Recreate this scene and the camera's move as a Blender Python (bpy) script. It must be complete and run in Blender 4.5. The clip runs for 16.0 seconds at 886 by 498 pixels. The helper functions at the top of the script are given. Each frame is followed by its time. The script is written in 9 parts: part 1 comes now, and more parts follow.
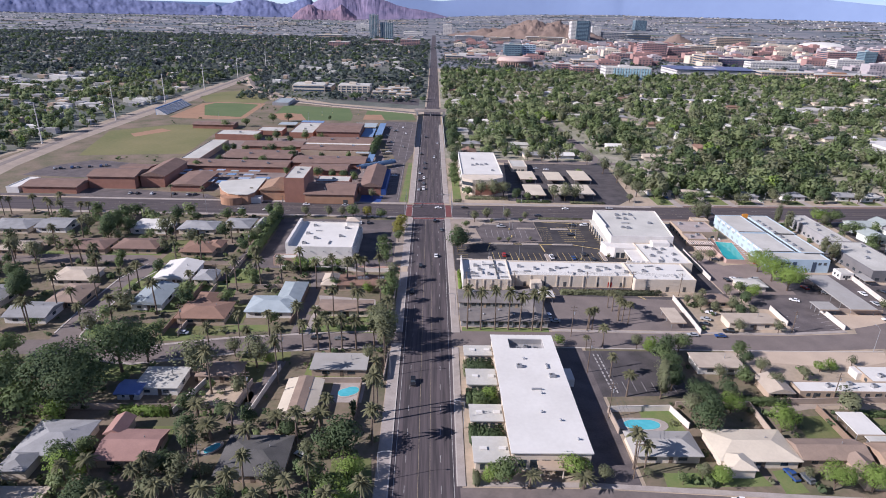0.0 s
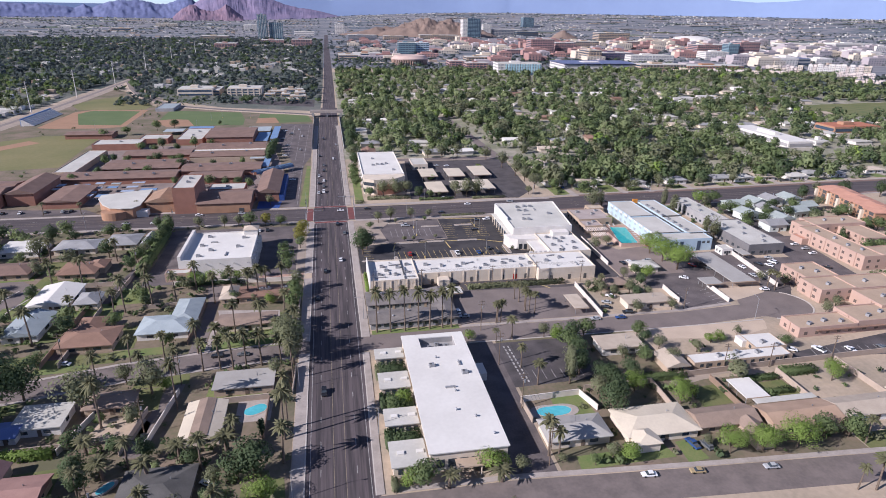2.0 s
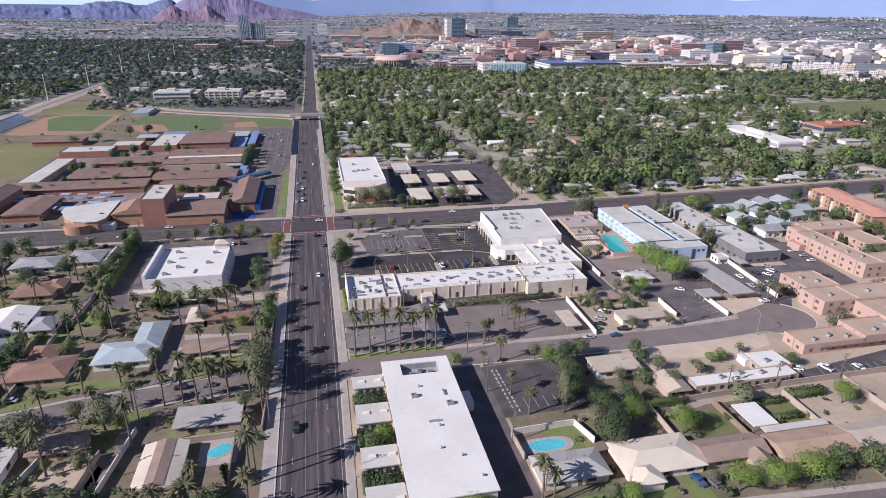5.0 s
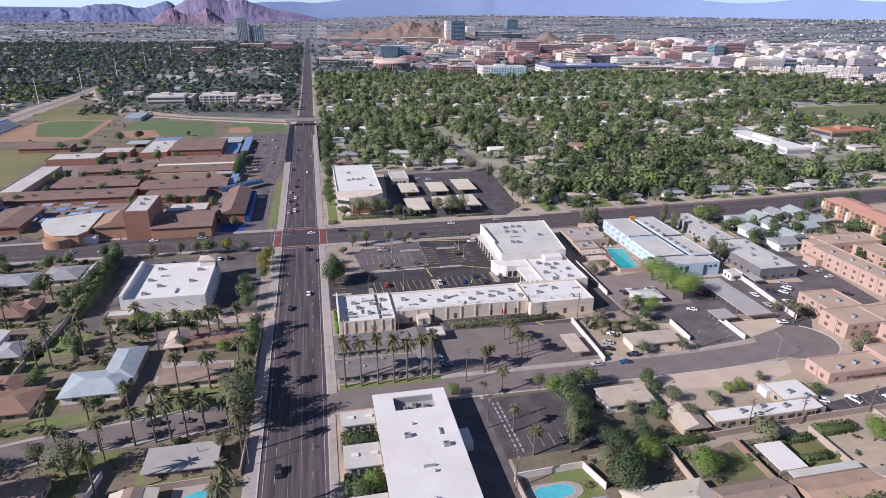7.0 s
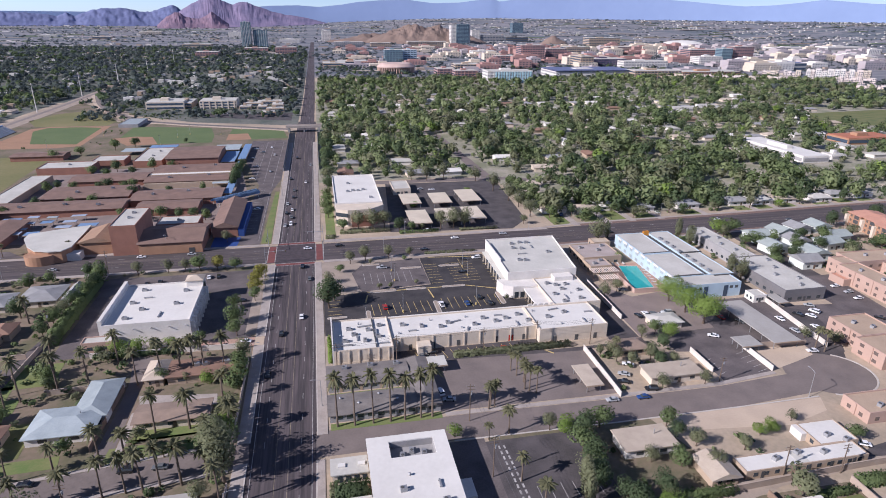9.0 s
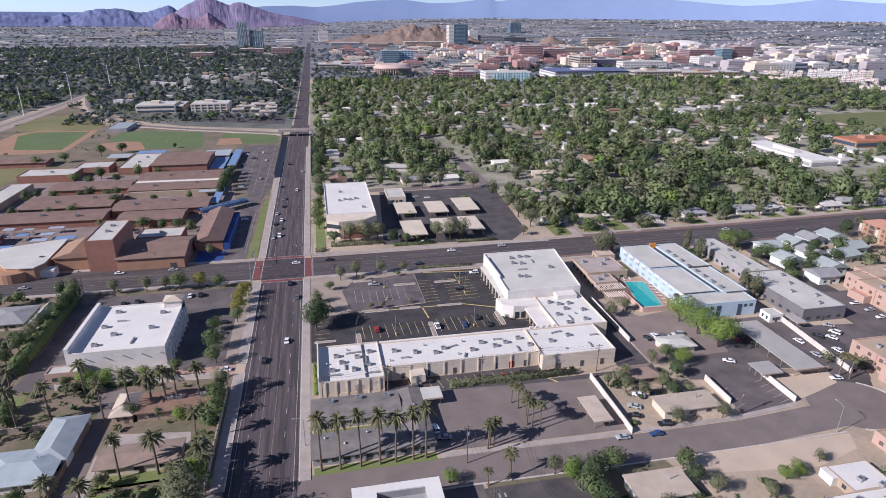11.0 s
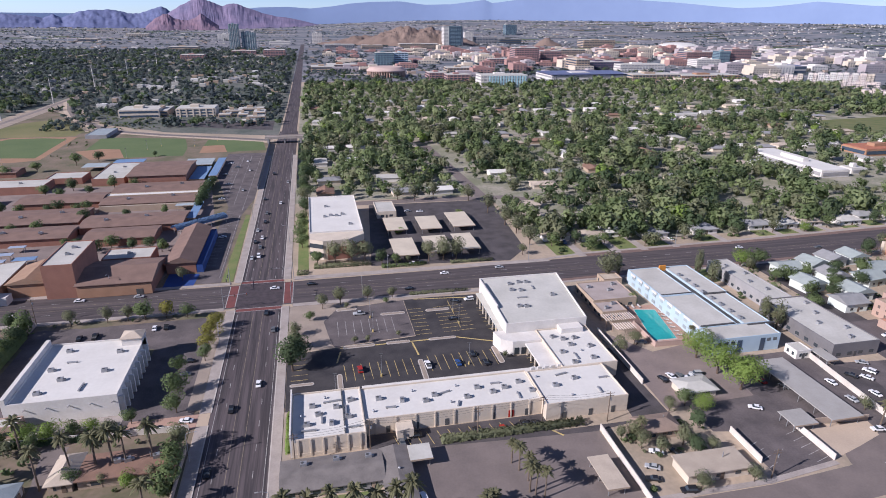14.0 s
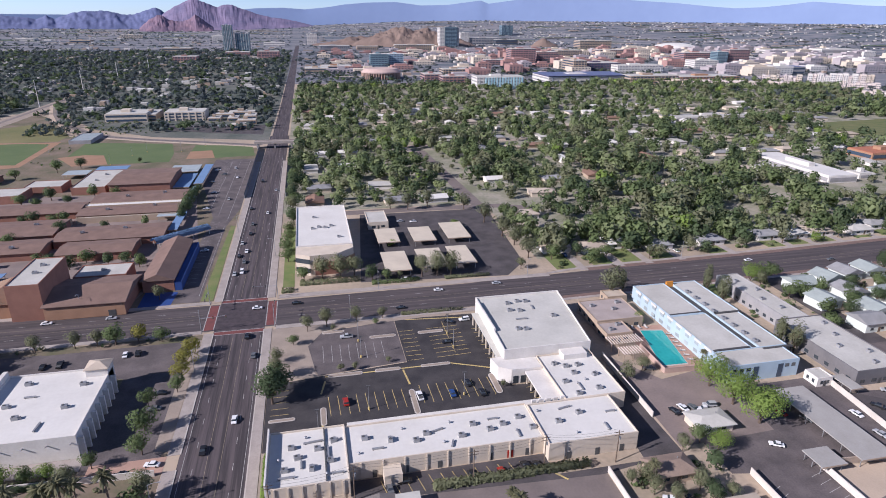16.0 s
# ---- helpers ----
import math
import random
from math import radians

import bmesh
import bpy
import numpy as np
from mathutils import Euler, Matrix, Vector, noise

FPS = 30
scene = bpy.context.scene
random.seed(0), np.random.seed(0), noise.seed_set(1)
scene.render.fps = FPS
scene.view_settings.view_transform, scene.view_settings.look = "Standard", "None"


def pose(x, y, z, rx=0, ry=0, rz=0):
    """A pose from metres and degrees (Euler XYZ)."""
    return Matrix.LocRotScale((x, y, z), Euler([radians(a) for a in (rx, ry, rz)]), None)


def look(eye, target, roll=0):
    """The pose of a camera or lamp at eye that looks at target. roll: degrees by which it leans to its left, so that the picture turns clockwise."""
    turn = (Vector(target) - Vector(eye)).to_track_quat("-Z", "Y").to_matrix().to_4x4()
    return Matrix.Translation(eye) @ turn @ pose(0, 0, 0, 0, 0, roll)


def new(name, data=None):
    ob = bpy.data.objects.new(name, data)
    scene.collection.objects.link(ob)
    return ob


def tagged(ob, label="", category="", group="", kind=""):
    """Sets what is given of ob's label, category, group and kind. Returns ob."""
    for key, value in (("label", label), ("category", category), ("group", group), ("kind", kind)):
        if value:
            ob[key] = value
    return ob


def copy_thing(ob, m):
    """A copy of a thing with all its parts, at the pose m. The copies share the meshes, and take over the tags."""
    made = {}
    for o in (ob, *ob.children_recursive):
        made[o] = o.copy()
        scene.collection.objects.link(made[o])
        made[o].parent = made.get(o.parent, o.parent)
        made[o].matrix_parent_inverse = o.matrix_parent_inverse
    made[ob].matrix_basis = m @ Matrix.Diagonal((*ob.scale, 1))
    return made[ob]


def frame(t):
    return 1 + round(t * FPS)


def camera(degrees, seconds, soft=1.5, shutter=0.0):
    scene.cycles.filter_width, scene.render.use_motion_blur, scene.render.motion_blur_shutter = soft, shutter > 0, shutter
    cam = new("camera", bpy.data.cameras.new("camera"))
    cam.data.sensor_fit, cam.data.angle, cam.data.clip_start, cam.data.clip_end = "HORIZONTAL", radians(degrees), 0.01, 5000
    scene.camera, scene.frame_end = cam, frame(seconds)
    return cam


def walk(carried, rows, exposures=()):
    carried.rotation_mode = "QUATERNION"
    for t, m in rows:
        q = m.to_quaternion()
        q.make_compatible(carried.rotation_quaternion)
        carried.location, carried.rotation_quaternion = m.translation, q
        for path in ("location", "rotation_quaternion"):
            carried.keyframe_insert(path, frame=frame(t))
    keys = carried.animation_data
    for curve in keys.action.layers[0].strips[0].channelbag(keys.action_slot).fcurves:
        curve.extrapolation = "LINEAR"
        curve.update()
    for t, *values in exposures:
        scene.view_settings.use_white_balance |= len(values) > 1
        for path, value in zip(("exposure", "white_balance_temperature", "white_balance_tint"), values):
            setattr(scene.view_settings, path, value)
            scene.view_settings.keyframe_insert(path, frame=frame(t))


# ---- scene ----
cam = camera(72.5, 16.0, 0.93)
PATH = [
    (0, (-0.584, 5.794, 105.645), (-0.534, 7.652, 104.906), 1.5),
    (0.5, (-0.16, 6.284, 105.527), (0.024, 8.134, 104.789), 1.4),
    (1, (0.202, 6.826, 105.371), (0.495, 8.662, 104.635), 1.2),
    (1.5, (0.557, 7.514, 105.214), (0.893, 9.343, 104.477), 1.1),
    (2, (0.937, 8.503, 105.082), (1.288, 10.329, 104.346), 1.0),
    (2.5, (1.382, 9.905, 104.986), (1.756, 11.726, 104.249), 1.1),
    (3, (1.921, 11.735, 104.923), (2.308, 13.554, 104.187), 1.0),
    (3.5, (2.59, 13.995, 104.894), (2.976, 15.813, 104.157), 0.9),
    (4, (3.429, 16.822, 104.903), (3.815, 18.641, 104.166), 0.8),
    (6.5, (8.39, 34.399, 105.175), (8.79, 36.216, 104.443), 0.7),
    (7, (9.419, 38.319, 105.219), (9.812, 40.139, 104.49), 0.7),
    (7.5, (10.526, 42.455, 105.307), (10.912, 44.277, 104.58), 0.7),
    (8, (11.633, 46.615, 105.387), (12.016, 48.44, 104.663), 0.7),
    (8.5, (12.739, 50.711, 105.44), (13.118, 52.537, 104.718), 0.7),
    (9, (13.829, 54.758, 105.503), (14.207, 56.585, 104.783), 0.6),
    (11.5, (19.259, 74.666, 106.239), (19.644, 76.492, 105.519), 0.5),
    (12, (20.338, 78.619, 106.315), (20.725, 80.444, 105.596), 0.5),
    (12.5, (21.381, 82.545, 106.403), (21.771, 84.37, 105.684), 0.5),
    (13, (22.412, 86.48, 106.51), (22.804, 88.305, 105.793), 0.6),
    (13.5, (23.452, 90.426, 106.605), (23.848, 92.25, 105.888), 0.6),
    (14, (24.512, 94.394, 106.698), (24.91, 96.219, 105.982), 0.6),
    (14.5, (25.587, 98.382, 106.785), (25.989, 100.206, 106.07), 0.7),
    (15, (26.73, 102.375, 106.864), (27.134, 104.199, 106.149), 0.6),
    (15.5, (27.974, 106.354, 106.95), (28.38, 108.177, 106.237), 0.6),
    (16, (29.302, 110.333, 107.04), (29.71, 112.156, 106.326), 0.5),
]
walk(cam, [(t, look(eye, aim, roll)) for t, eye, aim, roll in PATH], [(0.0, 0.62, 5800, 21.5), (16.0, 0.49, 5780, 22.3)])

# ---- light ----
SUN_EL = radians(31)
SUN_FROM = Vector((-0.96 * math.cos(SUN_EL), -0.28 * math.cos(SUN_EL), math.sin(SUN_EL)))
world = bpy.data.worlds.new("sky")
scene.world = world
world.use_nodes = True
wn = world.node_tree
sky = wn.nodes.new("ShaderNodeTexSky")
sky.sky_type = "NISHITA"
sky.sun_disc = False
sky.sun_elevation = SUN_EL
sky.sun_rotation = radians(106)
sky.altitude = 300
sky.air_density = 0.5
sky.dust_density = 0.3
sky.ozone_density = 1.6
wn.links.new(sky.outputs[0], wn.nodes["Background"].inputs[0])
wn.nodes["Background"].inputs[1].default_value = 0.089
sun_data = bpy.data.lights.new("sun", "SUN")
sun_data.energy = 4.9
sun_data.angle = radians(0.53)
sun_data.color = (1.0, 0.93, 0.82)
sun = new("sun", sun_data)
sun.matrix_world = look(SUN_FROM * 900, (0, 0, 0))


# ---- materials ----
def mat(name, a, b=None, scale=0.2, fine=3.0, rough=0.85, bump=0.0, metal=0.0, rand=0.0, island=0.0, stretch=None, soft=0.5, through_light=0.0, spec=0.3):
    m = bpy.data.materials.new(name)
    m.use_nodes = True
    nt = m.node_tree
    n, li = nt.nodes, nt.links
    p = n["Principled BSDF"]
    p.inputs["Roughness"].default_value = rough
    p.inputs["Metallic"].default_value = metal
    p.inputs["Specular IOR Level"].default_value = spec
    b = b or tuple(c * 0.8 for c in a)
    geo = n.new("ShaderNodeNewGeometry")
    at = geo.outputs["Position"]
    if stretch:
        mp = n.new("ShaderNodeMapping")
        mp.inputs["Scale"].default_value = stretch
        li.new(at, mp.inputs["Vector"])
        at = mp.outputs[0]
    n1, n2 = n.new("ShaderNodeTexNoise"), n.new("ShaderNodeTexNoise")
    for nd, sc, dt in ((n1, scale, 5.0), (n2, fine, 3.0)):
        nd.inputs["Scale"].default_value = sc
        nd.inputs["Detail"].default_value = dt
        li.new(at, nd.inputs["Vector"])
    both = n.new("ShaderNodeMath")
    both.operation = "MULTIPLY_ADD"
    li.new(n2.outputs[0], both.inputs[0])
    both.inputs[1].default_value = 0.45
    li.new(n1.outputs[0], both.inputs[2])
    ramp = n.new("ShaderNodeMapRange")
    ramp.inputs["From Min"].default_value = 0.72 - soft / 2
    ramp.inputs["From Max"].default_value = 0.72 + soft / 2
    li.new(both.outputs[0], ramp.inputs["Value"])
    mx = n.new("ShaderNodeMix")
    mx.data_type = "RGBA"
    li.new(ramp.outputs[0], mx.inputs["Factor"])
    mx.inputs["A"].default_value = (*a, 1)
    mx.inputs["B"].default_value = (*b, 1)
    col = mx.outputs["Result"]
    if rand or island:
        hs = n.new("ShaderNodeHueSaturation")
        mr = n.new("ShaderNodeMapRange")
        k = rand or island
        mr.inputs["To Min"].default_value = 1 - k
        mr.inputs["To Max"].default_value = 1 + k
        if rand:
            li.new(n.new("ShaderNodeObjectInfo").outputs["Random"], mr.inputs["Value"])
        else:
            li.new(geo.outputs["Random Per Island"], mr.inputs["Value"])
        li.new(mr.outputs[0], hs.inputs["Value"])
        li.new(col, hs.inputs["Color"])
        col = hs.outputs[0]
    li.new(col, p.inputs["Base Color"])
    if bump:
        bp = n.new("ShaderNodeBump")
        bp.inputs["Strength"].default_value = bump
        bp.inputs["Distance"].default_value = 0.1
        li.new(n2.outputs[0], bp.inputs["Height"])
        li.new(bp.outputs[0], p.inputs["Normal"])
    if through_light:
        tr = n.new("ShaderNodeBsdfTranslucent")
        li.new(col, tr.inputs["Color"])
        ms = n.new("ShaderNodeMixShader")
        ms.inputs[0].default_value = through_light
        li.new(p.outputs[0], ms.inputs[1])
        li.new(tr.outputs[0], ms.inputs[2])
        li.new(ms.outputs[0], n["Material Output"].inputs[0])
    return m


M = {}
M["dirt"] = mat("dirt", (0.43, 0.34, 0.255), (0.29, 0.24, 0.18), 0.035, 0.7, 0.95, 0.3, soft=0.35)
M["yard"] = mat("yard_earth", (0.21, 0.158, 0.12), (0.112, 0.108, 0.062), 0.06, 0.6, 0.95, 0.3, soft=0.35)
M["gravel"] = mat("gravel", (0.35, 0.29, 0.235), (0.25, 0.205, 0.168), 0.15, 2.0, 0.95, 0.3)
M["infield"] = mat("infield_clay", (0.33, 0.2, 0.125), (0.27, 0.165, 0.105), 0.1, 1.0, 0.95, 0.2)
M["sand"] = mat("sand", (0.5, 0.4, 0.305), (0.4, 0.32, 0.245), 0.1, 2.0, 0.95, 0.2)
# The far plain's blue-grey carries distance haze as base colour.
M["hazy_urban_plain"] = mat("hazy_urban_plain", (0.1, 0.12, 0.138), (0.215, 0.205, 0.215), 0.008, 0.06, 0.95, soft=0.18, stretch=(0.35, 1.9, 1.0))
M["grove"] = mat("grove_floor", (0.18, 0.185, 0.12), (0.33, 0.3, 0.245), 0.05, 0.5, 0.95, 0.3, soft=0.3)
# Darker than the grove floor: shade among the trees is put into it.
M["garden_shade_floor"] = mat("garden_shade_floor", (0.075, 0.09, 0.075), (0.15, 0.15, 0.13), 0.03, 0.3, 0.95, 0.3, soft=0.35)
M["lawn"] = mat("lawn", (0.1, 0.16, 0.045), (0.19, 0.19, 0.08), 0.15, 1.5, 0.95, 0.4)
M["dry_lawn"] = mat("dry_lawn", (0.17, 0.16, 0.07), (0.09, 0.12, 0.04), 0.08, 1.0, 0.95, 0.4)
M["field"] = mat("field", (0.085, 0.125, 0.05), (0.12, 0.155, 0.065), 0.04, 0.5, 0.95, 0.2)
M["dry_field"] = mat("dry_field", (0.205, 0.18, 0.085), (0.125, 0.135, 0.052), 0.02, 0.4, 0.95, 0.2)
M["avenue"] = mat("avenue", (0.105, 0.086, 0.089), (0.05, 0.043, 0.046), 0.75, 2.5, 0.85, 0.1, stretch=(1.0, 0.03, 1.0), soft=0.26)
M["junction"] = mat("junction", (0.08, 0.064, 0.069), (0.046, 0.038, 0.042), 0.5, 2.5, 0.85, 0.1, soft=0.4)
M["cross_road"] = mat("cross_road", (0.1, 0.083, 0.083), (0.058, 0.05, 0.052), 0.7, 2.5, 0.85, 0.1, stretch=(0.03, 1.0, 1.0), soft=0.26)
M["asphalt"] = mat("asphalt", (0.032, 0.03, 0.033), (0.066, 0.06, 0.06), 0.16, 2.5, 0.85, 0.15, soft=0.4)
M["old_asphalt"] = mat("old_asphalt", (0.145, 0.123, 0.121), (0.082, 0.071, 0.071), 0.16, 2.0, 0.9, 0.15, soft=0.4)
M["worn_asphalt"] = mat("worn_asphalt", (0.1, 0.088, 0.09), (0.054, 0.049, 0.05), 0.16, 2.5, 0.88, 0.15, soft=0.4)
M["hotel_yard"] = mat("hotel_yard", (0.25, 0.2, 0.18), (0.18, 0.146, 0.134), 0.12, 1.6, 0.92, 0.2, soft=0.4)
M["south_street"] = mat("south_street", (0.185, 0.153, 0.14), (0.128, 0.108, 0.1), 0.22, 1.2, 0.9, 0.15, soft=0.4)
M["street"] = mat("street", (0.2, 0.165, 0.15), (0.145, 0.122, 0.113), 0.15, 1.6, 0.9, 0.15)
M["concrete"] = mat("concrete", (0.385, 0.338, 0.305), (0.28, 0.245, 0.22), 0.25, 2.0, 0.9, 0.1)
M["kerb"] = mat("kerb", (0.5, 0.46, 0.42), (0.4, 0.36, 0.32), 0.4, 3.0, 0.9)
M["brick_paving"] = mat("brick_paving", (0.19, 0.066, 0.06), (0.13, 0.05, 0.048), 0.4, 4.0, 0.9)
M["white_paint"] = mat("white_paint", (0.48, 0.46, 0.44), (0.2, 0.19, 0.19), 0.5, 3.0, 0.8)
M["yellow_paint"] = mat("yellow_paint", (0.62, 0.47, 0.17), (0.36, 0.28, 0.14), 0.5, 3.0, 0.8)
M["faded_yellow"] = mat("faded_yellow", (0.34, 0.28, 0.19), (0.17, 0.14, 0.11), 0.5, 3.0, 0.8)
M["white_roof"] = mat("white_roof", (0.665, 0.645, 0.6), (0.52, 0.5, 0.46), 0.09, 0.9, 0.8, 0.05, soft=0.75)
M["store_roof"] = mat("store_roof", (0.54, 0.525, 0.475), (0.41, 0.4, 0.36), 0.1, 1.0, 0.85, 0.05, soft=0.6)
M["mauve_roof"] = mat("mauve_roof", (0.4, 0.34, 0.312), (0.31, 0.262, 0.24), 0.2, 2.0, 0.9, 0.1)
M["canopy_roof"] = mat("canopy_roof", (0.58, 0.51, 0.4), (0.47, 0.41, 0.325), 0.15, 1.5, 0.8, 0.05)
M["shoulder"] = mat("brown_shoulder", (0.2, 0.135, 0.115), (0.15, 0.105, 0.09), 0.3, 2.0, 0.9, 0.1)
M["pale_roof"] = mat("pale_roof", (0.51, 0.495, 0.45), (0.39, 0.375, 0.335), 0.12, 1.2, 0.85, 0.05)
M["grey_roof"] = mat("grey_roof", (0.3, 0.3, 0.3), (0.22, 0.22, 0.22), 0.3, 3.0, 0.9, 0.15, rand=0.1)
M["dark_roof"] = mat("dark_roof", (0.12, 0.115, 0.11), (0.075, 0.073, 0.07), 0.25, 3.0, 0.9, 0.2)
M["shingle_roof"] = mat("shingle_roof", (0.215, 0.193, 0.178), (0.135, 0.122, 0.115), 0.3, 3.0, 0.9, 0.2, soft=0.5)
M["taupe_roof"] = mat("taupe_roof", (0.295, 0.22, 0.172), (0.21, 0.158, 0.126), 0.3, 3.0, 0.9, 0.2, soft=0.5)
M["buff_roof"] = mat("buff_roof", (0.39, 0.275, 0.195), (0.3, 0.21, 0.15), 0.25, 2.5, 0.9, 0.2)
M["carport_roof"] = mat("carport_roof", (0.37, 0.355, 0.33), (0.3, 0.285, 0.262), 0.2, 2.0, 0.75, 0.05, soft=0.5)
M["brown_roof"] = mat("brown_roof", (0.25, 0.152, 0.11), (0.18, 0.112, 0.082), 0.3, 3.0, 0.9, 0.2, rand=0.12)
M["rust_roof"] = mat("rust_roof", (0.225, 0.148, 0.118), (0.155, 0.104, 0.085), 0.2, 2.5, 0.9, 0.2)
M["orange_roof"] = mat("orange_roof", (0.33, 0.215, 0.145), (0.26, 0.17, 0.115), 0.25, 2.5, 0.9, 0.2)
M["tan_roof"] = mat("tan_roof", (0.46, 0.39, 0.31), (0.36, 0.3, 0.24), 0.3, 3.0, 0.9, 0.15, rand=0.1)
M["blue_roof"] = mat("blue_roof", (0.335, 0.38, 0.395), (0.25, 0.29, 0.305), 0.3, 3.0, 0.8, 0.1, rand=0.1)
M["flat_tan"] = mat("flat_tan", (0.43, 0.325, 0.235), (0.33, 0.25, 0.18), 0.12, 1.5, 0.9, 0.1)
M["terracotta"] = mat("terracotta", (0.5, 0.27, 0.19), (0.4, 0.21, 0.15), 0.3, 2.5, 0.9, 0.15)
M["red_shingle"] = mat("red_shingle", (0.33, 0.2, 0.17), (0.25, 0.15, 0.13), 0.3, 3.0, 0.9, 0.2)
M["deep_blue_roof"] = mat("deep_blue_roof", (0.16, 0.21, 0.4), (0.12, 0.165, 0.33), 0.25, 2.0, 0.7, 0.1)
M["red_tile"] = mat("red_tile", (0.42, 0.17, 0.1), (0.32, 0.13, 0.08), 0.4, 3.0, 0.9, 0.2)
M["white_wall"] = mat("white_wall", (0.66, 0.63, 0.585), (0.54, 0.51, 0.47), 0.2, 1.5, 0.85)
M["cream_wall"] = mat("cream_wall", (0.6, 0.52, 0.42), (0.5, 0.43, 0.345), 0.2, 1.5, 0.9)
M["tan_wall"] = mat("tan_wall", (0.4, 0.31, 0.23), (0.33, 0.255, 0.19), 0.2, 1.5, 0.9)
M["mint_wall"] = mat("mint_wall", (0.6, 0.64, 0.6), (0.52, 0.56, 0.52), 0.2, 1.5, 0.85)
M["mint_roof"] = mat("mint_roof", (0.33, 0.37, 0.35), (0.26, 0.29, 0.28), 0.3, 3.0, 0.85, 0.15)
M["grey_wall"] = mat("grey_wall", (0.33, 0.32, 0.32), (0.25, 0.245, 0.245), 0.2, 1.5, 0.9)
M["slate_wall"] = mat("slate_wall", (0.17, 0.162, 0.165), (0.13, 0.125, 0.128), 0.2, 1.5, 0.85)
M["dark_wall"] = mat("dark_wall", (0.085, 0.083, 0.085), (0.06, 0.06, 0.06), 0.2, 1.5, 0.8)
M["pink_wall"] = mat("pink_wall", (0.43, 0.3, 0.24), (0.37, 0.256, 0.206), 0.15, 1.5, 0.9, 0.05)
M["pale_pink"] = mat("pale_pink", (0.66, 0.58, 0.53), (0.56, 0.48, 0.43), 0.1, 1.0, 0.9)
M["blue_wall"] = mat("blue_wall", (0.41, 0.51, 0.57), (0.35, 0.44, 0.5), 0.2, 1.5, 0.85)
M["deep_blue"] = mat("deep_blue", (0.03, 0.075, 0.26), (0.03, 0.06, 0.18), 0.2, 1.5, 0.6)
M["sky_blue"] = mat("sky_blue", (0.17, 0.27, 0.42), (0.14, 0.22, 0.36), 0.2, 1.5, 0.6)
M["shade_cloth"] = mat("shade_cloth", (0.34, 0.39, 0.47), (0.25, 0.3, 0.39), 0.35, 2.0, 0.85)
M["campus_grey"] = mat("campus_grey", (0.4, 0.36, 0.36), (0.33, 0.29, 0.3), 0.05, 0.6, 0.9)
M["campus_brick"] = mat("campus_brick", (0.38, 0.23, 0.2), (0.3, 0.18, 0.165), 0.05, 0.6, 0.9)
M["ballast"] = mat("ballast", (0.24, 0.205, 0.185), (0.17, 0.145, 0.13), 0.3, 2.0, 0.95, 0.3)
M["brick"] = mat("brick", (0.3, 0.15, 0.108), (0.23, 0.115, 0.085), 0.25, 4.0, 0.9, 0.1)
M["orange_brick"] = mat("orange_brick", (0.37, 0.215, 0.135), (0.3, 0.175, 0.11), 0.25, 4.0, 0.9, 0.1)
M["orange_paint"] = mat("orange_paint", (0.6, 0.25, 0.04), None, 0.3, 3.0, 0.7)
M["glass"] = mat("glass", (0.035, 0.045, 0.055), (0.05, 0.06, 0.07), 0.5, 3.0, 0.12, spec=0.6)
M["brown_glass"] = mat("brown_glass", (0.11, 0.085, 0.075), (0.15, 0.115, 0.1), 0.5, 3.0, 0.2, spec=0.5)
M["tower_glass"] = mat("tower_glass", (0.15, 0.23, 0.26), (0.2, 0.28, 0.31), 0.05, 0.4, 0.25, spec=0.6)
M["dark_glass"] = mat("dark_glass", (0.04, 0.06, 0.095), (0.06, 0.085, 0.12), 0.05, 0.4, 0.25, spec=0.6)
M["purple_glass"] = mat("purple_glass", (0.11, 0.075, 0.12), (0.08, 0.06, 0.1), 0.05, 0.4, 0.3, spec=0.5)
M["solar"] = mat("solar_panel", (0.1, 0.11, 0.2), (0.14, 0.14, 0.22), 0.1, 1.0, 0.35)
M["cyan_wall"] = mat("cyan_wall", (0.32, 0.52, 0.58), (0.45, 0.6, 0.63), 0.1, 1.0, 0.7)
M["metal"] = mat("galvanised_metal", (0.4, 0.41, 0.42), (0.3, 0.3, 0.31), 0.8, 5.0, 0.5, metal=0.5)
M["dark_metal"] = mat("dark_metal", (0.1, 0.1, 0.1), (0.07, 0.07, 0.07), 0.8, 5.0, 0.6)
M["timber"] = mat("weathered_timber", (0.16, 0.12, 0.09), (0.11, 0.08, 0.06), 1.0, 6.0, 0.9)
M["fence_wood"] = mat("fence_wood", (0.26, 0.18, 0.13), (0.19, 0.135, 0.1), 0.6, 4.0, 0.9)
M["block_wall"] = mat("block_wall", (0.4, 0.32, 0.26), (0.32, 0.26, 0.21), 0.4, 3.0, 0.9, rand=0.12)
M["pink_block"] = mat("pink_block", (0.46, 0.33, 0.28), (0.37, 0.27, 0.23), 0.3, 3.0, 0.9)
M["white_block"] = mat("white_block", (0.62, 0.57, 0.51), (0.5, 0.46, 0.41), 0.3, 3.0, 0.9)
M["pool_water"] = mat("pool_water", (0.07, 0.36, 0.42), (0.11, 0.46, 0.52), 0.3, 1.2, 0.08, 0.03, spec=0.5)
M["teal_water"] = mat("teal_water", (0.02, 0.29, 0.28), (0.035, 0.37, 0.35), 0.15, 0.8, 0.08, 0.03, spec=0.5)
M["pink_paving"] = mat("pink_paving", (0.42, 0.27, 0.21), (0.34, 0.22, 0.17), 0.3, 2.0, 0.9)
M["rubber"] = mat("rubber", (0.02, 0.02, 0.02), None, 2.0, 8.0, 0.9)
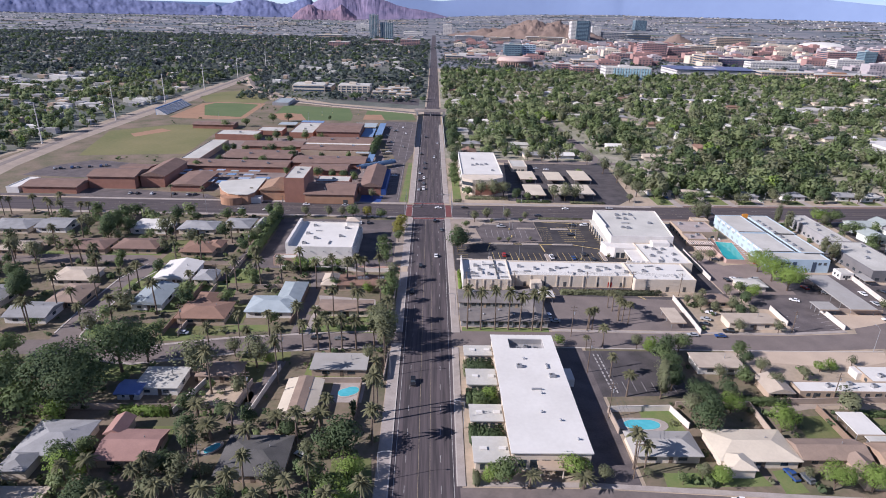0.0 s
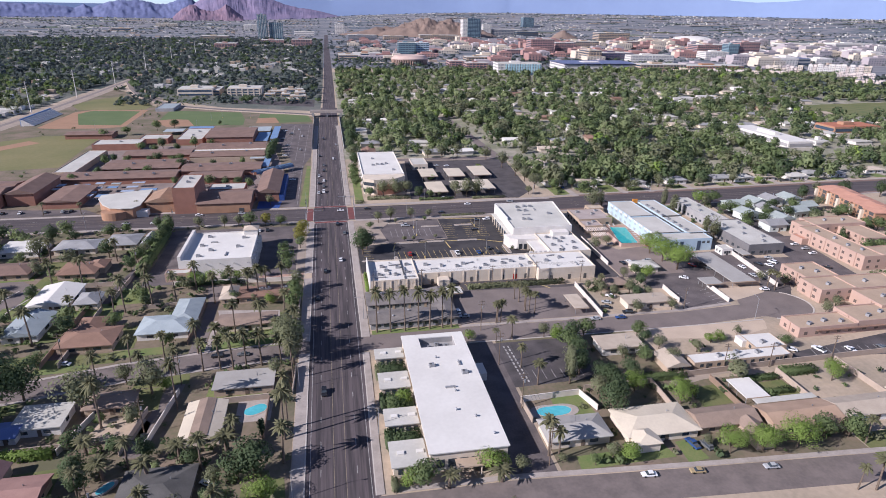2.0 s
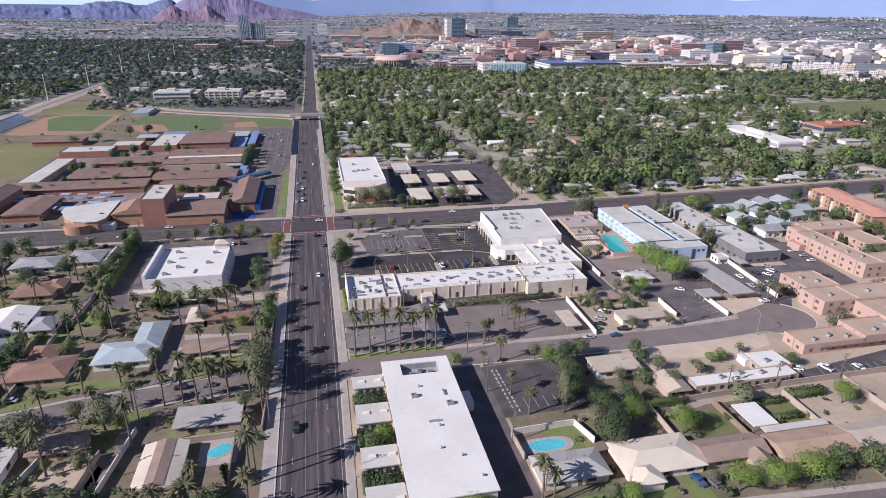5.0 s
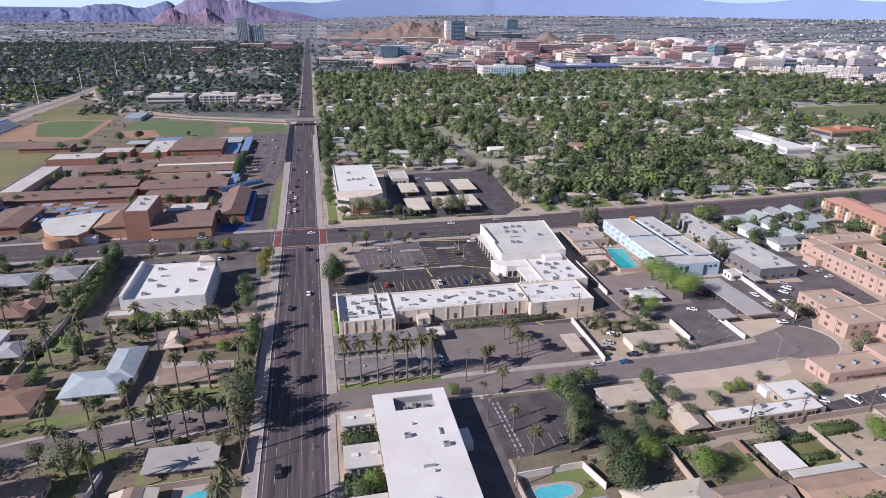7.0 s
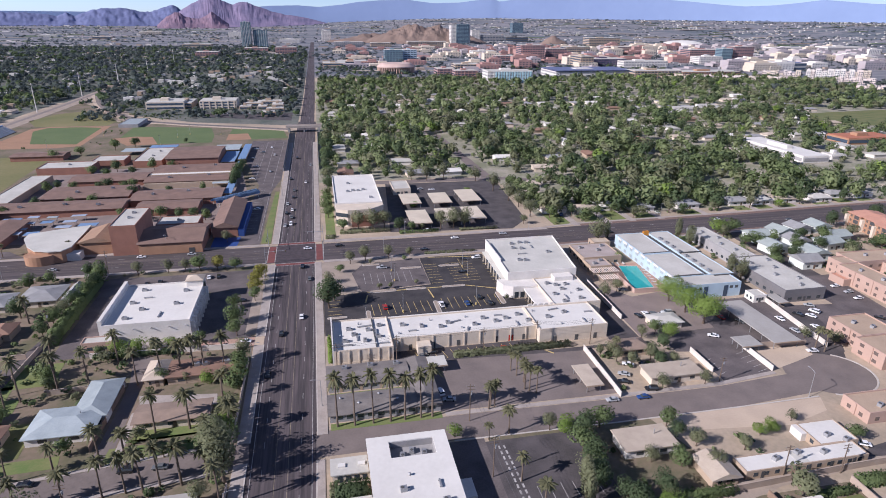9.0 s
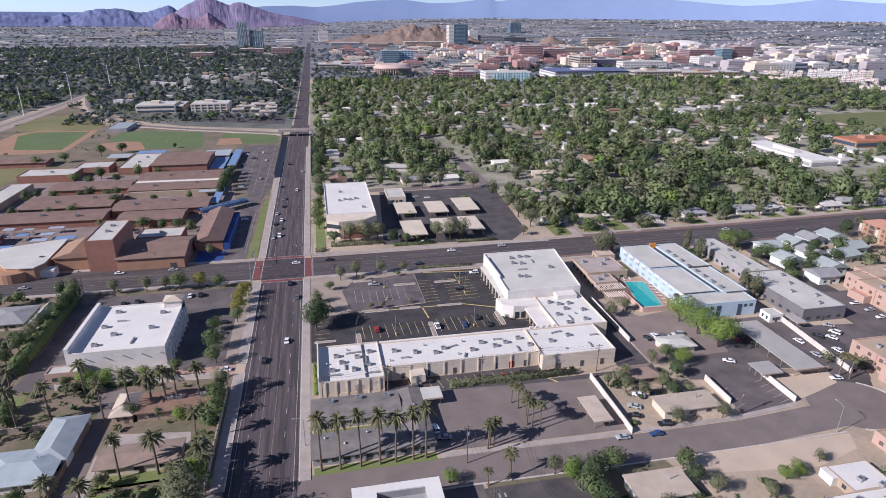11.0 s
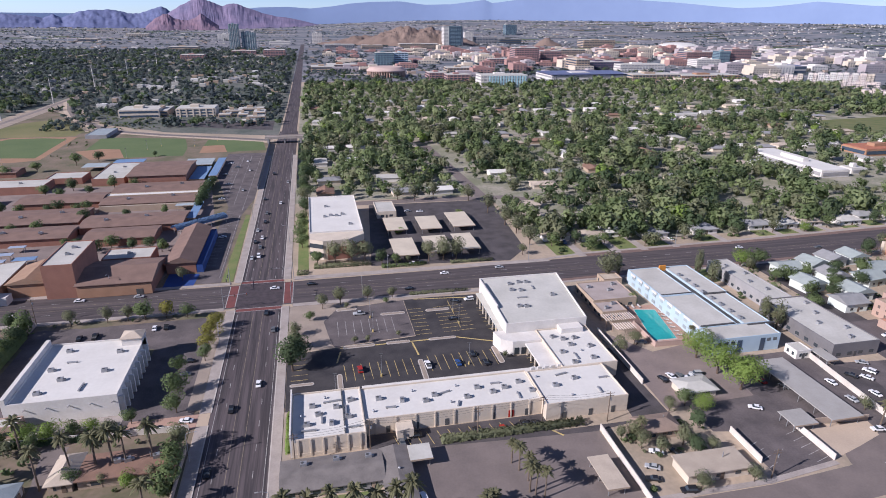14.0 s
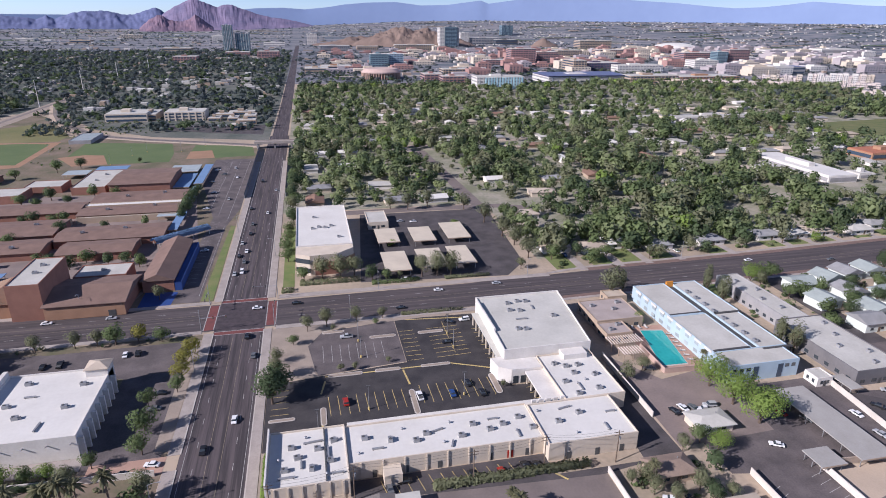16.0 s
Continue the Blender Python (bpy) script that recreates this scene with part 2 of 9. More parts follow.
M["bark"] = mat("bark", (0.13, 0.095, 0.07), (0.085, 0.065, 0.05), 1.0, 6.0, 0.95, 0.3)
M["palm_bark"] = mat("palm_bark", (0.17, 0.13, 0.1), (0.11, 0.085, 0.065), 1.0, 8.0, 0.95, 0.3)
M["rock"] = mat("rock", (0.23, 0.165, 0.135), (0.16, 0.12, 0.1), 0.02, 0.15, 0.95, 0.5)
# Violet and blue of the distant rocks are haze put into the colour.
M["hazy_red_rock"] = mat("hazy_red_rock", (0.23, 0.15, 0.19), (0.13, 0.1, 0.15), 0.02, 0.1, 0.95)
M["hazy_peak_rock"] = mat("hazy_peak_rock", (0.205, 0.165, 0.25), (0.13, 0.12, 0.2), 0.012, 0.08, 1.0, soft=0.35)
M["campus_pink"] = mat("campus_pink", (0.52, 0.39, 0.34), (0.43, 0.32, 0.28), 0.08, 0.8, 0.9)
M["hazy_far_rock"] = mat("hazy_far_rock", (0.15, 0.17, 0.3), (0.1, 0.12, 0.225), 0.012, 0.08, 1.0, soft=0.35)
M["hazy_farthest_rock"] = mat("hazy_farthest_rock", (0.2, 0.265, 0.42), (0.18, 0.24, 0.39), 0.004, 0.02, 1.0)


def leaf_mat(name, a, b, island=0.16):
    return mat(name, a, b, 0.07, 1.1, 0.75, island=island, through_light=0.42, spec=0.2)


M["leaf_green"] = leaf_mat("leaf_green", (0.17, 0.222, 0.092), (0.112, 0.152, 0.066), 0.14)
M["leaf_bright"] = leaf_mat("leaf_bright", (0.25, 0.34, 0.085), (0.17, 0.25, 0.06))
M["leaf_dark"] = leaf_mat("leaf_dark", (0.108, 0.15, 0.07), (0.072, 0.103, 0.053), 0.14)
M["leaf_olive"] = leaf_mat("leaf_olive", (0.222, 0.236, 0.132), (0.155, 0.168, 0.098), 0.14)
M["leaf_yellow"] = leaf_mat("leaf_yellow", (0.31, 0.28, 0.065), (0.2, 0.205, 0.055))
M["leaf_wood"] = leaf_mat("leaf_wood", (0.255, 0.3, 0.14), (0.165, 0.205, 0.1), 0.18)
# Far foliage: haze is painted in by greying and bluing the leaves.
M["leaf_hazy_dark"] = leaf_mat("leaf_hazy_dark", (0.09, 0.11, 0.112), (0.066, 0.083, 0.088), 0.1)
M["leaf_hazy"] = leaf_mat("leaf_hazy", (0.125, 0.15, 0.13), (0.092, 0.115, 0.105), 0.1)
M["palm_leaf"] = leaf_mat("palm_leaf", (0.2, 0.196, 0.108), (0.132, 0.134, 0.074))
M["dead_leaf"] = leaf_mat("dead_leaf", (0.2, 0.14, 0.08), (0.14, 0.1, 0.06))
for key, c in (("car_white", (0.75, 0.75, 0.75)), ("car_silver", (0.4, 0.41, 0.42)), ("car_black", (0.02, 0.02, 0.022)), ("car_grey", (0.13, 0.135, 0.14)),
               ("car_red", (0.35, 0.03, 0.02)), ("car_blue", (0.03, 0.07, 0.2)), ("car_gold", (0.35, 0.27, 0.15))):
    M[key] = mat(key, c, tuple(v * 0.9 for v in c), 1.0, 5.0, 0.25, spec=0.6)


# ---- building helpers ----
def box(bm, x0, x1, y0, y1, z0, z1):
    v = [bm.verts.new((x, y, z)) for z in (z0, z1) for y in (y0, y1) for x in (x0, x1)]
    for f in ((0, 2, 3, 1), (4, 5, 7, 6), (0, 1, 5, 4), (2, 6, 7, 3), (0, 4, 6, 2), (1, 3, 7, 5)):
        bm.faces.new([v[i] for i in f])


def prism(bm, pts, z0, z1):
    area = sum(a[0] * b[1] - b[0] * a[1] for a, b in zip(pts, pts[1:] + pts[:1]))
    pts = pts if area > 0 else pts[::-1]
    lo, hi = [bm.verts.new((x, y, z0)) for x, y in pts], [bm.verts.new((x, y, z1)) for x, y in pts]
    bm.faces.new(hi)
    bm.faces.new(lo[::-1])
    for i in range(len(pts)):
        j = (i + 1) % len(pts)
        bm.faces.new((lo[i], lo[j], hi[j], hi[i]))


def tube(bm, a, b, r0, r1, n=6):
    a, b = Vector(a), Vector(b)
    t = (b - a).to_track_quat("Z", "Y").to_matrix()
    rings = []
    for p, r in ((a, r0), (b, r1)):
        rings.append([bm.verts.new(p + t @ Vector((r * math.cos(k * math.tau / n), r * math.sin(k * math.tau / n), 0))) for k in range(n)])
    for k in range(n):
        bm.faces.new((rings[0][k], rings[0][(k + 1) % n], rings[1][(k + 1) % n], rings[1][k]))
    bm.faces.new(rings[1])
    bm.faces.new(rings[0][::-1])


def finish(name, bm, material):
    me = bpy.data.meshes.new(name)
    bm.to_mesh(me)
    bm.free()
    me.materials.append(material)
    return me


def part(name, bm, material, parent, label=""):
    ob = new(name, finish(name, bm, material))
    ob.parent = parent
    return tagged(ob, label) if label else ob


def thing(name, x, y, label, category, group="", z=0.0):
    ob = new(name)
    ob.empty_display_size = 0.5
    ob.location = (x, y, z)
    return tagged(ob, label, category, group)


def piece(name, material, parent, *args, label=""):
    """One box as a part."""
    bm = bmesh.new()
    box(bm, *args)
    return part(name, bm, material, parent, label)


OCCUPIED, ROADS = [], []


def patch(name, label, material, pts, z, category="pavement"):
    if category not in ("lawn", "ground", "gravel bed", "woods"):
        xs, ys = [p[0] for p in pts], [p[1] for p in pts]
        OCCUPIED.append((min(xs), max(xs), min(ys), max(ys)))
    bm = bmesh.new()
    prism(bm, [tuple(p) for p in pts], -0.3, z)
    return tagged(new(name, finish(name, bm, material)), label, category, kind="structure")


def rect(x0, x1, y0, y1):
    return [(x0, y0), (x1, y0), (x1, y1), (x0, y1)]


def strip_points(pts, half):
    left, right = [], []
    for i, p in enumerate(pts):
        a, b = Vector(pts[max(i - 1, 0)]), Vector(pts[min(i + 1, len(pts) - 1)])
        d = (b - a).normalized()
        left.append((p[0] - d.y * half, p[1] + d.x * half))
        right.append((p[0] + d.y * half, p[1] - d.x * half))
    return left, right


def road_strip(name, label, material, pts, half, z, category="road"):
    ROADS.append((pts, half))
    left, right = strip_points(pts, half)
    bm = bmesh.new()
    lv, rv = [bm.verts.new((x, y, z)) for x, y in left], [bm.verts.new((x, y, z)) for x, y in right]
    lb, rb = [bm.verts.new((x, y, -0.3)) for x, y in left], [bm.verts.new((x, y, -0.3)) for x, y in right]
    for i in range(len(pts) - 1):
        bm.faces.new((rv[i], rv[i + 1], lv[i + 1], lv[i]))
        bm.faces.new((lv[i], lv[i + 1], lb[i + 1], lb[i]))
        bm.faces.new((rb[i], rb[i + 1], rv[i + 1], rv[i]))
    return tagged(new(name, finish(name, bm, material)), label, category, kind="structure")


def marks(name, label, material, segs, z, width=0.14):
    """Painted lines, one thin slab each, as one piece of the setting."""
    bm = bmesh.new()
    for x0, y0, x1, y1 in segs:
        d = Vector((x1 - x0, y1 - y0)).normalized() * width / 2
        prism(bm, [(x0 - d.y, y0 + d.x), (x0 + d.y, y0 - d.x), (x1 + d.y, y1 - d.x), (x1 - d.y, y1 + d.x)], z - 0.01, z)
    return tagged(new(name, finish(name, bm, material)), label, "marking", kind="structure")


def block(parent, x0, x1, y0, y1, h, wall, roof, parapet=0.5, thick=0.3):
    """Four walls with a parapet and a flat roof between them, in the parent's own coordinates."""
    bm = bmesh.new()
    top = h + parapet
    box(bm, x0, x1, y0, y0 + thick, 0, top)
    box(bm, x0, x1, y1 - thick, y1, 0, top)
    box(bm, x0, x0 + thick, y0 + thick, y1 - thick, 0, top)
    box(bm, x1 - thick, x1, y0 + thick, y1 - thick, 0, top)
    part("wall", bm, wall, parent)
    return piece("roof", roof, parent, x0 + thick, x1 - thick, y0 + thick, y1 - thick, h - 0.3, h)


def window_row(parent, side, a0, a1, at, z0, z1, count, material=None, fill=0.6):
    """Windows along one face: side 's','n' at y=at, 'w','e' at x=at."""
    step = (a1 - a0) / count
    for i in range(count):
        c = a0 + (i + 0.5) * step
        u0, u1 = c - step * fill / 2, c + step * fill / 2
        e = 0.06
        if side in "sn":
            o = (at - e, at + 0.02) if side == "s" else (at - 0.02, at + e)
            piece("window", material or M["glass"], parent, u0, u1, o[0], o[1], z0, z1)
        else:
            o = (at - e, at + 0.02) if side == "w" else (at - 0.02, at + e)
            piece("window", material or M["glass"], parent, o[0], o[1], u0, u1, z0, z1)


firsts = {}


def stamp(key, build, m):
    """The first of a kind is built, the others are copies of it."""
    if key not in firsts:
        firsts[key] = build()
        firsts[key].matrix_basis = m
        return firsts[key]
    sc = firsts[key].scale
    return copy_thing(firsts[key], m @ Matrix.Diagonal((1 / sc.x, 1 / sc.y, 1 / sc.z, 1)))


def turned(x, y, z=0.0, angle=0.0, s=1.0, sz=None):
    return Matrix.Translation((x, y, z)) @ Matrix.Rotation(angle, 4, "Z") @ Matrix.Diagonal((s, s, sz or s, 1))


def rooftop_unit(x, y, z, angle=0.0, big=False):
    def build():
        ob = thing("rooftop_air_unit", 0, 0, "boxy grey metal air conditioning unit on a flat roof", "air conditioner", "rooftop units")
        bm = bmesh.new()
        box(bm, -0.8, 0.8, -0.6, 0.6, 0.0, 1.0)
        part("casing", bm, M["metal"], ob)
        bm = bmesh.new()
        tube(bm, (-0.3, 0, 1.0), (-0.3, 0, 1.1), 0.38, 0.38, 10)
        part("fan", bm, M["dark_metal"], ob)
        bm = bmesh.new()
        box(bm, 0.8, 1.4, -0.28, 0.28, 0.0, 0.6)
        part("duct", bm, M["metal"], ob)
        return ob
    return stamp("unit_big" if big else "unit", build, turned(x, y, z, angle))


def taken(x, y, margin):
    if any(a - margin < x < b + margin and c - margin < y < d + margin for a, b, c, d in OCCUPIED):
        return True
    for pts, half in ROADS:
        for a, b in zip(pts, pts[1:]):
            dx, dy = b[0] - a[0], b[1] - a[1]
            t = min(max(((x - a[0]) * dx + (y - a[1]) * dy) / (dx * dx + dy * dy), 0), 1)
            if math.hypot(x - a[0] - t * dx, y - a[1] - t * dy) < half + margin:
                return True
    return False


def roof_vent(x, y, z):
    def build():
        ob = thing("roof_vent", 0, 0, "small round metal roof vent with a cap", "roof vent", "roof vents")
        bm = bmesh.new()
        tube(bm, (0, 0, 0), (0, 0, 0.6), 0.2, 0.2, 8)
        part("pipe", bm, M["metal"], ob)
        bm = bmesh.new()
        tube(bm, (0, 0, 0.55), (0, 0, 0.8), 0.42, 0.15, 8)
        part("cap", bm, M["metal"], ob)
        return ob
    return stamp("vent", build, turned(x, y, z))


# ---- ground ----
def rise(x, y):
    """The plain climbs gently towards the mountains, less so in the west."""
    k = min(max((math.hypot(x, y) - 2800) / 2000, 0), 1)
    east = min(max((math.degrees(math.atan2(x, y)) + 8) / 24, 0), 1)
    return (30 + 62 * east * east * (3 - 2 * east)) * k * k * (3 - 2 * k)


bm = bmesh.new()
rings, spokes = [0, 60, 150, 300, 500, 800, 1200, 1700, 2300, 2700, 2900, 3100, 3300, 3500, 3700, 3900, 4100, 4300, 4500, 4700, 4880], 144
prev = None
for r in rings:
    if r == 0:
        ring = [bm.verts.new((0, 0, 0))]
    else:
        ring = [bm.verts.new((r * math.sin(k * math.tau / spokes), r * math.cos(k * math.tau / spokes), rise(r * math.sin(k * math.tau / spokes), r * math.cos(k * math.tau / spokes)))) for k in range(spokes)]
    if prev and len(prev) == 1:
        for k in range(spokes):
            bm.faces.new((prev[0], ring[(k + 1) % spokes], ring[k]))
    elif prev:
        for k in range(spokes):
            bm.faces.new((prev[k], prev[(k + 1) % spokes], ring[(k + 1) % spokes], ring[k]))
    prev = ring
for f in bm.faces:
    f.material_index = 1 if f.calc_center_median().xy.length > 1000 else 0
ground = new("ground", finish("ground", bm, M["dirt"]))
ground.data.materials.append(M["hazy_urban_plain"])
tagged(ground, "dry tan desert plain with bare earth and gravel", "ground", kind="structure")

# the avenue and the cross road
road_strip("road_avenue", "five-lane brown-grey asphalt avenue with worn lanes", M["avenue"], [(-0.4, -260), (-0.4, 60), (-0.4, 318), (-0.4, 480), (0.6, 560), (1.6, 655), (2.4, 712)], 8.9, 0.02)
road_strip("road_avenue", "narrower far stretch of the avenue between trees", M["avenue"], [(2.4, 712), (4.0, 900), (5.0, 1200), (6.0, 1500), (7.0, 1950), (10, 2650), (11, 2900)], 7.2, 0.022)
road_strip("road_cross", "wide asphalt cross road with a bus lane", M["cross_road"], [(-900, 334), (-300, 332), (-100, 330), (9, 329), (90, 330), (150, 333), (250, 336), (340, 341), (700, 352)], 11, 0.024)
bm = bmesh.new()
prism(bm, rect(-9.2, 8.5, 318.2, 340.2), -0.2, 0.03)
tagged(new("road_junction", finish("road_junction", bm, M["junction"])), "asphalt junction of the two main roads", "road", kind="structure")
for i, (x0, x1, y0, y1) in enumerate(((-13.2, -9.6, 319, 339.5), (8.8, 12.4, 319, 339.5), (-9, 8.4, 341, 343.6), (-9, 8.4, 314.4, 317))):
    patch("crosswalk", "red brick pedestrian crossing with white edge lines", M["brick_paving"], rect(x0, x1, y0, y1), 0.04, "crosswalk")
    if x1 - x0 < 5:
        marks("crosswalk_edge", "white edge lines of a crossing", M["white_paint"], [(x0, y0, x0, y1), (x1, y0, x1, y1)], 0.05, 0.3)
    else:
        marks("crosswalk_edge", "white edge lines of a crossing", M["white_paint"], [(x0, y0, x1, y0), (x0, y1, x1, y1)], 0.05, 0.3)
segs = []


def east_of(x0, x1, y):
    """The east half of the avenue widens a little towards the junction."""
    return x0 + (x1 - x0) * min(max((y - 130) / 120, 0), 1)


y = 43.2
while y < 900:
    if not 305 < y < 345:
        segs.append((-5.3, y, -5.3, y + 2.6))
        segs.append((east_of(3.5, 4.7, y), y, east_of(3.5, 4.7, y + 2.6), y + 2.6))
    y += 10.42
for y0, y1 in ((40, 130), (130, 250), (250, 312), (346, 620)):
    segs += [(-7.9, y0, -7.9, y1), (east_of(6.6, 7.4, y0), y0, east_of(6.6, 7.4, y1), y1)]
for x in (-200, 20):
    for dy in (-5.0, 5.0):
        xx = x
        while xx < x + 185:
            yy = (330 + (xx + 100) * 0.0 if xx < 90 else 330 + (xx - 90) * 0.04) + dy
            segs.append((xx, yy, xx + 3, yy))
            xx += 12
marks("lane_marking_white", "white dashed lane lines, worn", M["white_paint"], segs, 0.036, 0.14)
segs = []
for y0, y1 in ((40, 130), (130, 250), (250, 312), (346, 620)):
    segs.append((-2.1, y0, -2.1, y1))
    segs.append((east_of(0.8, 1.4, y0), y0, east_of(0.8, 1.4, y1), y1))
for dy in (-1.7, 1.7):
    segs += [(-210, 331 + dy, -15, 330 + dy), (14, 329.5 + dy, 95, 330 + dy), (95, 330 + dy, 330, 339.5 + dy)]
marks("lane_marking_yellow", "worn yellow centre turn lane lines", M["faded_yellow"], segs, 0.036, 0.1)

# pavements along the avenue
for i, (x0, x1, y0, y1) in enumerate(((-12.4, -9.3, 30, 184), (-12.4, -9.3, 192, 244), (-12.4, -9.3, 250, 316), (8.5, 11.2, 192, 316), (-12.2, -9.3, 343, 600), (8.5, 11.4, 343, 600))):
    patch("pavement", "raised concrete pavement along the avenue", M["concrete"], rect(x0, x1, y0, y1), 0.15)
    patch("kerb", "pale concrete kerb", M["kerb"], rect(*((x1, x1 + 0.3) if x0 < 0 else (x0 - 0.3, x0)), y0, y1), 0.16, "kerb")
for y0, y1, xa, xb, wide in ((30, 107, 7.5, 7.5, 1.7), (118.5, 182, 7.5, 8.3, 1.9)):
    patch("pavement", "raised concrete pavement along the avenue", M["concrete"], [(xa, y0), (xa + wide, y0), (xb + wide, y1), (xb, y1)], 0.15)
    patch("kerb", "pale concrete kerb", M["kerb"], [(xa - 0.3, y0), (xa, y0), (xb, y1), (xb - 0.3, y1)], 0.16, "kerb")
for x0, x1, y0, y1 in ((12.5, 90, 315.2, 318), (13, 130, 341.5, 345), (-200, -13.5, 341, 343.5), (-200, -13.5, 316.5, 318.8)):
    patch("pavement", "concrete pavement along the cross road", M["concrete"], rect(x0, x1, y0, y1), 0.15)

road_strip("pavement", "concrete pavement along the cross road", M["concrete"], [(130, 344.6), (150, 348.2), (250, 351.4), (340, 356.4), (430, 359)], 0.9, 0.12, "pavement")
road_strip("pavement", "concrete pavement along the cross road", M["concrete"], [(122, 317.6), (150, 318.4), (250, 321.4), (340, 326.4), (430, 329)], 0.9, 0.12, "pavement")

# side streets
road_strip("road_left", "curving residential asphalt street", M["south_street"], [(-9, 187.6), (-42, 184.6), (-67, 181.2), (-93, 175), (-120, 179.5), (-150, 178.8), (-260, 175)], 4.6, 0.026)
for off, nm in ((5.3, 0), (-5.3, 1)):
    l, r = strip_points([(-14, 187.4), (-42, 184.6), (-67, 181.2), (-93, 175), (-113, 178.5)], abs(off))
    road_strip("pavement", "concrete footpath beside the street", M["concrete"], l if off > 0 else r, 0.6, 0.12, "pavement")
road_strip("road_side_left", "short asphalt side street", M["street"], [(-122, 180), (-123, 205), (-122, 232), (-117, 247), (-126, 255), (-150, 254), (-230, 251)], 4.2, 0.022)
road_strip("road_alley_left", "narrow worn asphalt alley", M["old_asphalt"], [(-88, 184), (-87.5, 202), (-86, 232), (-82, 262), (-80.5, 316)], 2.4, 0.02)
road_strip("road_alley_yard", "asphalt back alley between garden walls", M["street"], [(-51.8, 141), (-48, 166), (-47, 178)], 2.4, 0.02)
road_strip("road_right", "residential asphalt street to a cul-de-sac", M["street"], [(8, 188.3), (50, 188.4), (90, 187.6), (130, 187.6), (160, 190)], 5.2, 0.026)
bm = bmesh.new()
prism(bm, [(169 + 14 * math.cos(a * math.tau / 28), 193 + 12 * math.sin(a * math.tau / 28)) for a in range(28)], -0.2, 0.034)
tagged(new("road_bulb", finish("road_bulb", bm, M["street"])), "rounded end of a cul-de-sac", "road", kind="structure")
road_strip("road_south", "brownish residential asphalt street", M["south_street"], [(8, 113.4), (40, 113.2), (90, 109.8), (140, 107), (330, 97)], 4.7, 0.026)
road_strip("pavement", "concrete footpath beside the street", M["concrete"], [(12, 119.4), (40, 119.1), (90, 115.6), (140, 112.7), (330, 102.7)], 0.8, 0.12, "pavement")
road_strip("road_alley_right", "rutted dirt alley", M["gravel"], [(100, 150), (118, 154.3), (150, 157), (260, 158)], 2.6, 0.02)
road_strip("pavement", "concrete footpath beside the street", M["concrete"], [(44, 194.6), (90, 193.9), (130, 193.9), (152, 196.5)], 0.8, 0.12, "pavement")
road_strip("road_pink", "dark asphalt drive between pink flats", M["worn_asphalt"], [(176, 200), (186, 214), (205, 226), (222, 240), (226, 330)], 5, 0.02)
road_strip("road_yard", "street behind the office car park", M["street"], [(16, 452), (90, 452), (140, 450), (160, 440)], 4, 0.02)
road_strip("road_grove", "residential street among trees", M["street"], [(128, 446), (126, 500), (122, 620)], 4, 0.022)

for k in (0, 1):
    road_strip("kerb", "pale concrete kerb of a side street", M["kerb"], strip_points([(-122.4, 188), (-123, 205), (-122, 232), (-117, 247)], 4.5)[k], 0.28, 0.14, "kerb")
road_strip("kerb", "pale rounded kerb at a street corner", M["kerb"], [(-117.9, 188), (-117.2, 185.8), (-115, 184.3), (-112, 183.6)], 0.3, 0.14, "kerb")
road_strip("kerb", "pale kerb round the end of a cul-de-sac", M["kerb"], [(169 + 14.3 * math.cos(radians(a)), 193 + 12.3 * math.sin(radians(a))) for a in range(-120, 51, 10)], 0.28, 0.14, "kerb")
road_strip("kerb", "pale concrete kerb beside the street", M["kerb"], [(44, 182.9), (90, 182.1), (130, 182.1), (156, 182.4)], 0.22, 0.13, "kerb")

# car parks and yards
patch("car_park_hall", "dark asphalt car park beside the white hall", M["worn_asphalt"], [(52, 155), (79, 156), (80, 177), (78, 181), (52, 181)], 0.03, "car park")
patch("drive_hall", "asphalt drive beside the white hall", M["old_asphalt"], rect(40.6, 52, 118.5, 182.5), 0.028, "drive")
patch("car_park_worn", "worn brown-grey asphalt car park", M["street"], [(47, 196), (97, 195.2), (97, 222), (49.5, 223)], 0.028, "car park")
patch("car_park_worn_side", "worn asphalt in front of the dark-roofed flats", M["street"], rect(43, 50, 196, 224), 0.026, "car park")
patch("lawn_palms", "narrow strip of green lawn", M["lawn"], rect(12, 43, 193.2, 196), 0.05, "lawn")
patch("lawn_court", "green courtyard lawn", M["lawn"], rect(12, 35, 206.2, 210.4), 0.05, "lawn")
patch("path_court", "pale path across a courtyard", M["concrete"], rect(11, 35, 207.6, 208.8), 0.07, "path")
patch("service_yard", "dark asphalt service yard with yellow bays", M["worn_asphalt"], [(33.5, 224), (96, 220.5), (120.5, 224), (120.5, 262), (112.5, 262), (109, 223), (84, 223), (84, 231), (33.5, 231)], 0.03, "car park")
patch("car_park_main", "dark sealed asphalt car park with yellow bays", M["asphalt"], [(11.5, 246), (96, 246), (96, 263), (86, 263), (86, 313), (56, 314), (56, 283), (27, 280), (11.5, 278)], 0.03, "car park")
patch("car_park_old", "older faded asphalt part of the car park", M["old_asphalt"], [(27, 280.6), (55.8, 283.5), (55.8, 313.5), (27, 309), (22, 300)], 0.032, "car park")
patch("landscape_strip", "tan gravel strip with shrubs", M["gravel"], [(11.3, 279), (26.5, 281), (24, 300), (30, 311), (86, 315), (11.3, 315)], 0.06, "gravel bed")
patch("landscape_strip", "tan gravel strip beside the shops", M["gravel"], rect(11.3, 14, 224, 246), 0.06, "gravel bed")
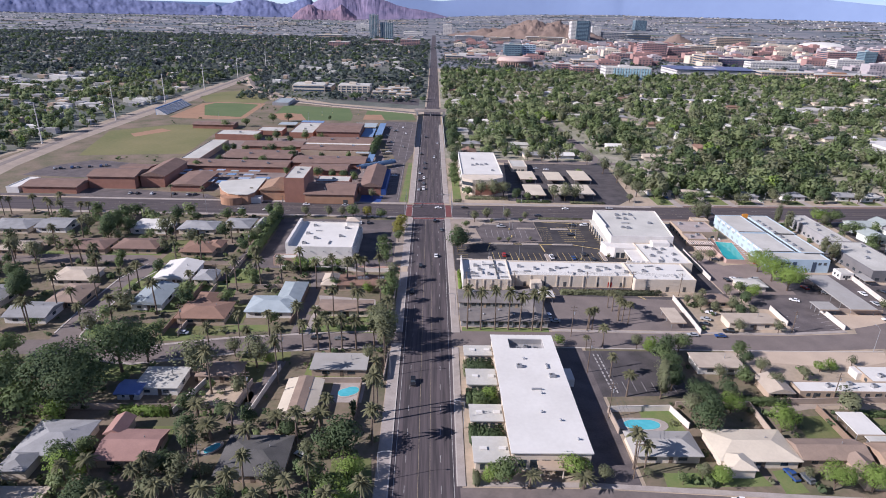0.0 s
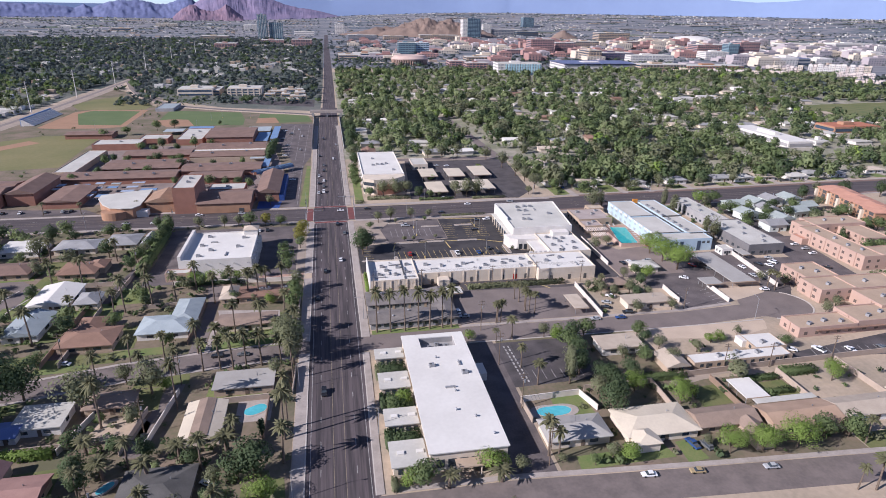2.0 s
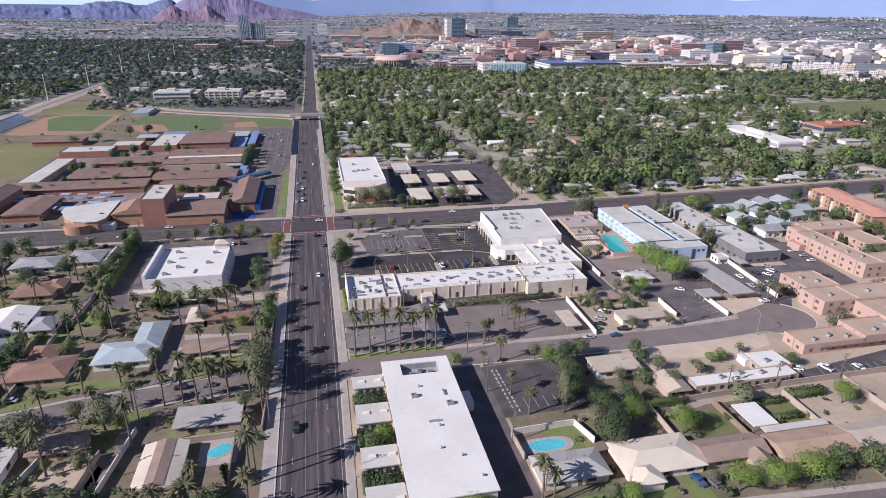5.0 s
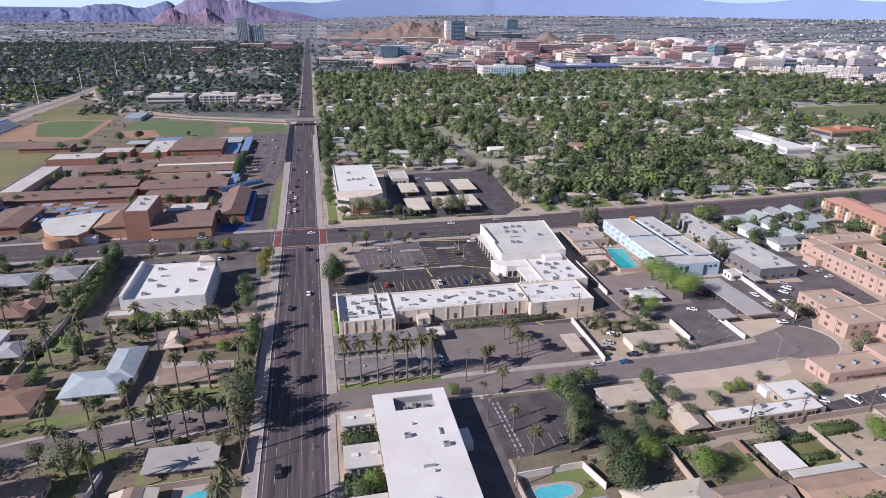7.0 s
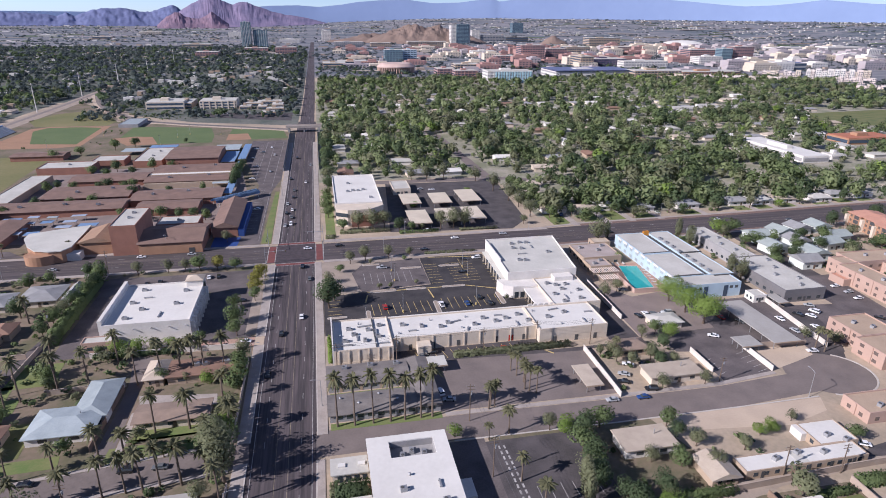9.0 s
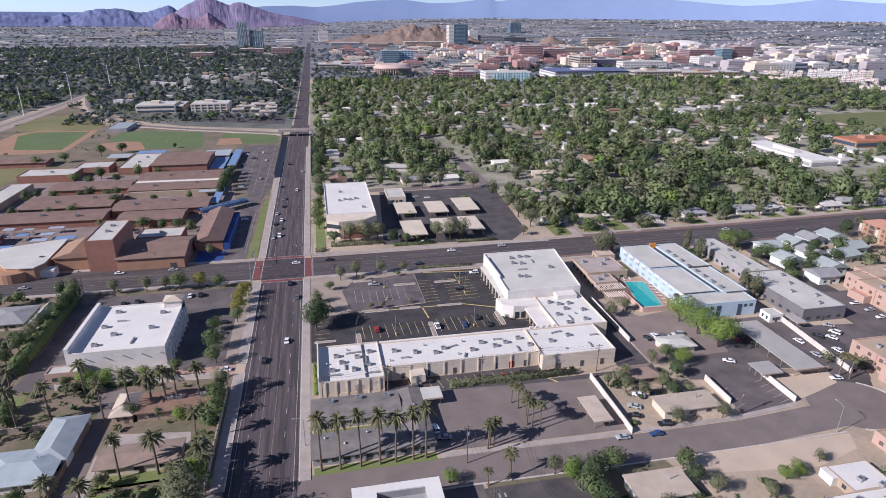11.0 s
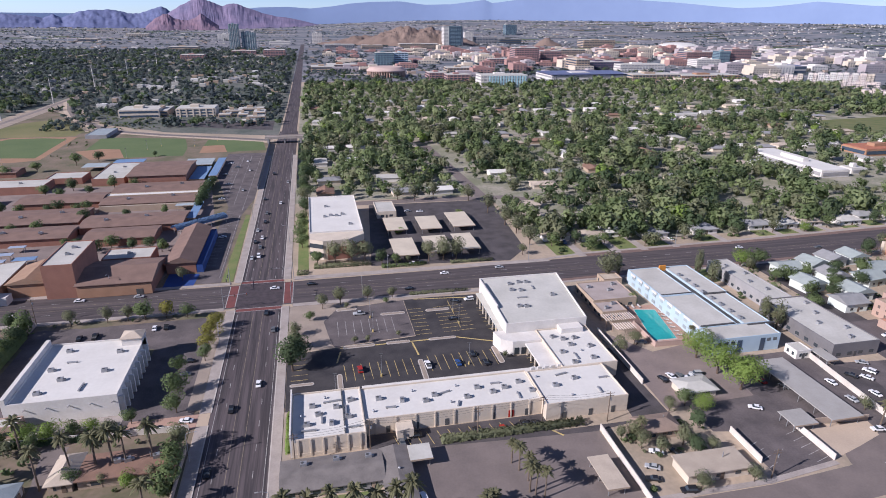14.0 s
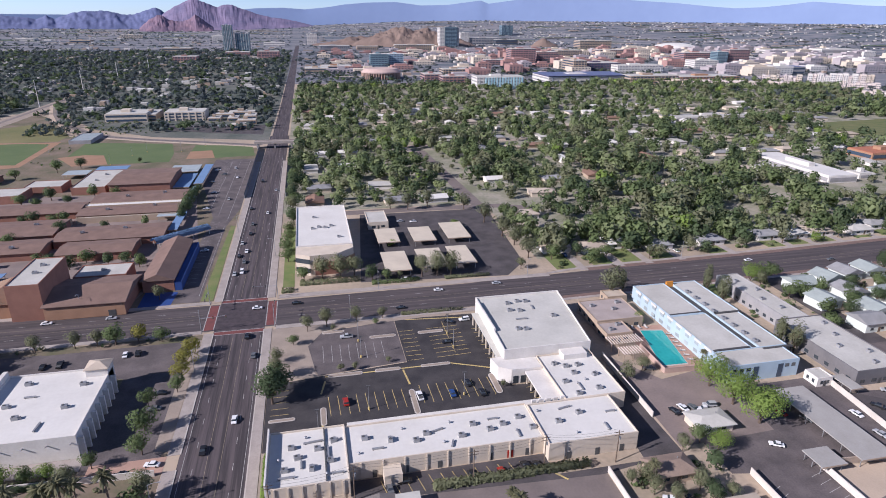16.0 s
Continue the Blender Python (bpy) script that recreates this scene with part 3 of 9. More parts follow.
patch("hotel_yard", "pinkish-brown gravelled yard beside the pool", M["hotel_yard"], [(121, 226), (152, 226), (153, 260), (134, 256.5), (122.5, 274)], 0.028, "car park")
patch("hotel_drive", "grey-brown asphalt car park by the hotel", M["old_asphalt"], [(133, 195.2), (151.6, 197), (151.8, 212.2), (175, 210.2), (180.6, 207.4), (182.4, 226), (184, 238), (190, 238), (190, 248), (152.8, 247.5), (151, 227), (128, 226), (128, 214), (133, 213)], 0.032, "car park")
patch("pool_deck", "pinkish paved pool deck", M["pink_paving"], [(137.2, 260), (151.3, 259.5), (153.4, 270), (153.4, 290), (137.2, 290)], 0.1, "paving")
patch("sand_lot", "bare sandy court inside low walls", M["sand"], [(152.4, 211.4), (174.5, 209.4), (172.4, 203.6), (163, 200.6), (152.4, 197.6)], 0.05, "ground")
road_strip("road_shoulder", "brown paved shoulder of the cross road", M["shoulder"], [(150, 345.6), (250, 348.6), (340, 353.6), (700, 364.6)], 1.5, 0.03)
road_strip("road_shoulder", "brown paved shoulder of the cross road", M["shoulder"], [(120, 319.6), (150, 320.6), (250, 323.6), (340, 328.6), (700, 339.6)], 1.3, 0.03)
patch("lot_grey_flats", "grey-brown asphalt car park by the grey flats", M["old_asphalt"], [(174, 206), (226, 214), (232, 262), (212, 262), (210, 236), (190, 238), (178, 232)], 0.028, "car park")
patch("lot_pink", "dark asphalt car park with white bays", M["worn_asphalt"], [(145, 157), (204, 152), (216, 160), (210, 169), (152, 160)], 0.028, "car park")
patch("sand_lot", "bare pale sandy lot beside the street", M["sand"], [(102, 176), (138, 172), (153, 176), (156, 181.8), (108, 182.4)], 0.024, "ground")
patch("car_park_office", "asphalt car park under tan shade canopies", M["worn_asphalt"], [(47, 351), (112, 346), (124, 360), (131, 446), (55, 447)], 0.028, "car park")
patch("lawn_office", "green verge beside the office", M["lawn"], rect(14.2, 19, 352, 432), 0.05, "lawn")
patch("car_park_white_store", "asphalt car park of the white store", M["old_asphalt"], [(-33, 247), (-14, 247), (-14, 312), (-84, 311), (-80, 300), (-33, 291)], 0.026, "car park")
patch("forecourt", "brown paved forecourt beside the avenue", M["pink_paving"], rect(-31, -12.5, 243.5, 250), 0.032, "paving")
patch("verge_yellow", "bare gravel verge with yellow trees", M["gravel"], rect(-16.2, -12.6, 252, 312), 0.05, "gravel bed")
patch("school_car_park", "long grey asphalt car park with white bays", M["old_asphalt"], [(-30, 345), (-18, 344), (-18, 440), (-13.2, 474), (-13.4, 613), (-44, 613), (-45, 545), (-27, 457)], 0.026, "car park")
patch("school_lawn", "green verge between car park and avenue", M["lawn"], [(-17.6, 345), (-13, 345), (-13, 440), (-15.5, 440)], 0.05, "lawn")
patch("school_court", "worn pinkish-brown school courtyard", M["hotel_yard"], [(-175, 372), (-45, 346), (-28, 410), (-45, 520), (-170, 520)], 0.022, "paving")
patch("school_court_blue", "blue painted school courts", M["deep_blue"], [(-41, 341), (-29, 341), (-28, 356), (-41, 358)], 0.05, "court")
patch("field_green", "mown green sports field", M["field"], [(-165, 706), (-90, 688), (-81, 644), (-79, 612), (-122, 611), (-161, 626)], 0.04, "sports field")
patch("field_small", "mown green infield beside the railway", M["field"], [(-69, 678), (-20, 668), (-15, 625), (-44, 621), (-68, 624)], 0.04, "sports field")
patch("field_dirt", "bare brown baseball infield", M["infield"], [(-69, 650), (-52, 652), (-46, 621), (-68, 620)], 0.05, "sports field")
patch("field_dirt", "bare brown baseball infield", M["infield"], [(-168, 642), (-150, 650), (-135, 646), (-123, 611), (-147, 608)], 0.05, "sports field")
patch("field_track", "reddish running track", M["infield"], [(-258, 612), (-257, 704), (-244, 716), (-188, 712), (-184, 612), (-200, 606), (-240, 606)], 0.03, "sports field")
patch("store_alley", "worn asphalt alley behind the white store", M["old_asphalt"], rect(-76.6, -63.4, 246, 312), 0.024, "drive")
patch("field_football", "green football pitch inside the track", M["field"], [(-250, 690), (-228, 626), (-190, 620), (-194, 703), (-216, 710), (-244, 709)], 0.05, "sports field")
patch("field_rough", "dry yellowish grass inside the railway curve", M["dry_field"], [(-278, 754), (-268, 801), (-242, 826), (-214, 790), (-192, 745), (-192, 716), (-258, 716)], 0.03, "meadow")
patch("school_grounds", "brown trampled earth round the sports fields", M["yard"], [(-320, 344), (-12.6, 344), (-14, 655), (-190, 740), (-240, 850), (-276, 900), (-282, 600)], 0.014, "ground")
patch("yard_ground", "brown and green garden earth between houses", M["yard"], [(-320, 40), (-12.6, 40), (-12.6, 316), (-320, 316)], 0.01, "ground")
patch("yard_ground", "brown and green garden earth between houses", M["yard"], [(53, 118), (136, 113), (136, 150), (110, 150), (100, 183), (53, 183)], 0.01, "ground")
patch("field_dry", "large dry yellow-green playing field", M["dry_field"], [(-256, 444), (-279, 537), (-237, 572), (-190, 574), (-183, 456), (-221, 450)], 0.034, "sports field")
patch("field_dirt", "bare brown baseball infield", M["infield"], [(-256, 526), (-240, 552), (-228, 543), (-247, 514)], 0.05, "sports field")
patch("school_lot", "grey asphalt car park before the school", M["old_asphalt"], [(-262, 344.4), (-122, 344.4), (-132, 354), (-160, 357), (-176, 361), (-206, 361), (-206, 348.5), (-262, 348.5)], 0.026, "car park")
patch("school_lot", "grey asphalt car park behind the school", M["old_asphalt"], [(-262, 388), (-258, 412), (-238, 432), (-205, 424), (-205, 384)], 0.026, "car park")
patch("terrace", "pale concrete terrace behind a house", M["concrete"], [(-40.8, 211.8), (-20, 211.6), (-20.6, 217), (-43, 220)], 0.06, "paving")
patch("river_bed", "pale dry river bed on the plain", M["sand"], [(760, 2330), (1500, 2120), (1900, 1960), (1920, 1990), (1500, 2165), (770, 2385)], 0.2, "ground")
patch("river_bed", "dry green strip along the river", M["dry_lawn"], [(820, 2420), (1500, 2200), (1960, 2010), (2000, 2070), (1500, 2270), (840, 2480)], 0.2, "ground")
patch("office_grounds", "shaded shrubby ground north of the railway", M["garden_shade_floor"], [(-262, 985), (-226, 856), (-178, 776), (-112, 724), (-7, 690), (-5, 892), (-230, 892)], 0.016, "ground")
patch("office_lot", "worn asphalt car park of the offices", M["worn_asphalt"], [(-70, 742), (-14, 722), (-14, 780), (-124, 792), (-124, 772)], 0.026, "car park")
patch("yard_ground", "pale dusty garden earth beside the cross road", M["dirt"], [(131, 347), (260, 351), (430, 361), (430, 374), (131, 364)], 0.011, "ground")
patch("lawn", "bright green front lawn by the street", M["lawn"], [(-104.3, 169), (-89.3, 170), (-87.6, 164.4), (-101.5, 163.6)], 0.05, "lawn")
patch("lawn", "bright green lawn beside a side street", M["lawn"], [(-113, 250), (-112.6, 240.4), (-110.8, 227), (-116.6, 226), (-116.4, 243)], 0.05, "lawn")
patch("lawn", "green lawn behind a brown house", M["lawn"], [(-85.4, 224.4), (-76.4, 224.6), (-75.6, 217.4), (-84.6, 217)], 0.05, "lawn")
patch("lawn", "patchy green front lawn", M["dry_lawn"], [(-83, 194.4), (-70.4, 194.6), (-69.4, 188), (-82, 188)], 0.05, "lawn")
patch("lawn", "green lawn at a street corner", M["lawn"], [(-117.4, 195), (-110, 195), (-108, 184.8), (-114.6, 185.2), (-117.2, 188)], 0.05, "lawn")
patch("dusty_yard", "bare tan dusty yard between garden walls", M["dirt"], [(-67, 158.6), (-54, 158.4), (-50.6, 155), (-50.4, 147.6), (-65.4, 149.6)], 0.02, "ground")
patch("patio", "pale concrete patio round a garden pool", M["concrete"], [(-28.4, 151), (-19, 151), (-18.6, 161), (-28.4, 161)], 0.05, "paving")
patch("house_drive", "worn asphalt drive between two houses", M["street"], [(-47.8, 187), (-43.1, 187), (-43.3, 216), (-43.6, 242), (-50, 242), (-47.6, 228), (-47.2, 212)], 0.03, "drive")
patch("house_path", "pale concrete strip beside a drive", M["concrete"], [(-42.8, 190), (-41, 190), (-41, 211.6), (-42.9, 211.6)], 0.05, "paving")
patch("flats_drive", "dark asphalt drive beside a white wall", M["worn_asphalt"], [(182.2, 207), (179, 201), (185, 203.4), (192, 214.6), (196, 232), (184.8, 240), (183.4, 224)], 0.04, "drive")
patch("store_terrace", "pale concrete apron before the store", M["concrete"], rect(-66, -33, 248.6, 253.9), 0.04, "paving")
patch("meadow", "dry green meadow behind the trees", M["dry_lawn"], [(560, 610), (860, 560), (860, 720), (570, 690)], 0.03, "meadow")
LAWNS = [(-21, -13.4, 210.6, 216), (-40, -21, 198, 203.6), (-108, -92, 204, 218), (-84, -70, 230, 244), (-76, -66, 196, 212), (-150, -134, 208, 222), (-60, -50, 160, 172), (-38, -22, 163, 176), (-78, -66, 124, 140), (-120, -104, 118, 124), (-132, -104, 268, 278), (-186, -160, 222, 232), (-72, -55, 190.5, 196), (-92, -76, 184, 193), (-112, -95, 184, 196), (-178, -120, 257.5, 262), (-100, -80, 222, 232), (-60, -44, 172, 179), (-45, -15, 190.5, 197),
         (-121, -106, 222, 234), (-116, -90, 160, 170), (-118, -96, 250, 262), (-24, -13, 118, 128), (60, 71, 137, 149), (58, 84, 118.5, 124), (86, 92, 116.5, 125), (103, 116, 137, 147),
         (122, 136, 134, 146), (136, 160, 110, 120), (-40, -22, 198, 199.5), (180, 215, 305, 320)]
for x0, x1, y0, y1 in LAWNS:
    patch("lawn", "patchy green garden lawn", M["lawn"] if (x0 + y0) % 3 > 1 else M["dry_lawn"], [(x0, y0), (x1, y0 + 0.7), (x1 - 1, y1), (x0 + 0.5, y1 - 0.6)], 0.045, "lawn")

# parking bays
segs = [(30 + 2.76 * i, 258.6, 29.6 + 2.76 * i, 268.2) for i in range(9)] + [(57.6 + 2.76 * i, 259.4, 57.4 + 2.76 * i, 269) for i in range(9)]
segs += [(56.6, 284 + 2.9 * i, 62, 284 + 2.9 * i) for i in range(8)] + [(66.5, 284 + 2.9 * i, 78.5, 284.6 + 2.9 * i) for i in range(8)] + [(83, 268 + 3 * i, 86, 268 + 3 * i) for i in range(12)]
segs += [(90, 249 + 3 * i, 94.5, 249 + 3 * i) for i in range(5)] + [(13, 262 + 3 * i, 18, 262 + 3 * i) for i in range(5)] + [(73.3, 286, 73.3, 309)]
segs += [(42 + 3 * i, 224.2, 40.8 + 3 * i, 229.5) for i in range(13)]
marks("parking_bay", "yellow painted parking bay lines", M["yellow_paint"], segs, 0.042, 0.15)
marks("parking_bay", "yellow painted island edges and walkways", M["yellow_paint"], [(27.5, 248, 27.5, 256), (27.5, 270, 29, 277), (54.8, 247, 54.6, 256), (54.8, 270, 54, 278.6), (29, 279.4, 70, 279.6), (70, 279.6, 86, 272.5), (60, 313, 84, 310.5), (84.2, 223.4, 86.5, 220.6)], 0.05, 0.55)
segs = [(29 + 2.9 * i, 288, 29 + 2.9 * i, 299) for i in range(8)] + [(147.0, 197.6 + 2.8 * i, 151.2, 198.8 + 2.8 * i) for i in range(5)] + [(133, 198 + 2.7 * i, 136.8, 199.6 + 2.7 * i) for i in range(4)] + [(158 + 3 * i, 161 - 0.1 * i, 157 + 3 * i, 156.5 - 0.2 * i) for i in range(15)]
segs += [(-35.5, 470 + 4.4 * i, -30.5, 470 + 4.4 * i) for i in range(31)] + [(-27, 365 + 4.4 * i, -22.4, 365 + 4.4 * i) for i in range(20)] + [(-30.5, 470, -30.5, 604), (-24.5, 462, -24.5, 604), (-18.6, 450, -17, 604), (-19, 350, -19, 440)]
segs += [(60 + 3 * i, 158, 60 + 3 * i, 163) for i in range(6)]
marks("parking_bay", "white painted parking bay lines", M["white_paint"], segs, 0.04, 0.14)
segs = []
for k in range(11):
    y = 157 + 2.05 * k
    segs += [(57.0 - 0.06 * k, y, 57.0 - 0.06 * k, y + 1.3), (55.6 - 0.06 * k, y, 55.6 - 0.06 * k, y + 1.3)]
marks("parking_dashes", "double row of white painted dashes", M["white_paint"], segs, 0.042, 0.5)


def island(x0, x1, y0, y1):
    ob = thing("traffic_island", (x0 + x1) / 2, (y0 + y1) / 2, "kerbed parking island filled with gravel", "traffic island", "parking islands")
    w, d = (x1 - x0) / 2, (y1 - y0) / 2
    bm = bmesh.new()
    n, r = 6, min(w, d)
    pts = []
    for cx, cy, a0 in ((w - r, d - r, 0), (r - w, d - r, 90), (r - w, r - d, 180), (w - r, r - d, 270)):
        pts += [(cx + r * math.cos(radians(a0 + 90 * k / n)), cy + r * math.sin(radians(a0 + 90 * k / n))) for k in range(n + 1)]
    prism(bm, pts, 0, 0.16)
    part("kerb", bm, M["kerb"], ob)
    bm = bmesh.new()
    prism(bm, [(p[0] * (1 - 0.3 / w), p[1] * (1 - 0.3 / d)) for p in pts], 0.1, 0.19)
    part("gravel", bm, M["gravel"], ob)


for a in ((27.0, 28.8, 254.5, 263), (53.8, 55.6, 254.5, 267), (80.2, 82.2, 259.6, 270.6), (30, 41, 278.6, 280.4), (45, 53.4, 278.8, 280.6), (60, 70, 278.8, 280.4), (45.5, 55, 301, 303), (63, 72.5, 301, 303), (29, 37, 307.6, 309.6), (12.5, 20, 258.5, 260)):
    island(*a)


# ---- long white hall ----
def hall():
    ob = thing("white_hall", 0, 0, "long low white hall with flat roof and four side wings", "building")
    x0, x1, y0, y1, h = 20.9, 40.4, 124, 180.6, 5.2
    bm = bmesh.new()
    box(bm, x0, x1, y0, y0 + 0.3, 0, h + 0.25)
    box(bm, x0, x1, y1 - 0.3, y1, 0, h + 0.25)
    box(bm, x0, x0 + 0.3, y0 + 0.3, y1 - 0.3, 0, h + 0.25)
    box(bm, x1 - 0.3, x1, y0 + 0.3, y1 - 0.3, 0, h + 0.25)
    part("wall", bm, M["cream_wall"], ob)
    bm = bmesh.new()
    box(bm, x0 - 0.4, x1 + 0.4, y0 - 0.4, 172.6, h + 0.25, h + 0.55)
    box(bm, x0 - 0.4, x1 + 0.4, 178.6, y1 + 0.4, h + 0.25, h + 0.55)
    box(bm, x0 - 0.4, 26, 172.6, 178.6, h + 0.25, h + 0.55)
    box(bm, 37.2, x1 + 0.4, 172.6, 178.6, h + 0.25, h + 0.55)
    part("roof", bm, M["white_roof"], ob)
    bm = bmesh.new()
    box(bm, 26, 37.2, 172.6, 178.6, 3.4, 3.6)
    box(bm, 25.8, 26, 172.4, 178.8, 3.4, h + 0.25)
    box(bm, 37.2, 37.4, 172.4, 178.8, 3.4, h + 0.25)
    box(bm, 26, 37.2, 178.6, 178.8, 3.4, h + 0.25)
    box(bm, 26, 37.2, 172.4, 172.6, 3.4, h + 0.25)
    part("equipment_well", bm, M["grey_wall"], ob, "sunken plant well in the roof")
    for yy0, yy1 in ((171.6, 177.6), (155.4, 163.8), (138.6, 146), (122.8, 132.4)):
        bm = bmesh.new()
        box(bm, 11.9, x0, yy0 + 0.4, yy1 - 0.4, 0, 3.3)
        w = part("wing", bm, M["cream_wall"], ob, "low side wing")
        piece("wing_roof", M["pale_roof"], w, 11.4, x0 - 0.45, yy0, yy1, 3.3, 3.6)
        for sx in (13.2, 18):
            piece("skylight", M["white_roof"], w, sx, sx + 1.8, (yy0 + yy1) / 2 - 0.6, (yy0 + yy1) / 2 + 0.6, 3.6, 3.95)
        window_row(ob, "w", yy0 + 0.8, yy1 - 0.8, 11.9, 1.0, 2.6, 3)
        window_row(ob, "s", 12.6, x0 - 0.4, yy0 + 0.4, 1.0, 2.6, 4)
    window_row(ob, "s", 22, 39.6, y0, 1.0, 3.4, 6, fill=0.7)
    window_row(ob, "e", 127, 178, x1, 1.2, 3.2, 14)
    piece("entrance_canopy", M["tan_wall"], ob, 27, 39, 120.8, 124, 2.9, 3.2, label="flat entrance canopy")
    for px in (27.5, 33, 38.5):
        piece("post", M["cream_wall"], ob, px, px + 0.25, 121, 121.25, 0, 2.9)
    piece("lean_to", M["white_wall"], ob, 40.4, 44.4, 160, 166, 0, 2.6, label="small white lean-to shed")


hall()
for x, y in ((27.5, 161.5), (36.5, 156.5)):
    rooftop_unit(x, y, 5.75, 0.1)
for x, y in ((29.5, 166), (32, 148), (35, 136), (38, 128.5), (30.5, 139.5)):
    roof_vent(x, y, 5.75)
for x, y in ((29, 175), (31.5, 176.4), (34.5, 175.2)):
    rooftop_unit(x, y, 3.6, 1.5)


# ---- shops ----
def shops():
    ob = thing("strip_mall", 60, 240, "L-shaped cream strip mall with flat white roofs", "shops")
    ox, oy = 60, 240
    W, R = M["cream_wall"], M["white_roof"]
    for x0, x1, y0, y1, h in ((14, 33.2, 226, 247, 4.9), (33.2, 84, 231.4, 246.6, 4.6), (84, 109, 227.8, 245.4, 5.0), (96, 114.6, 245.4, 269.8, 5.0)):
        block(ob, x0 - ox, x1 - ox, y0 - oy, y1 - oy, h, W, R, 0.45)
    x0, x1, y0, y1 = 90.5, 96, 244, 263
    piece("arcade_roof", M["white_wall"], ob, 90.2 - ox, 96 - ox, 246.8 - oy, 263.5 - oy, 3.6, 4.2, label="flat white walkway roof")
    piece("arcade_roof", M["white_wall"], ob, 34 - ox, 90.2 - ox, 246.6 - oy, 249.2 - oy, 3.4, 4.0, label="flat white walkway roof")
    for i in range(5):
        piece("column", M["cream_wall"], ob, 90.6 - ox, 91.0 - ox, 248 + 3.6 * i - oy, 248.4 + 3.6 * i - oy, 0, 3.6)
    for i in range(14):
        piece("column", M["cream_wall"], ob, 36 + 4 * i - ox, 36.4 + 4 * i - ox, 248.7 - oy, 249.1 - oy, 0, 3.4)
    piece("west_parapet", M["white_wall"], ob, 13.6 - ox, 14 - ox, 226 - oy, 247 - oy, 0, 6.9, label="raised west parapet")
    for i in range(5):
        piece("parapet_panel", M["white_wall"], ob, 86 + 2.2 * i - ox, 87.4 + 2.2 * i - ox, 246.4 - oy, 246.9 - oy, 4.6, 5.7)
    for i in range(9):
        piece("pier", M["cream_wall"], ob, 36 + 5.5 * i - ox, 36.4 + 5.5 * i - ox, 231.15 - oy, 231.4 - oy, 0, 4.9)
    for i in range(6):
        piece("pier", M["cream_wall"], ob, 15.5 + 3.2 * i - ox, 15.9 + 3.2 * i - ox, 225.75 - oy, 226 - oy, 0, 5.2)
    for x in (39, 47, 55.5, 69, 74.5, 79):
        piece("door", M["dark_metal"], ob, x - ox, x + 1.1 - ox, 231.32 - oy, 231.42 - oy, 0, 2.2)
    piece("door", M["car_red"], ob, 74 - ox, 75.6 - ox, 231.3 - oy, 231.42 - oy, 0, 2.3, label="red back door")
    for x in (89, 97, 104):
        piece("door", M["dark_metal"], ob, x - ox, x + 1.2 - ox, 227.72 - oy, 227.82 - oy, 0, 2.2)
    piece("sign_band", M["cream_wall"], ob, 14 - ox, 33.2 - ox, 225.9 - oy, 226 - oy, 0.0, 1.0)
    piece("store_shed", M["cream_wall"], ob, 41.5 - ox, 46 - ox, 227.4 - oy, 231.4 - oy, 0, 3.2, label="small block shed at the rear")


shops()
for x, y, a in ((18, 232, 0), (21, 236, 0.2), (24.5, 231.5, 1.5), (19.5, 240, 0), (26, 238.5, 0), (29, 233.5, 0.1), (30, 241, 0.3), (38, 240.5, 0), (44.5, 238.5, 1.5), (51, 237, 0.1), (54, 239.2, 0), (63, 236.5, 0),
                (67, 240.5, 0), (71, 237.5, 0.1), (75, 239, 0), (80, 241, 0), (82.5, 236, 0), (90, 236.5, 0), (97, 239, 0.2), (101, 247.5, 0), (99.5, 254, 0.1), (104, 258, 0), (103, 262, 0), (108, 249, 0)):
    rooftop_unit(x, y, 4.6 if 33 < x < 84 else 5.0 if x > 84 else 4.9, a)
for x, y in ((16.5, 236), (23, 243.5), (28, 229), (36, 235), (48, 242.5), (58, 235), (61, 242.6), (86, 242), (93, 231), (106, 254)):
    roof_vent(x, y, 4.6 if 33 < x < 84 else 5.0 if x > 84 else 4.9)


def roof_duct(x, y, z, length, angle):
    ob = thing("roof_duct", x, y, "low grey metal duct on a flat roof", "roof duct", "roof ducts", z)
    ob.rotation_euler = (0, 0, angle)
    piece("duct", M["metal"], ob, -length / 2, length / 2, -0.22, 0.22, 0.15, 0.5)
    for k in (-0.4, 0.4):
        piece("foot", M["dark_metal"], ob, length * k - 0.1, length * k + 0.1, -0.3, 0.3, 0, 0.15)


for x, y, z, ln, a in ((18.5, 229.5, 4.9, 4, 0), (22, 233.5, 4.9, 3, 1.57), (25, 241.5, 4.9, 5, 0.1), (30.6, 229, 4.9, 3, 0), (28.6, 236, 4.9, 6, 1.57), (41, 236, 4.6, 3, 0), (57, 240, 4.6, 4, 0.3), (60, 234, 4.6, 2.5, 1.2), (73, 241.8, 4.6, 3, 0), (78, 234.6, 4.6, 3, 1.57), (94, 242, 5.0, 4, 0.2), (102, 232, 5.0, 3, 1.57), (106, 238, 5.0, 3, 0), (103, 251, 5.0, 4, 1.57),
                       (98, 290, 8.0, 4, 0), (105, 298, 8.0, 3, 1.5), (-52, 275, 6.6, 3, 0), (-45, 260, 6.6, 4, 1.5), (31, 150, 5.75, 3, 0), (36, 162, 5.75, 2.5, 1.57)):
    roof_duct(x, y, z, ln, a)
ob = thing("roof_seam", 27.8, 236.5, "dark parapet seam between two shop roofs", "roof seam", "", 4.9)
piece("seam", M["dark_metal"], ob, -0.15, 0.15, -10, 10, 0, 0.5)


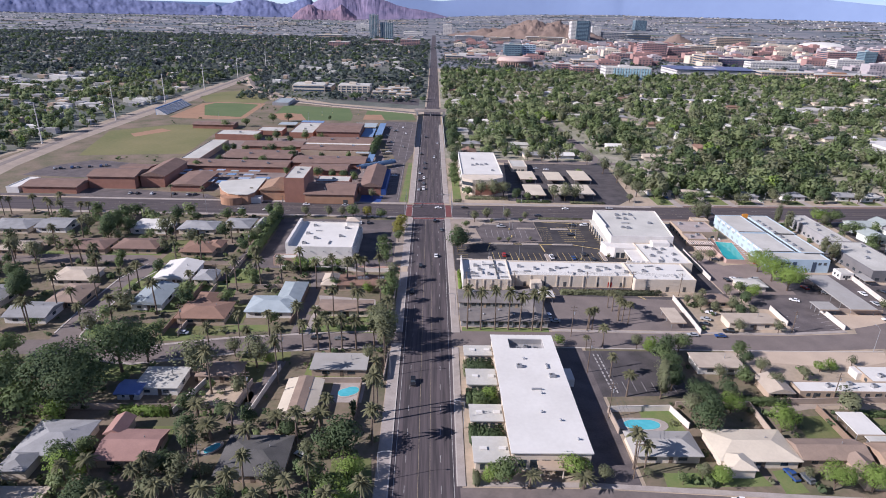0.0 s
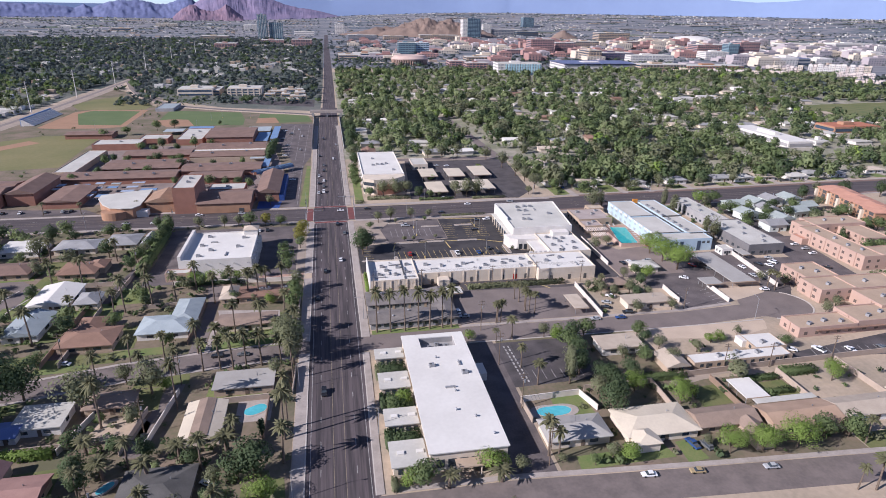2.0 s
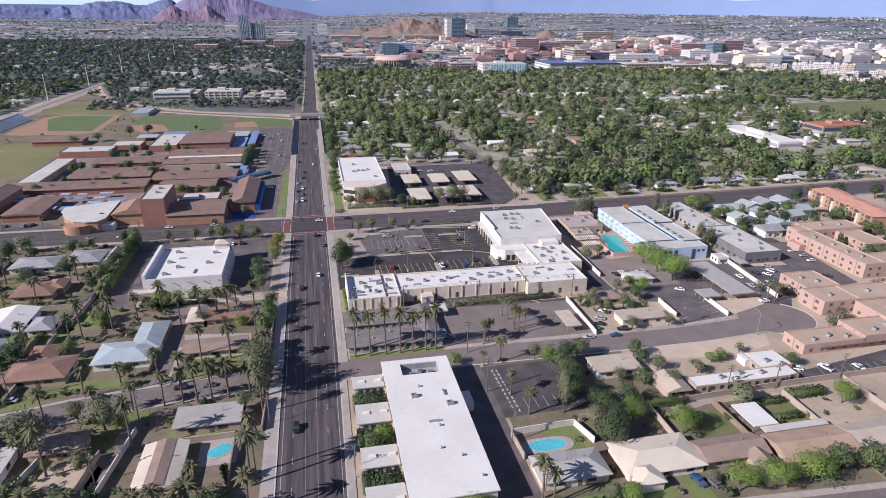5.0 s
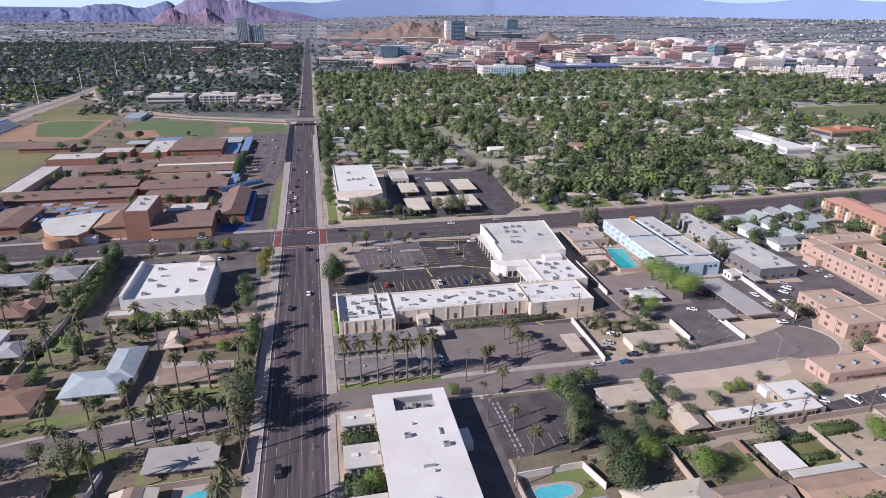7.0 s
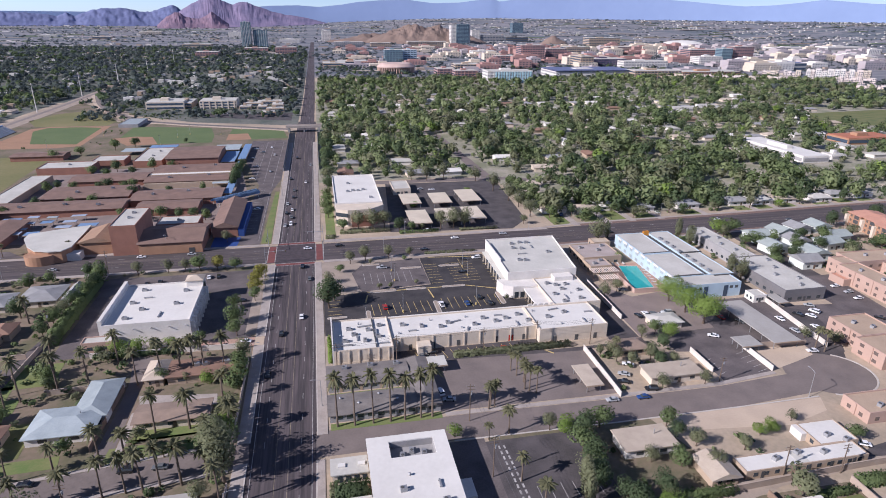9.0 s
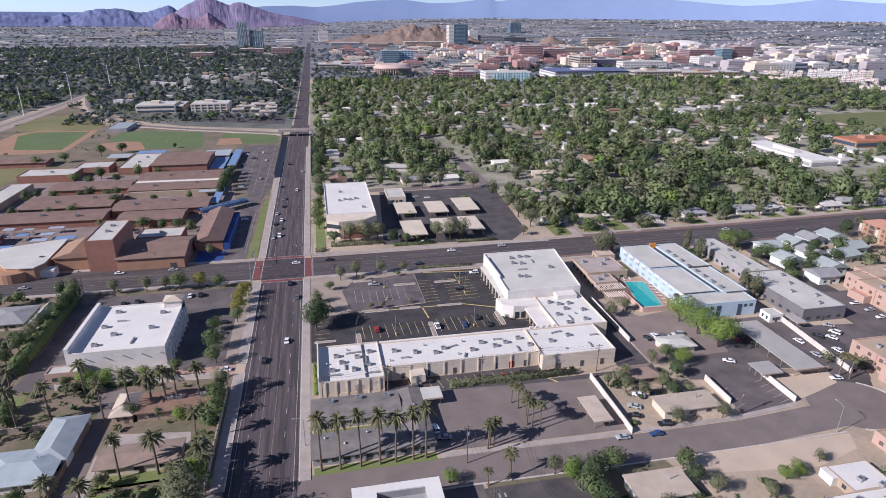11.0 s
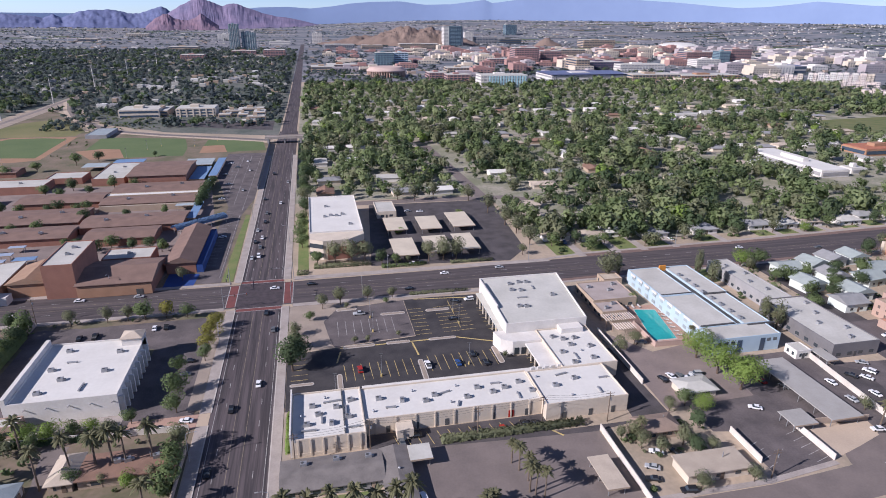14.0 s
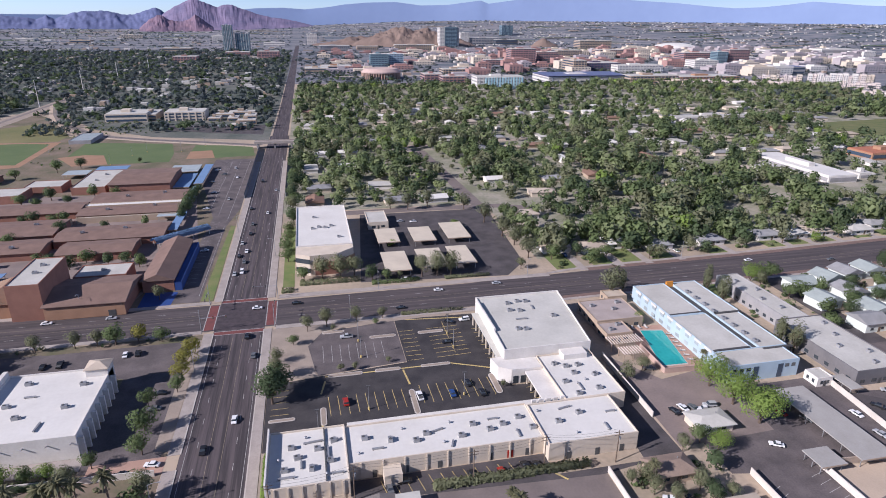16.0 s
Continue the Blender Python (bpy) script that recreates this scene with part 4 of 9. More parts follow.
def big_store():
    ob = thing("big_store", 103, 285, "tall white box store with stepped parapet and corner entrance", "shop")
    ox, oy = 103, 285
    outline = [(x - ox, y - oy) for x, y in ((85.4, 270), (115, 270), (119.6, 309.4), (86.6, 309.4))]
    bm = bmesh.new()
    prism(bm, outline, 0, 7.7)
    part("wall", bm, M["white_wall"], ob)
    bm = bmesh.new()
    prism(bm, [(x * 0.98, y * 0.98 + 0.1) for x, y in outline], 7.7, 8.0)
    part("roof", bm, M["store_roof"], ob, "pale grey membrane roof")
    for i in range(4):
        p, q = outline[i], outline[(i + 1) % 4]
        bm = bmesh.new()
        prism(bm, [p, q, (q[0] * 0.98, q[1] * 0.98 + 0.1), (p[0] * 0.98, p[1] * 0.98 + 0.1)], 7.7, 8.6)
        part("parapet", bm, M["white_wall"], ob)
    piece("corner_turret", M["white_wall"], ob, 104 - ox, 112 - ox, 266 - oy, 270 - oy, 0, 6.8, label="low white block at the rear corner")
    bm = bmesh.new()
    prism(bm, [(81.4 - ox, 272 - oy), (82.4 - ox, 266.5 - oy), (86 - ox, 264 - oy), (95.9 - ox, 263.6 - oy), (95.9 - ox, 269.9 - oy), (85.3 - ox, 269.9 - oy), (85.3 - ox, 272 - oy)], 0, 5.0)
    part("entrance", bm, M["white_wall"], ob, "angled white entrance portal")
    piece("arcade_roof", M["store_roof"], ob, 84.0 - ox, 86.4 - ox, 270.4 - oy, 305 - oy, 3.9, 4.3, label="pale walkway roof")
    piece("arcade_wall", M["dark_glass"], ob, 85.7 - ox, 86.2 - ox, 272 - oy, 304 - oy, 0.2, 3.7, label="dark shopfront glazing")
    for i in range(9):
        piece("column", M["cream_wall"], ob, 84.1 - ox, 84.5 - ox, 269 + 4.3 * i - oy, 269.5 + 4.3 * i - oy, 0, 3.8)
    piece("sign_panel", M["white_wall"], ob, 85.9 - ox, 86.4 - ox, 283 - oy, 305 - oy, 7, 9.4, label="raised white parapet panel")
    window_row(ob, "w", 268 - oy, 304 - oy, 86.4 - ox, 0.4, 3.2, 9, fill=0.75)
    for a, b in ((86.6, 264.0), (89, 263.85), (92, 263.75)):
        piece("door", M["glass"], ob, a - ox, a + 1.6 - ox, b - 0.2 - oy, b - 0.05 - oy, 0, 2.6)


big_store()
for x, y in ((97, 302.5), (101, 303.5), (104, 303), (99.5, 296), (96, 297), (110, 290), (94.5, 283), (97, 282.4)):
    rooftop_unit(x, y, 8.0, 0.1)
for x, y in ((107, 262), (100, 264), (110, 256)):
    rooftop_unit(x, y, 5.0, 0.3)


# ---- flats with dark roofs ----
def low_roof(bm, x0, x1, y0, y1, h, rise_h, along, over=0.5, hip=0.0):
    """Pitched roof as a closed solid; along: 'x' or 'y' is the ridge's way."""
    x0, x1, y0, y1 = x0 - over, x1 + over, y0 - over, y1 + over
    cx, cy = (x0 + x1) / 2, (y0 + y1) / 2
    z0, z1, t = h, h + rise_h, 0.22
    if along == "x":
        r = ((x0 + hip, cy), (x1 - hip, cy))
    else:
        r = ((cx, y0 + hip), (cx, y1 - hip))
    c = [bm.verts.new((x, y, z0)) for x, y in ((x0, y0), (x1, y0), (x1, y1), (x0, y1))]
    d = [bm.verts.new((x, y, z0 - t)) for x, y in ((x0, y0), (x1, y0), (x1, y1), (x0, y1))]
    a, b = (bm.verts.new((*p, z1)) for p in r)
    if along == "x":
        faces = ((c[0], c[1], b, a), (c[2], c[3], a, b), (c[1], c[2], b), (c[3], c[0], a))
    else:
        faces = ((c[1], c[2], b, a), (c[3], c[0], a, b), (c[0], c[1], a), (c[2], c[3], b))
    for f in faces:
        bm.faces.new(f)
    for i in range(4):
        j = (i + 1) % 4
        bm.faces.new((d[i], d[j], c[j], c[i]))
    bm.faces.new(d[::-1])


def flats():
    ob = thing("low_flats", 27, 209, "low flats with worn grey shingle roofs round a lawn", "apartments")
    ox, oy = 27, 209
    for x0, x1, y0, y1, al in ((11.8, 36, 211, 221.6, "x"), (11.8, 36, 196.6, 205.8, "x"), (36.2, 43, 196.6, 221.6, "y")):
        piece("wall", M["grey_wall"], ob, x0 - ox, x1 - ox, y0 - oy, y1 - oy, 0, 2.5)
        bm = bmesh.new()
        low_roof(bm, x0 - ox, x1 - ox, y0 - oy, y1 - oy, 2.6, 0.8, al, 0.5, 0.0)
        part("roof", bm, M["shingle_roof"], ob)
    window_row(ob, "s", 13 - ox, 35 - ox, 211 - oy, 0.9, 2.1, 8)
    window_row(ob, "s", 13 - ox, 42 - ox, 196.6 - oy, 0.9, 2.1, 10)
    for i in range(4):
        piece("door", M["tan_wall"], ob, 15 + 6 * i - ox, 15.9 + 6 * i - ox, 210.92 - oy, 211.02 - oy, 0, 2.1)


flats()
for x, y in ((17, 219), (25, 219.5), (33, 219)):
    rooftop_unit(x, y, 2.85, 0)
for x, y in ((15, 203), (20, 200), (26, 203.5), (31, 200), (40, 213)):
    roof_vent(x, y, 2.95)


def canopy(x0, x1, y0, y1, h, roof, label, group="", posts=3, name="shade_canopy"):
    ob = thing(name, (x0 + x1) / 2, (y0 + y1) / 2, label, "carport", group)
    OCCUPIED.append((x0, x1, y0, y1))
    w, d = (x1 - x0) / 2, (y1 - y0) / 2
    piece("roof", roof, ob, -w, w, -d, d, h - 0.25, h)
    bm = bmesh.new()
    box(bm, -w - 0.05, w + 0.05, -d - 0.05, -d, h - 0.45, h + 0.03)
    part("fascia", bm, M["tan_wall"], ob)
    for i in range(posts):
        t = -d + 0.8 + (2 * d - 1.6) * i / max(posts - 1, 1)
        for sx in (-w + 0.6, w - 0.75):
            piece("post", M["metal"], ob, sx, sx + 0.15, t, t + 0.15, 0, h - 0.25)
    return ob


for a in ((59.2, 70.2, 390, 411), (77, 88.4, 389, 410.4), (94.6, 106.6, 390, 415), (58.4, 70, 353.6, 377), (75, 87, 355, 378), (90.4, 100.6, 356.6, 379)):
    canopy(*a, 3.2, M["canopy_roof"], "flat tan metal shade canopy over parking bays", "office car park canopies")
canopy(87.4, 93, 196.4, 208.2, 2.8, M["tan_roof"], "narrow tan flat carport on thin posts")
canopy(43.2, 49, 215.6, 221.5, 2.9, M["pale_roof"], "pale flat-roofed carport beside the flats")
canopy(161, 171.5, 208.4, 240.4, 3.0, M["carport_roof"], "long flat grey metal carport", posts=6)
canopy(149, 156.6, 208.4, 215.3, 2.8, M["carport_roof"], "short flat grey metal carport")
canopy(206, 216, 196, 208, 2.8, M["pale_roof"], "pale blue-grey flat carport")


# ---- hotel ----
def hotel():
    ob = thing("hotel", 165, 280, "two-storey pale blue hotel with flat pale roofs", "hotel")
    ox, oy = 165, 280
    W, R = M["blue_wall"], M["pale_roof"]
    for x0, x1, y0, y1, h in ((153.6, 167.4, 285, 312, 5.9), (153.4, 168.0, 259, 285, 5.7), (152.8, 178.2, 250, 259, 5.9), (170.6, 181.6, 284, 312, 5.9), (170.6, 181, 259, 284, 5.7)):
        block(ob, x0 - ox, x1 - ox, y0 - oy, y1 - oy, h, W, R, 0.25)
    window_row(ob, "w", 260 - oy, 309 - oy, 153.4 - ox, 3.7, 4.8, 9, M["blue_roof"], 0.4)
    window_row(ob, "w", 260 - oy, 309 - oy, 153.4 - ox, 0.9, 2.2, 9, M["blue_roof"], 0.4)
    for x in (161.5, 170.5):
        piece("stair_opening", M["dark_glass"], ob, x - ox, x + 1.8 - ox, 249.9 - oy, 250.05 - oy, 0.2, 5.0)
    window_row(ob, "s", 153.5 - ox, 161 - ox, 250 - oy, 3.6, 4.8, 3)
    window_row(ob, "s", 172.6 - ox, 177.4 - ox, 250 - oy, 3.6, 4.8, 2)
    for y in (259, 285):
        piece("roof_ridge", M["dark_wall"], ob, 154 - ox, 167.3 - ox, y + 0.5 - oy, y + 1.3 - oy, 5.7, 6.15, label="dark raised strip across the roof")
        piece("roof_ridge", M["dark_wall"], ob, 171 - ox, 182 - ox, y - 1.5 - oy, y - 0.7 - oy, 5.7, 6.15, label="dark raised strip across the roof")
    # Solid dark block added in the gap to stand for its shade.
    piece("gallery", M["dark_wall"], ob, 168.1 - ox, 170.5 - ox, 258.2 - oy, 309.8 - oy, 0, 5.3, label="dark block standing for the shade between the wings")
    piece("end_wall", M["orange_paint"], ob, 167.5 - ox, 170.5 - ox, 310.2 - oy, 311 - oy, 0, 7.4, label="orange painted end wall")
    for i in range(9):
        piece("fascia_panel", M["white_wall"], ob, 153.1 - ox, 153.4 - ox, 260 + 5.6 * i - oy, 263.6 + 5.6 * i - oy, 5.1, 5.95)


hotel()
for i in range(8):
    rooftop_unit(171.9, 263 + 5.6 * i, 5.7 if i < 5 else 5.9, 1.57)


def small_block(name, label, category, x0, x1, y0, y1, h, wall, roof, windows=True, group="", parapet=0.3):
    ob = thing(name, (x0 + x1) / 2, (y0 + y1) / 2, label, category, group)
    OCCUPIED.append((x0, x1, y0, y1))
    w, d = (x1 - x0) / 2, (y1 - y0) / 2
    block(ob, -w, w, -d, d, h, wall, roof, parapet)
    if windows:
        storeys = max(1, int(h // 2.9))
        for k in range(storeys):
            z = 0.9 + k * h / storeys
            window_row(ob, "s", -w + 0.5, w - 0.5, -d, z, z + 1.2, max(2, int(2 * w / 4)), fill=0.4)
            window_row(ob, "w", -d + 0.5, d - 0.5, -w, z, z + 1.2, max(2, int(2 * d / 4)), fill=0.4)
        piece("door", M["dark_wall"], ob, -0.5, 0.5, -d - 0.07, -d + 0.02, 0, 2.1)
    return ob


small_block("hotel_lobby", "flat mauve-roofed hotel lobby", "building", 127.5, 146, 290, 307, 3.9, M["tan_wall"], M["mauve_roof"])
small_block("hotel_lounge", "low mauve-roofed hotel lounge by the pool", "building", 127, 137, 281, 289.6, 3.4, M["tan_wall"], M["mauve_roof"])


def pergola(x0, x1, y0, y1, h):
    """Open timber frame: posts, two long beams and cross slats."""
    ob = thing("pergola", (x0 + x1) / 2, (y0 + y1) / 2, "pale slatted timber pergola beside the hotel pool", "pergola", "hotel pergolas")
    w, d = (x1 - x0) / 2, (y1 - y0) / 2
    for sx in (-w, 0, w - 0.2):
        for sy in (-d, d - 0.2):
            piece("post", M["tan_wall"], ob, sx, sx + 0.2, sy, sy + 0.2, 0, h)
    for sy in (-d, d - 0.2):
        piece("beam", M["tan_wall"], ob, -w - 0.4, w + 0.4, sy, sy + 0.2, h, h + 0.3)
    n = int(2 * w / 0.95)
    for k in range(n + 1):
        px = -w + 2 * w * k / n
        piece("slat", M["pale_pink"], ob, px - 0.12, px + 0.12, -d - 0.5, d + 0.5, h + 0.3, h + 0.5)


pergola(126, 137.4, 275.6, 279.8, 2.7)
pergola(127, 134, 268.6, 272.6, 2.6)
for x, y in ((131, 302), (138, 298), (142, 303), (130, 284), (134, 287)):
    rooftop_unit(x, y, 3.9 if y > 290 else 3.4, 0.2)
small_block("entry_block", "flat tan-roofed entry block", "building", 141.5, 150, 309.5, 316, 3.2, M["tan_wall"], M["tan_roof"])
small_block("plant_room", "white plant room behind the hotel", "building", 179, 184.6, 242.5, 248, 2.9, M["white_wall"], M["pale_roof"])
canopy(185.2, 189.6, 236, 244, 2.6, M["carport_roof"], "small grey canvas canopy beside the plant room")
small_block("grey_flats", "two-storey grey flats with a pale roof", "apartments", 195.4, 205.2, 276, 316.6, 5.2, M["grey_wall"], M["pale_roof"])
small_block("grey_flats", "two-storey dark grey flats with a pale roof", "apartments", 191, 209.6, 240.4, 276, 5.2, M["slate_wall"], M["pale_roof"])
for x, y in ((199, 309), (202, 300), (198, 292), (200, 284), (196, 268), (203, 262), (198, 255), (205, 250), (201, 244), (206, 270)):
    rooftop_unit(x, y, 5.2, 0.2)

def pink_flats(parts, label, cx, cy, recess=()):
    """Stucco flats of several blocks, each with parapet, windows, eaves band and pilasters."""
    ob = thing("pink_flats", cx, cy, label, "apartments", "pink flats")
    for x0, x1, y0, y1, h in parts:
        OCCUPIED.append((x0, x1, y0, y1))
        a0, a1, b0, b1 = x0 - cx, x1 - cx, y0 - cy, y1 - cy
        block(ob, a0, a1, b0, b1, h, M["pink_wall"], M["flat_tan"], 0.4)
        for z in (0.9, 3.7)[:2 if h > 5.1 else 1]:
            window_row(ob, "w", b0 + 0.6, b1 - 0.6, a0, z, z + 1.2, max(2, int((y1 - y0) / 4.5)), M["brown_glass"], 0.3)
            window_row(ob, "s", a0 + 0.6, a1 - 0.6, b0, z, z + 1.2, max(2, int((x1 - x0) / 4.5)), M["brown_glass"], 0.3)
        for k in range(int((y1 - y0) / 9)):
            piece("pilaster", M["pink_wall"], ob, a0 - 0.3, a0, b0 + 4.4 + 9 * k, b0 + 4.9 + 9 * k, 0, h + 0.2)
    for x0, x1, y0, y1, z0, z1 in recess:
        piece("gallery", M["brown_roof"], ob, x0 - cx, x1 - cx, y0 - cy, y1 - cy, z0, z1, label="dark brown roofed gallery")
    return ob


pink_flats(((231, 241.4, 217, 258, 6.4), (241.4, 271, 258.4, 270, 6.4), (241.4, 260, 217, 228, 6.4), (233.6, 241.4, 258, 266, 6.4), (255, 268, 240, 258.4, 5.2)), "large salmon stucco flats round a planted court", 248, 244, ((241.4, 243.6, 228.2, 258, 0, 4.6), (262, 270, 214, 234, 0, 5.4)))
small_block("pink_annex", "low salmon stucco annex with tiled porch", "building", 227.4, 230.9, 249.6, 257.4, 2.8, M["pink_wall"], M["terracotta"], False)
pink_flats(((190, 205.4, 203.2, 217.6, 5.4), (187, 203, 191, 203, 5.4)), "salmon stucco flats with stepped tan roofs", 196, 204)
pink_flats(((200.4, 224, 176.6, 190.8, 4.9), (203.2, 226, 191, 203, 5.2)), "salmon stucco flats beside a drive", 212, 189, ((200.6, 214, 190.8, 191.6, 0, 4.0),))
pink_flats(((159, 182.6, 168.2, 177.6, 3.4), (182.8, 204, 168.4, 180, 4.2)), "long low salmon stucco flats beside a car park", 180, 174, ((166, 199, 167.4, 168.2, 2.3, 2.6),))
leafy_court = [(247, 247, 6.5), (249.4, 234.6, 8), (258, 236, 7)]


def terrace_flats():
    """A row of three-storey flats with tiled roofs, dark-panelled loggias and stair bays."""
    ob = thing("terrace_flats", 299, 293, "three-storey tan flats with terracotta roofs and loggias", "apartments")
    ob.rotation_euler = (0, 0, radians(-10))
    OCCUPIED.append((286, 314, 266, 322))
    for k in range(5):
        y0, y1, x = -26 + 10.6 * k, -16 + 10.6 * k, 1.2 * (k % 2)
        u = piece("unit", M["orange_brick"], ob, -8 + x, 8, y0, y1, 0, 7.6)
        bm = bmesh.new()
        low_roof(bm, -8 + x, 8, y0, y1, 7.7, 1.5, "y", 0.5, 2.0)
        part("roof", bm, M["terracotta"], u)
        # Flat dark panels stand for the shade inside the loggias.
        for z in (0.4, 3.0, 5.4):
            piece("loggia", M["dark_wall"], u, -8.06 + x, -7.9 + x, y0 + 1.2, y1 - 5.2, z, z + 1.9)
            piece("window", M["brown_glass"], u, -8.06 + x, -7.9 + x, y1 - 3.6, y1 - 2.2, z + 0.4, z + 1.6)
        piece("stair_bay", M["cream_wall"], ob, -9.4 + x, -8 + x, y1 - 1.4, y1 + 0.4, 0, 6.4)


terrace_flats()
for x, y, z in ((235, 250, 6.4), (236, 240, 6.4), (235, 231, 6.4), (237, 225, 6.4), (252, 265, 6.4), (262, 264, 6.4), (250, 222, 6.4), (258, 223, 6.4), (195, 212, 5.4), (199, 208, 5.4), (194, 196, 5.4), (208, 184, 4.9), (214, 186, 4.9), (212, 197, 5.2), (165, 171, 3.4), (172, 172.4, 3.4), (178, 171, 3.4), (190, 172, 4.2), (197, 174, 4.2)):
    rooftop_unit(x, y, z, 0.4)


# ---- office by the junction ----
def office():
    ob = thing("office", 33, 405, "three-storey white office with brick corner and ribbon windows", "office")
    ox, oy = 33, 405
    block(ob, 20 - ox, 45.6 - ox, 374 - oy, 436 - oy, 9.6, M["white_wall"], M["white_roof"], 0.5)
    bm = bmesh.new()
    prism(bm, [(20 - ox, 374 - oy), (20 - ox, 366 - oy), (26 - ox, 362.5 - oy), (38 - ox, 363.5 - oy), (45.6 - ox, 370 - oy), (45.6 - ox, 374 - oy)], 0, 9.4)
    part("front_bay", bm, M["cream_wall"], ob, "angled cream front bay")
    bm = bmesh.new()
    prism(bm, [(28 - ox, 363 - oy), (28 - ox, 362.2 - oy), (38.2 - ox, 363 - oy), (46 - ox, 369.6 - oy), (46 - ox, 371 - oy)], 0, 6.2)
    part("brick_facing", bm, M["brick"], ob, "brown brick facing")
    piece("ribbon_window", M["glass"], ob, 19.92 - ox, 20.02 - ox, 367 - oy, 434 - oy, 5.6, 7.2)
    piece("ribbon_window", M["glass"], ob, 19.92 - ox, 20.02 - ox, 367 - oy, 434 - oy, 1.4, 3.2)
    for z in (1.4, 5.6):
        bm = bmesh.new()
        prism(bm, [(20.1 - ox, 366.2 - oy), (19.9 - ox, 365.8 - oy), (25.9 - ox, 362.2 - oy), (26.1 - ox, 362.6 - oy)], z, z + 2.0)
        part("ribbon_window", bm, M["glass"], ob)


office()
for x, y in ((28, 398), (31, 400), (34, 399), (37, 401), (29, 416), (40, 384)):
    rooftop_unit(x, y, 9.6, 0.1)
small_block("kiosk", "small cream block at the car park's end", "building", 57.2, 68.2, 420, 440, 3.8, M["cream_wall"], M["pale_roof"])


# ---- white store ----
def white_store():
    ob = thing("white_store", -48.5, 269, "white box store with a pale flat roof and piers", "shop")
    ox, oy = -48.5, 269
    block(ob, -62 - ox, -34 - ox, 254 - oy, 287.4 - oy, 6.6, M["white_wall"], M["white_roof"], 0.5)
    piece("porch", M["white_wall"], ob, -66.5 - ox, -60 - ox, 250.5 - oy, 253.9 - oy, 0, 3.2, label="low white porch at the corner")
    piece("corner_tower", M["white_wall"], ob, -40 - ox, -34 - ox, 283 - oy, 288.4 - oy, 0, 9.0, label="raised white corner tower")
    bm = bmesh.new()
    low_roof(bm, -40 - ox, -34 - ox, 283 - oy, 288.4 - oy, 9.2, 1.2, "x", 0.4, 3.0)
    part("tower_roof", bm, M["tan_roof"], ob)
    for i in range(9):
        piece("pier", M["white_wall"], ob, -34 - ox, -32.6 - ox, 254.6 + 3.6 * i - oy, 255.3 + 3.6 * i - oy, 0, 6.0)
    window_row(ob, "e", 256 - oy, 283 - oy, -34 - ox, 0.6, 3.4, 8, fill=0.6)
    piece("west_parapet", M["white_wall"], ob, -63.2 - ox, -62 - ox, 254 - oy, 287.4 - oy, 0, 8.8, label="raised white west parapet")
    for i in range(5):
        piece("scupper", M["grey_wall"], ob, -58 + 5.6 * i - ox, -57.7 + 5.6 * i - ox, 253.2 - oy, 254 - oy, 4.9, 5.1, label="grey drain channel")


white_store()
for x, y in ((-55, 282), (-56.5, 271), (-52, 265), (-39.6, 279), (-41, 268), (-56, 258.6)):
    rooftop_unit(x, y, 6.6, 0.1)


small_block("store_annex", "low pink stucco annex of the white store", "building", -67.6, -58, 248.8, 253.4, 3.4, M["pink_wall"], M["pale_roof"])


# ---- school ----
def school_block(x0, x1, y0, y1, h, label, wall="brick", roof="rust_roof", pitched=None, name="school_block"):
    ob = thing(name, (x0 + x1) / 2, (y0 + y1) / 2, label, "school", "school buildings")
    w, d = (x1 - x0) / 2, (y1 - y0) / 2
    if pitched:
        piece("wall", M[wall], ob, -w, w, -d, d, 0, h)
        bm = bmesh.new()
        low_roof(bm, -w, w, -d, d, h + 0.1, pitched[1], pitched[0], 0.7)
        part("roof", bm, M[roof], ob)
    else:
        block(ob, -w, w, -d, d, h, M[wall], M[roof], 0.35)
    return ob, w, d


ob, w, d = school_block(-83, -71.6, 340, 368.5, 14.2, "tall brick stage tower with a pale flat roof", "brick", "pale_roof")
ob, w, d = school_block(-71.4, -43.6, 338.6, 364.4, 5.6, "brick auditorium hall with a rust-brown roof", "brick", "rust_roof", ("x", 2.6))
piece("wall_band", M["orange_brick"], ob, -w - 0.02, w + 0.02, -d - 0.12, -d, 0.2, 4.8, label="paler brick band")
piece("door", M["dark_wall"], ob, w - 6, w - 3.4, -d - 0.2, -d - 0.12, 0, 2.6)
school_block(-98, -83.2, 344, 364, 6.0, "sloping tan-roofed side hall", "orange_brick", "orange_roof", ("y", 2.4))
school_block(-70, -49.6, 366.5, 380, 5.4, "low school block with a pale flat roof", "brick", "pale_roof")
school_block(-41.8, -29.6, 358, 406, 5.2, "brick gymnasium with rust roof and blue eaves", "brick", "rust_roof", ("y", 2.6))
ob, w, d = school_block(-29.4, -26.6, 358, 406, 3.6, "deep blue lean-to along the gymnasium", "deep_blue", "deep_blue")
bm = bmesh.new()
ob = thing("school_rotunda", -110, 350, "fan-shaped hall with white roof and curved brick front", "school", "school buildings")
fan = [(-15, 11), (-14.5, 4), (-9, -7), (-4, -13), (2, -15), (7.5, -15), (10, -10), (9, 20), (2, 18)]
prism(bm, fan, 0, 5.6)
part("wall", bm, M["orange_brick"], ob)
bm = bmesh.new()
prism(bm, [(p[0] * 1.03, p[1] * 1.03) for p in fan], 5.6, 6.0)
part("roof", bm, M["store_roof"], ob)
bm = bmesh.new()
prism(bm, [(-2 + 6.5 * math.cos(a * math.tau / 24), -13 + 5 * math.sin(a * math.tau / 24)) for a in range(24)], 0, 4.2)
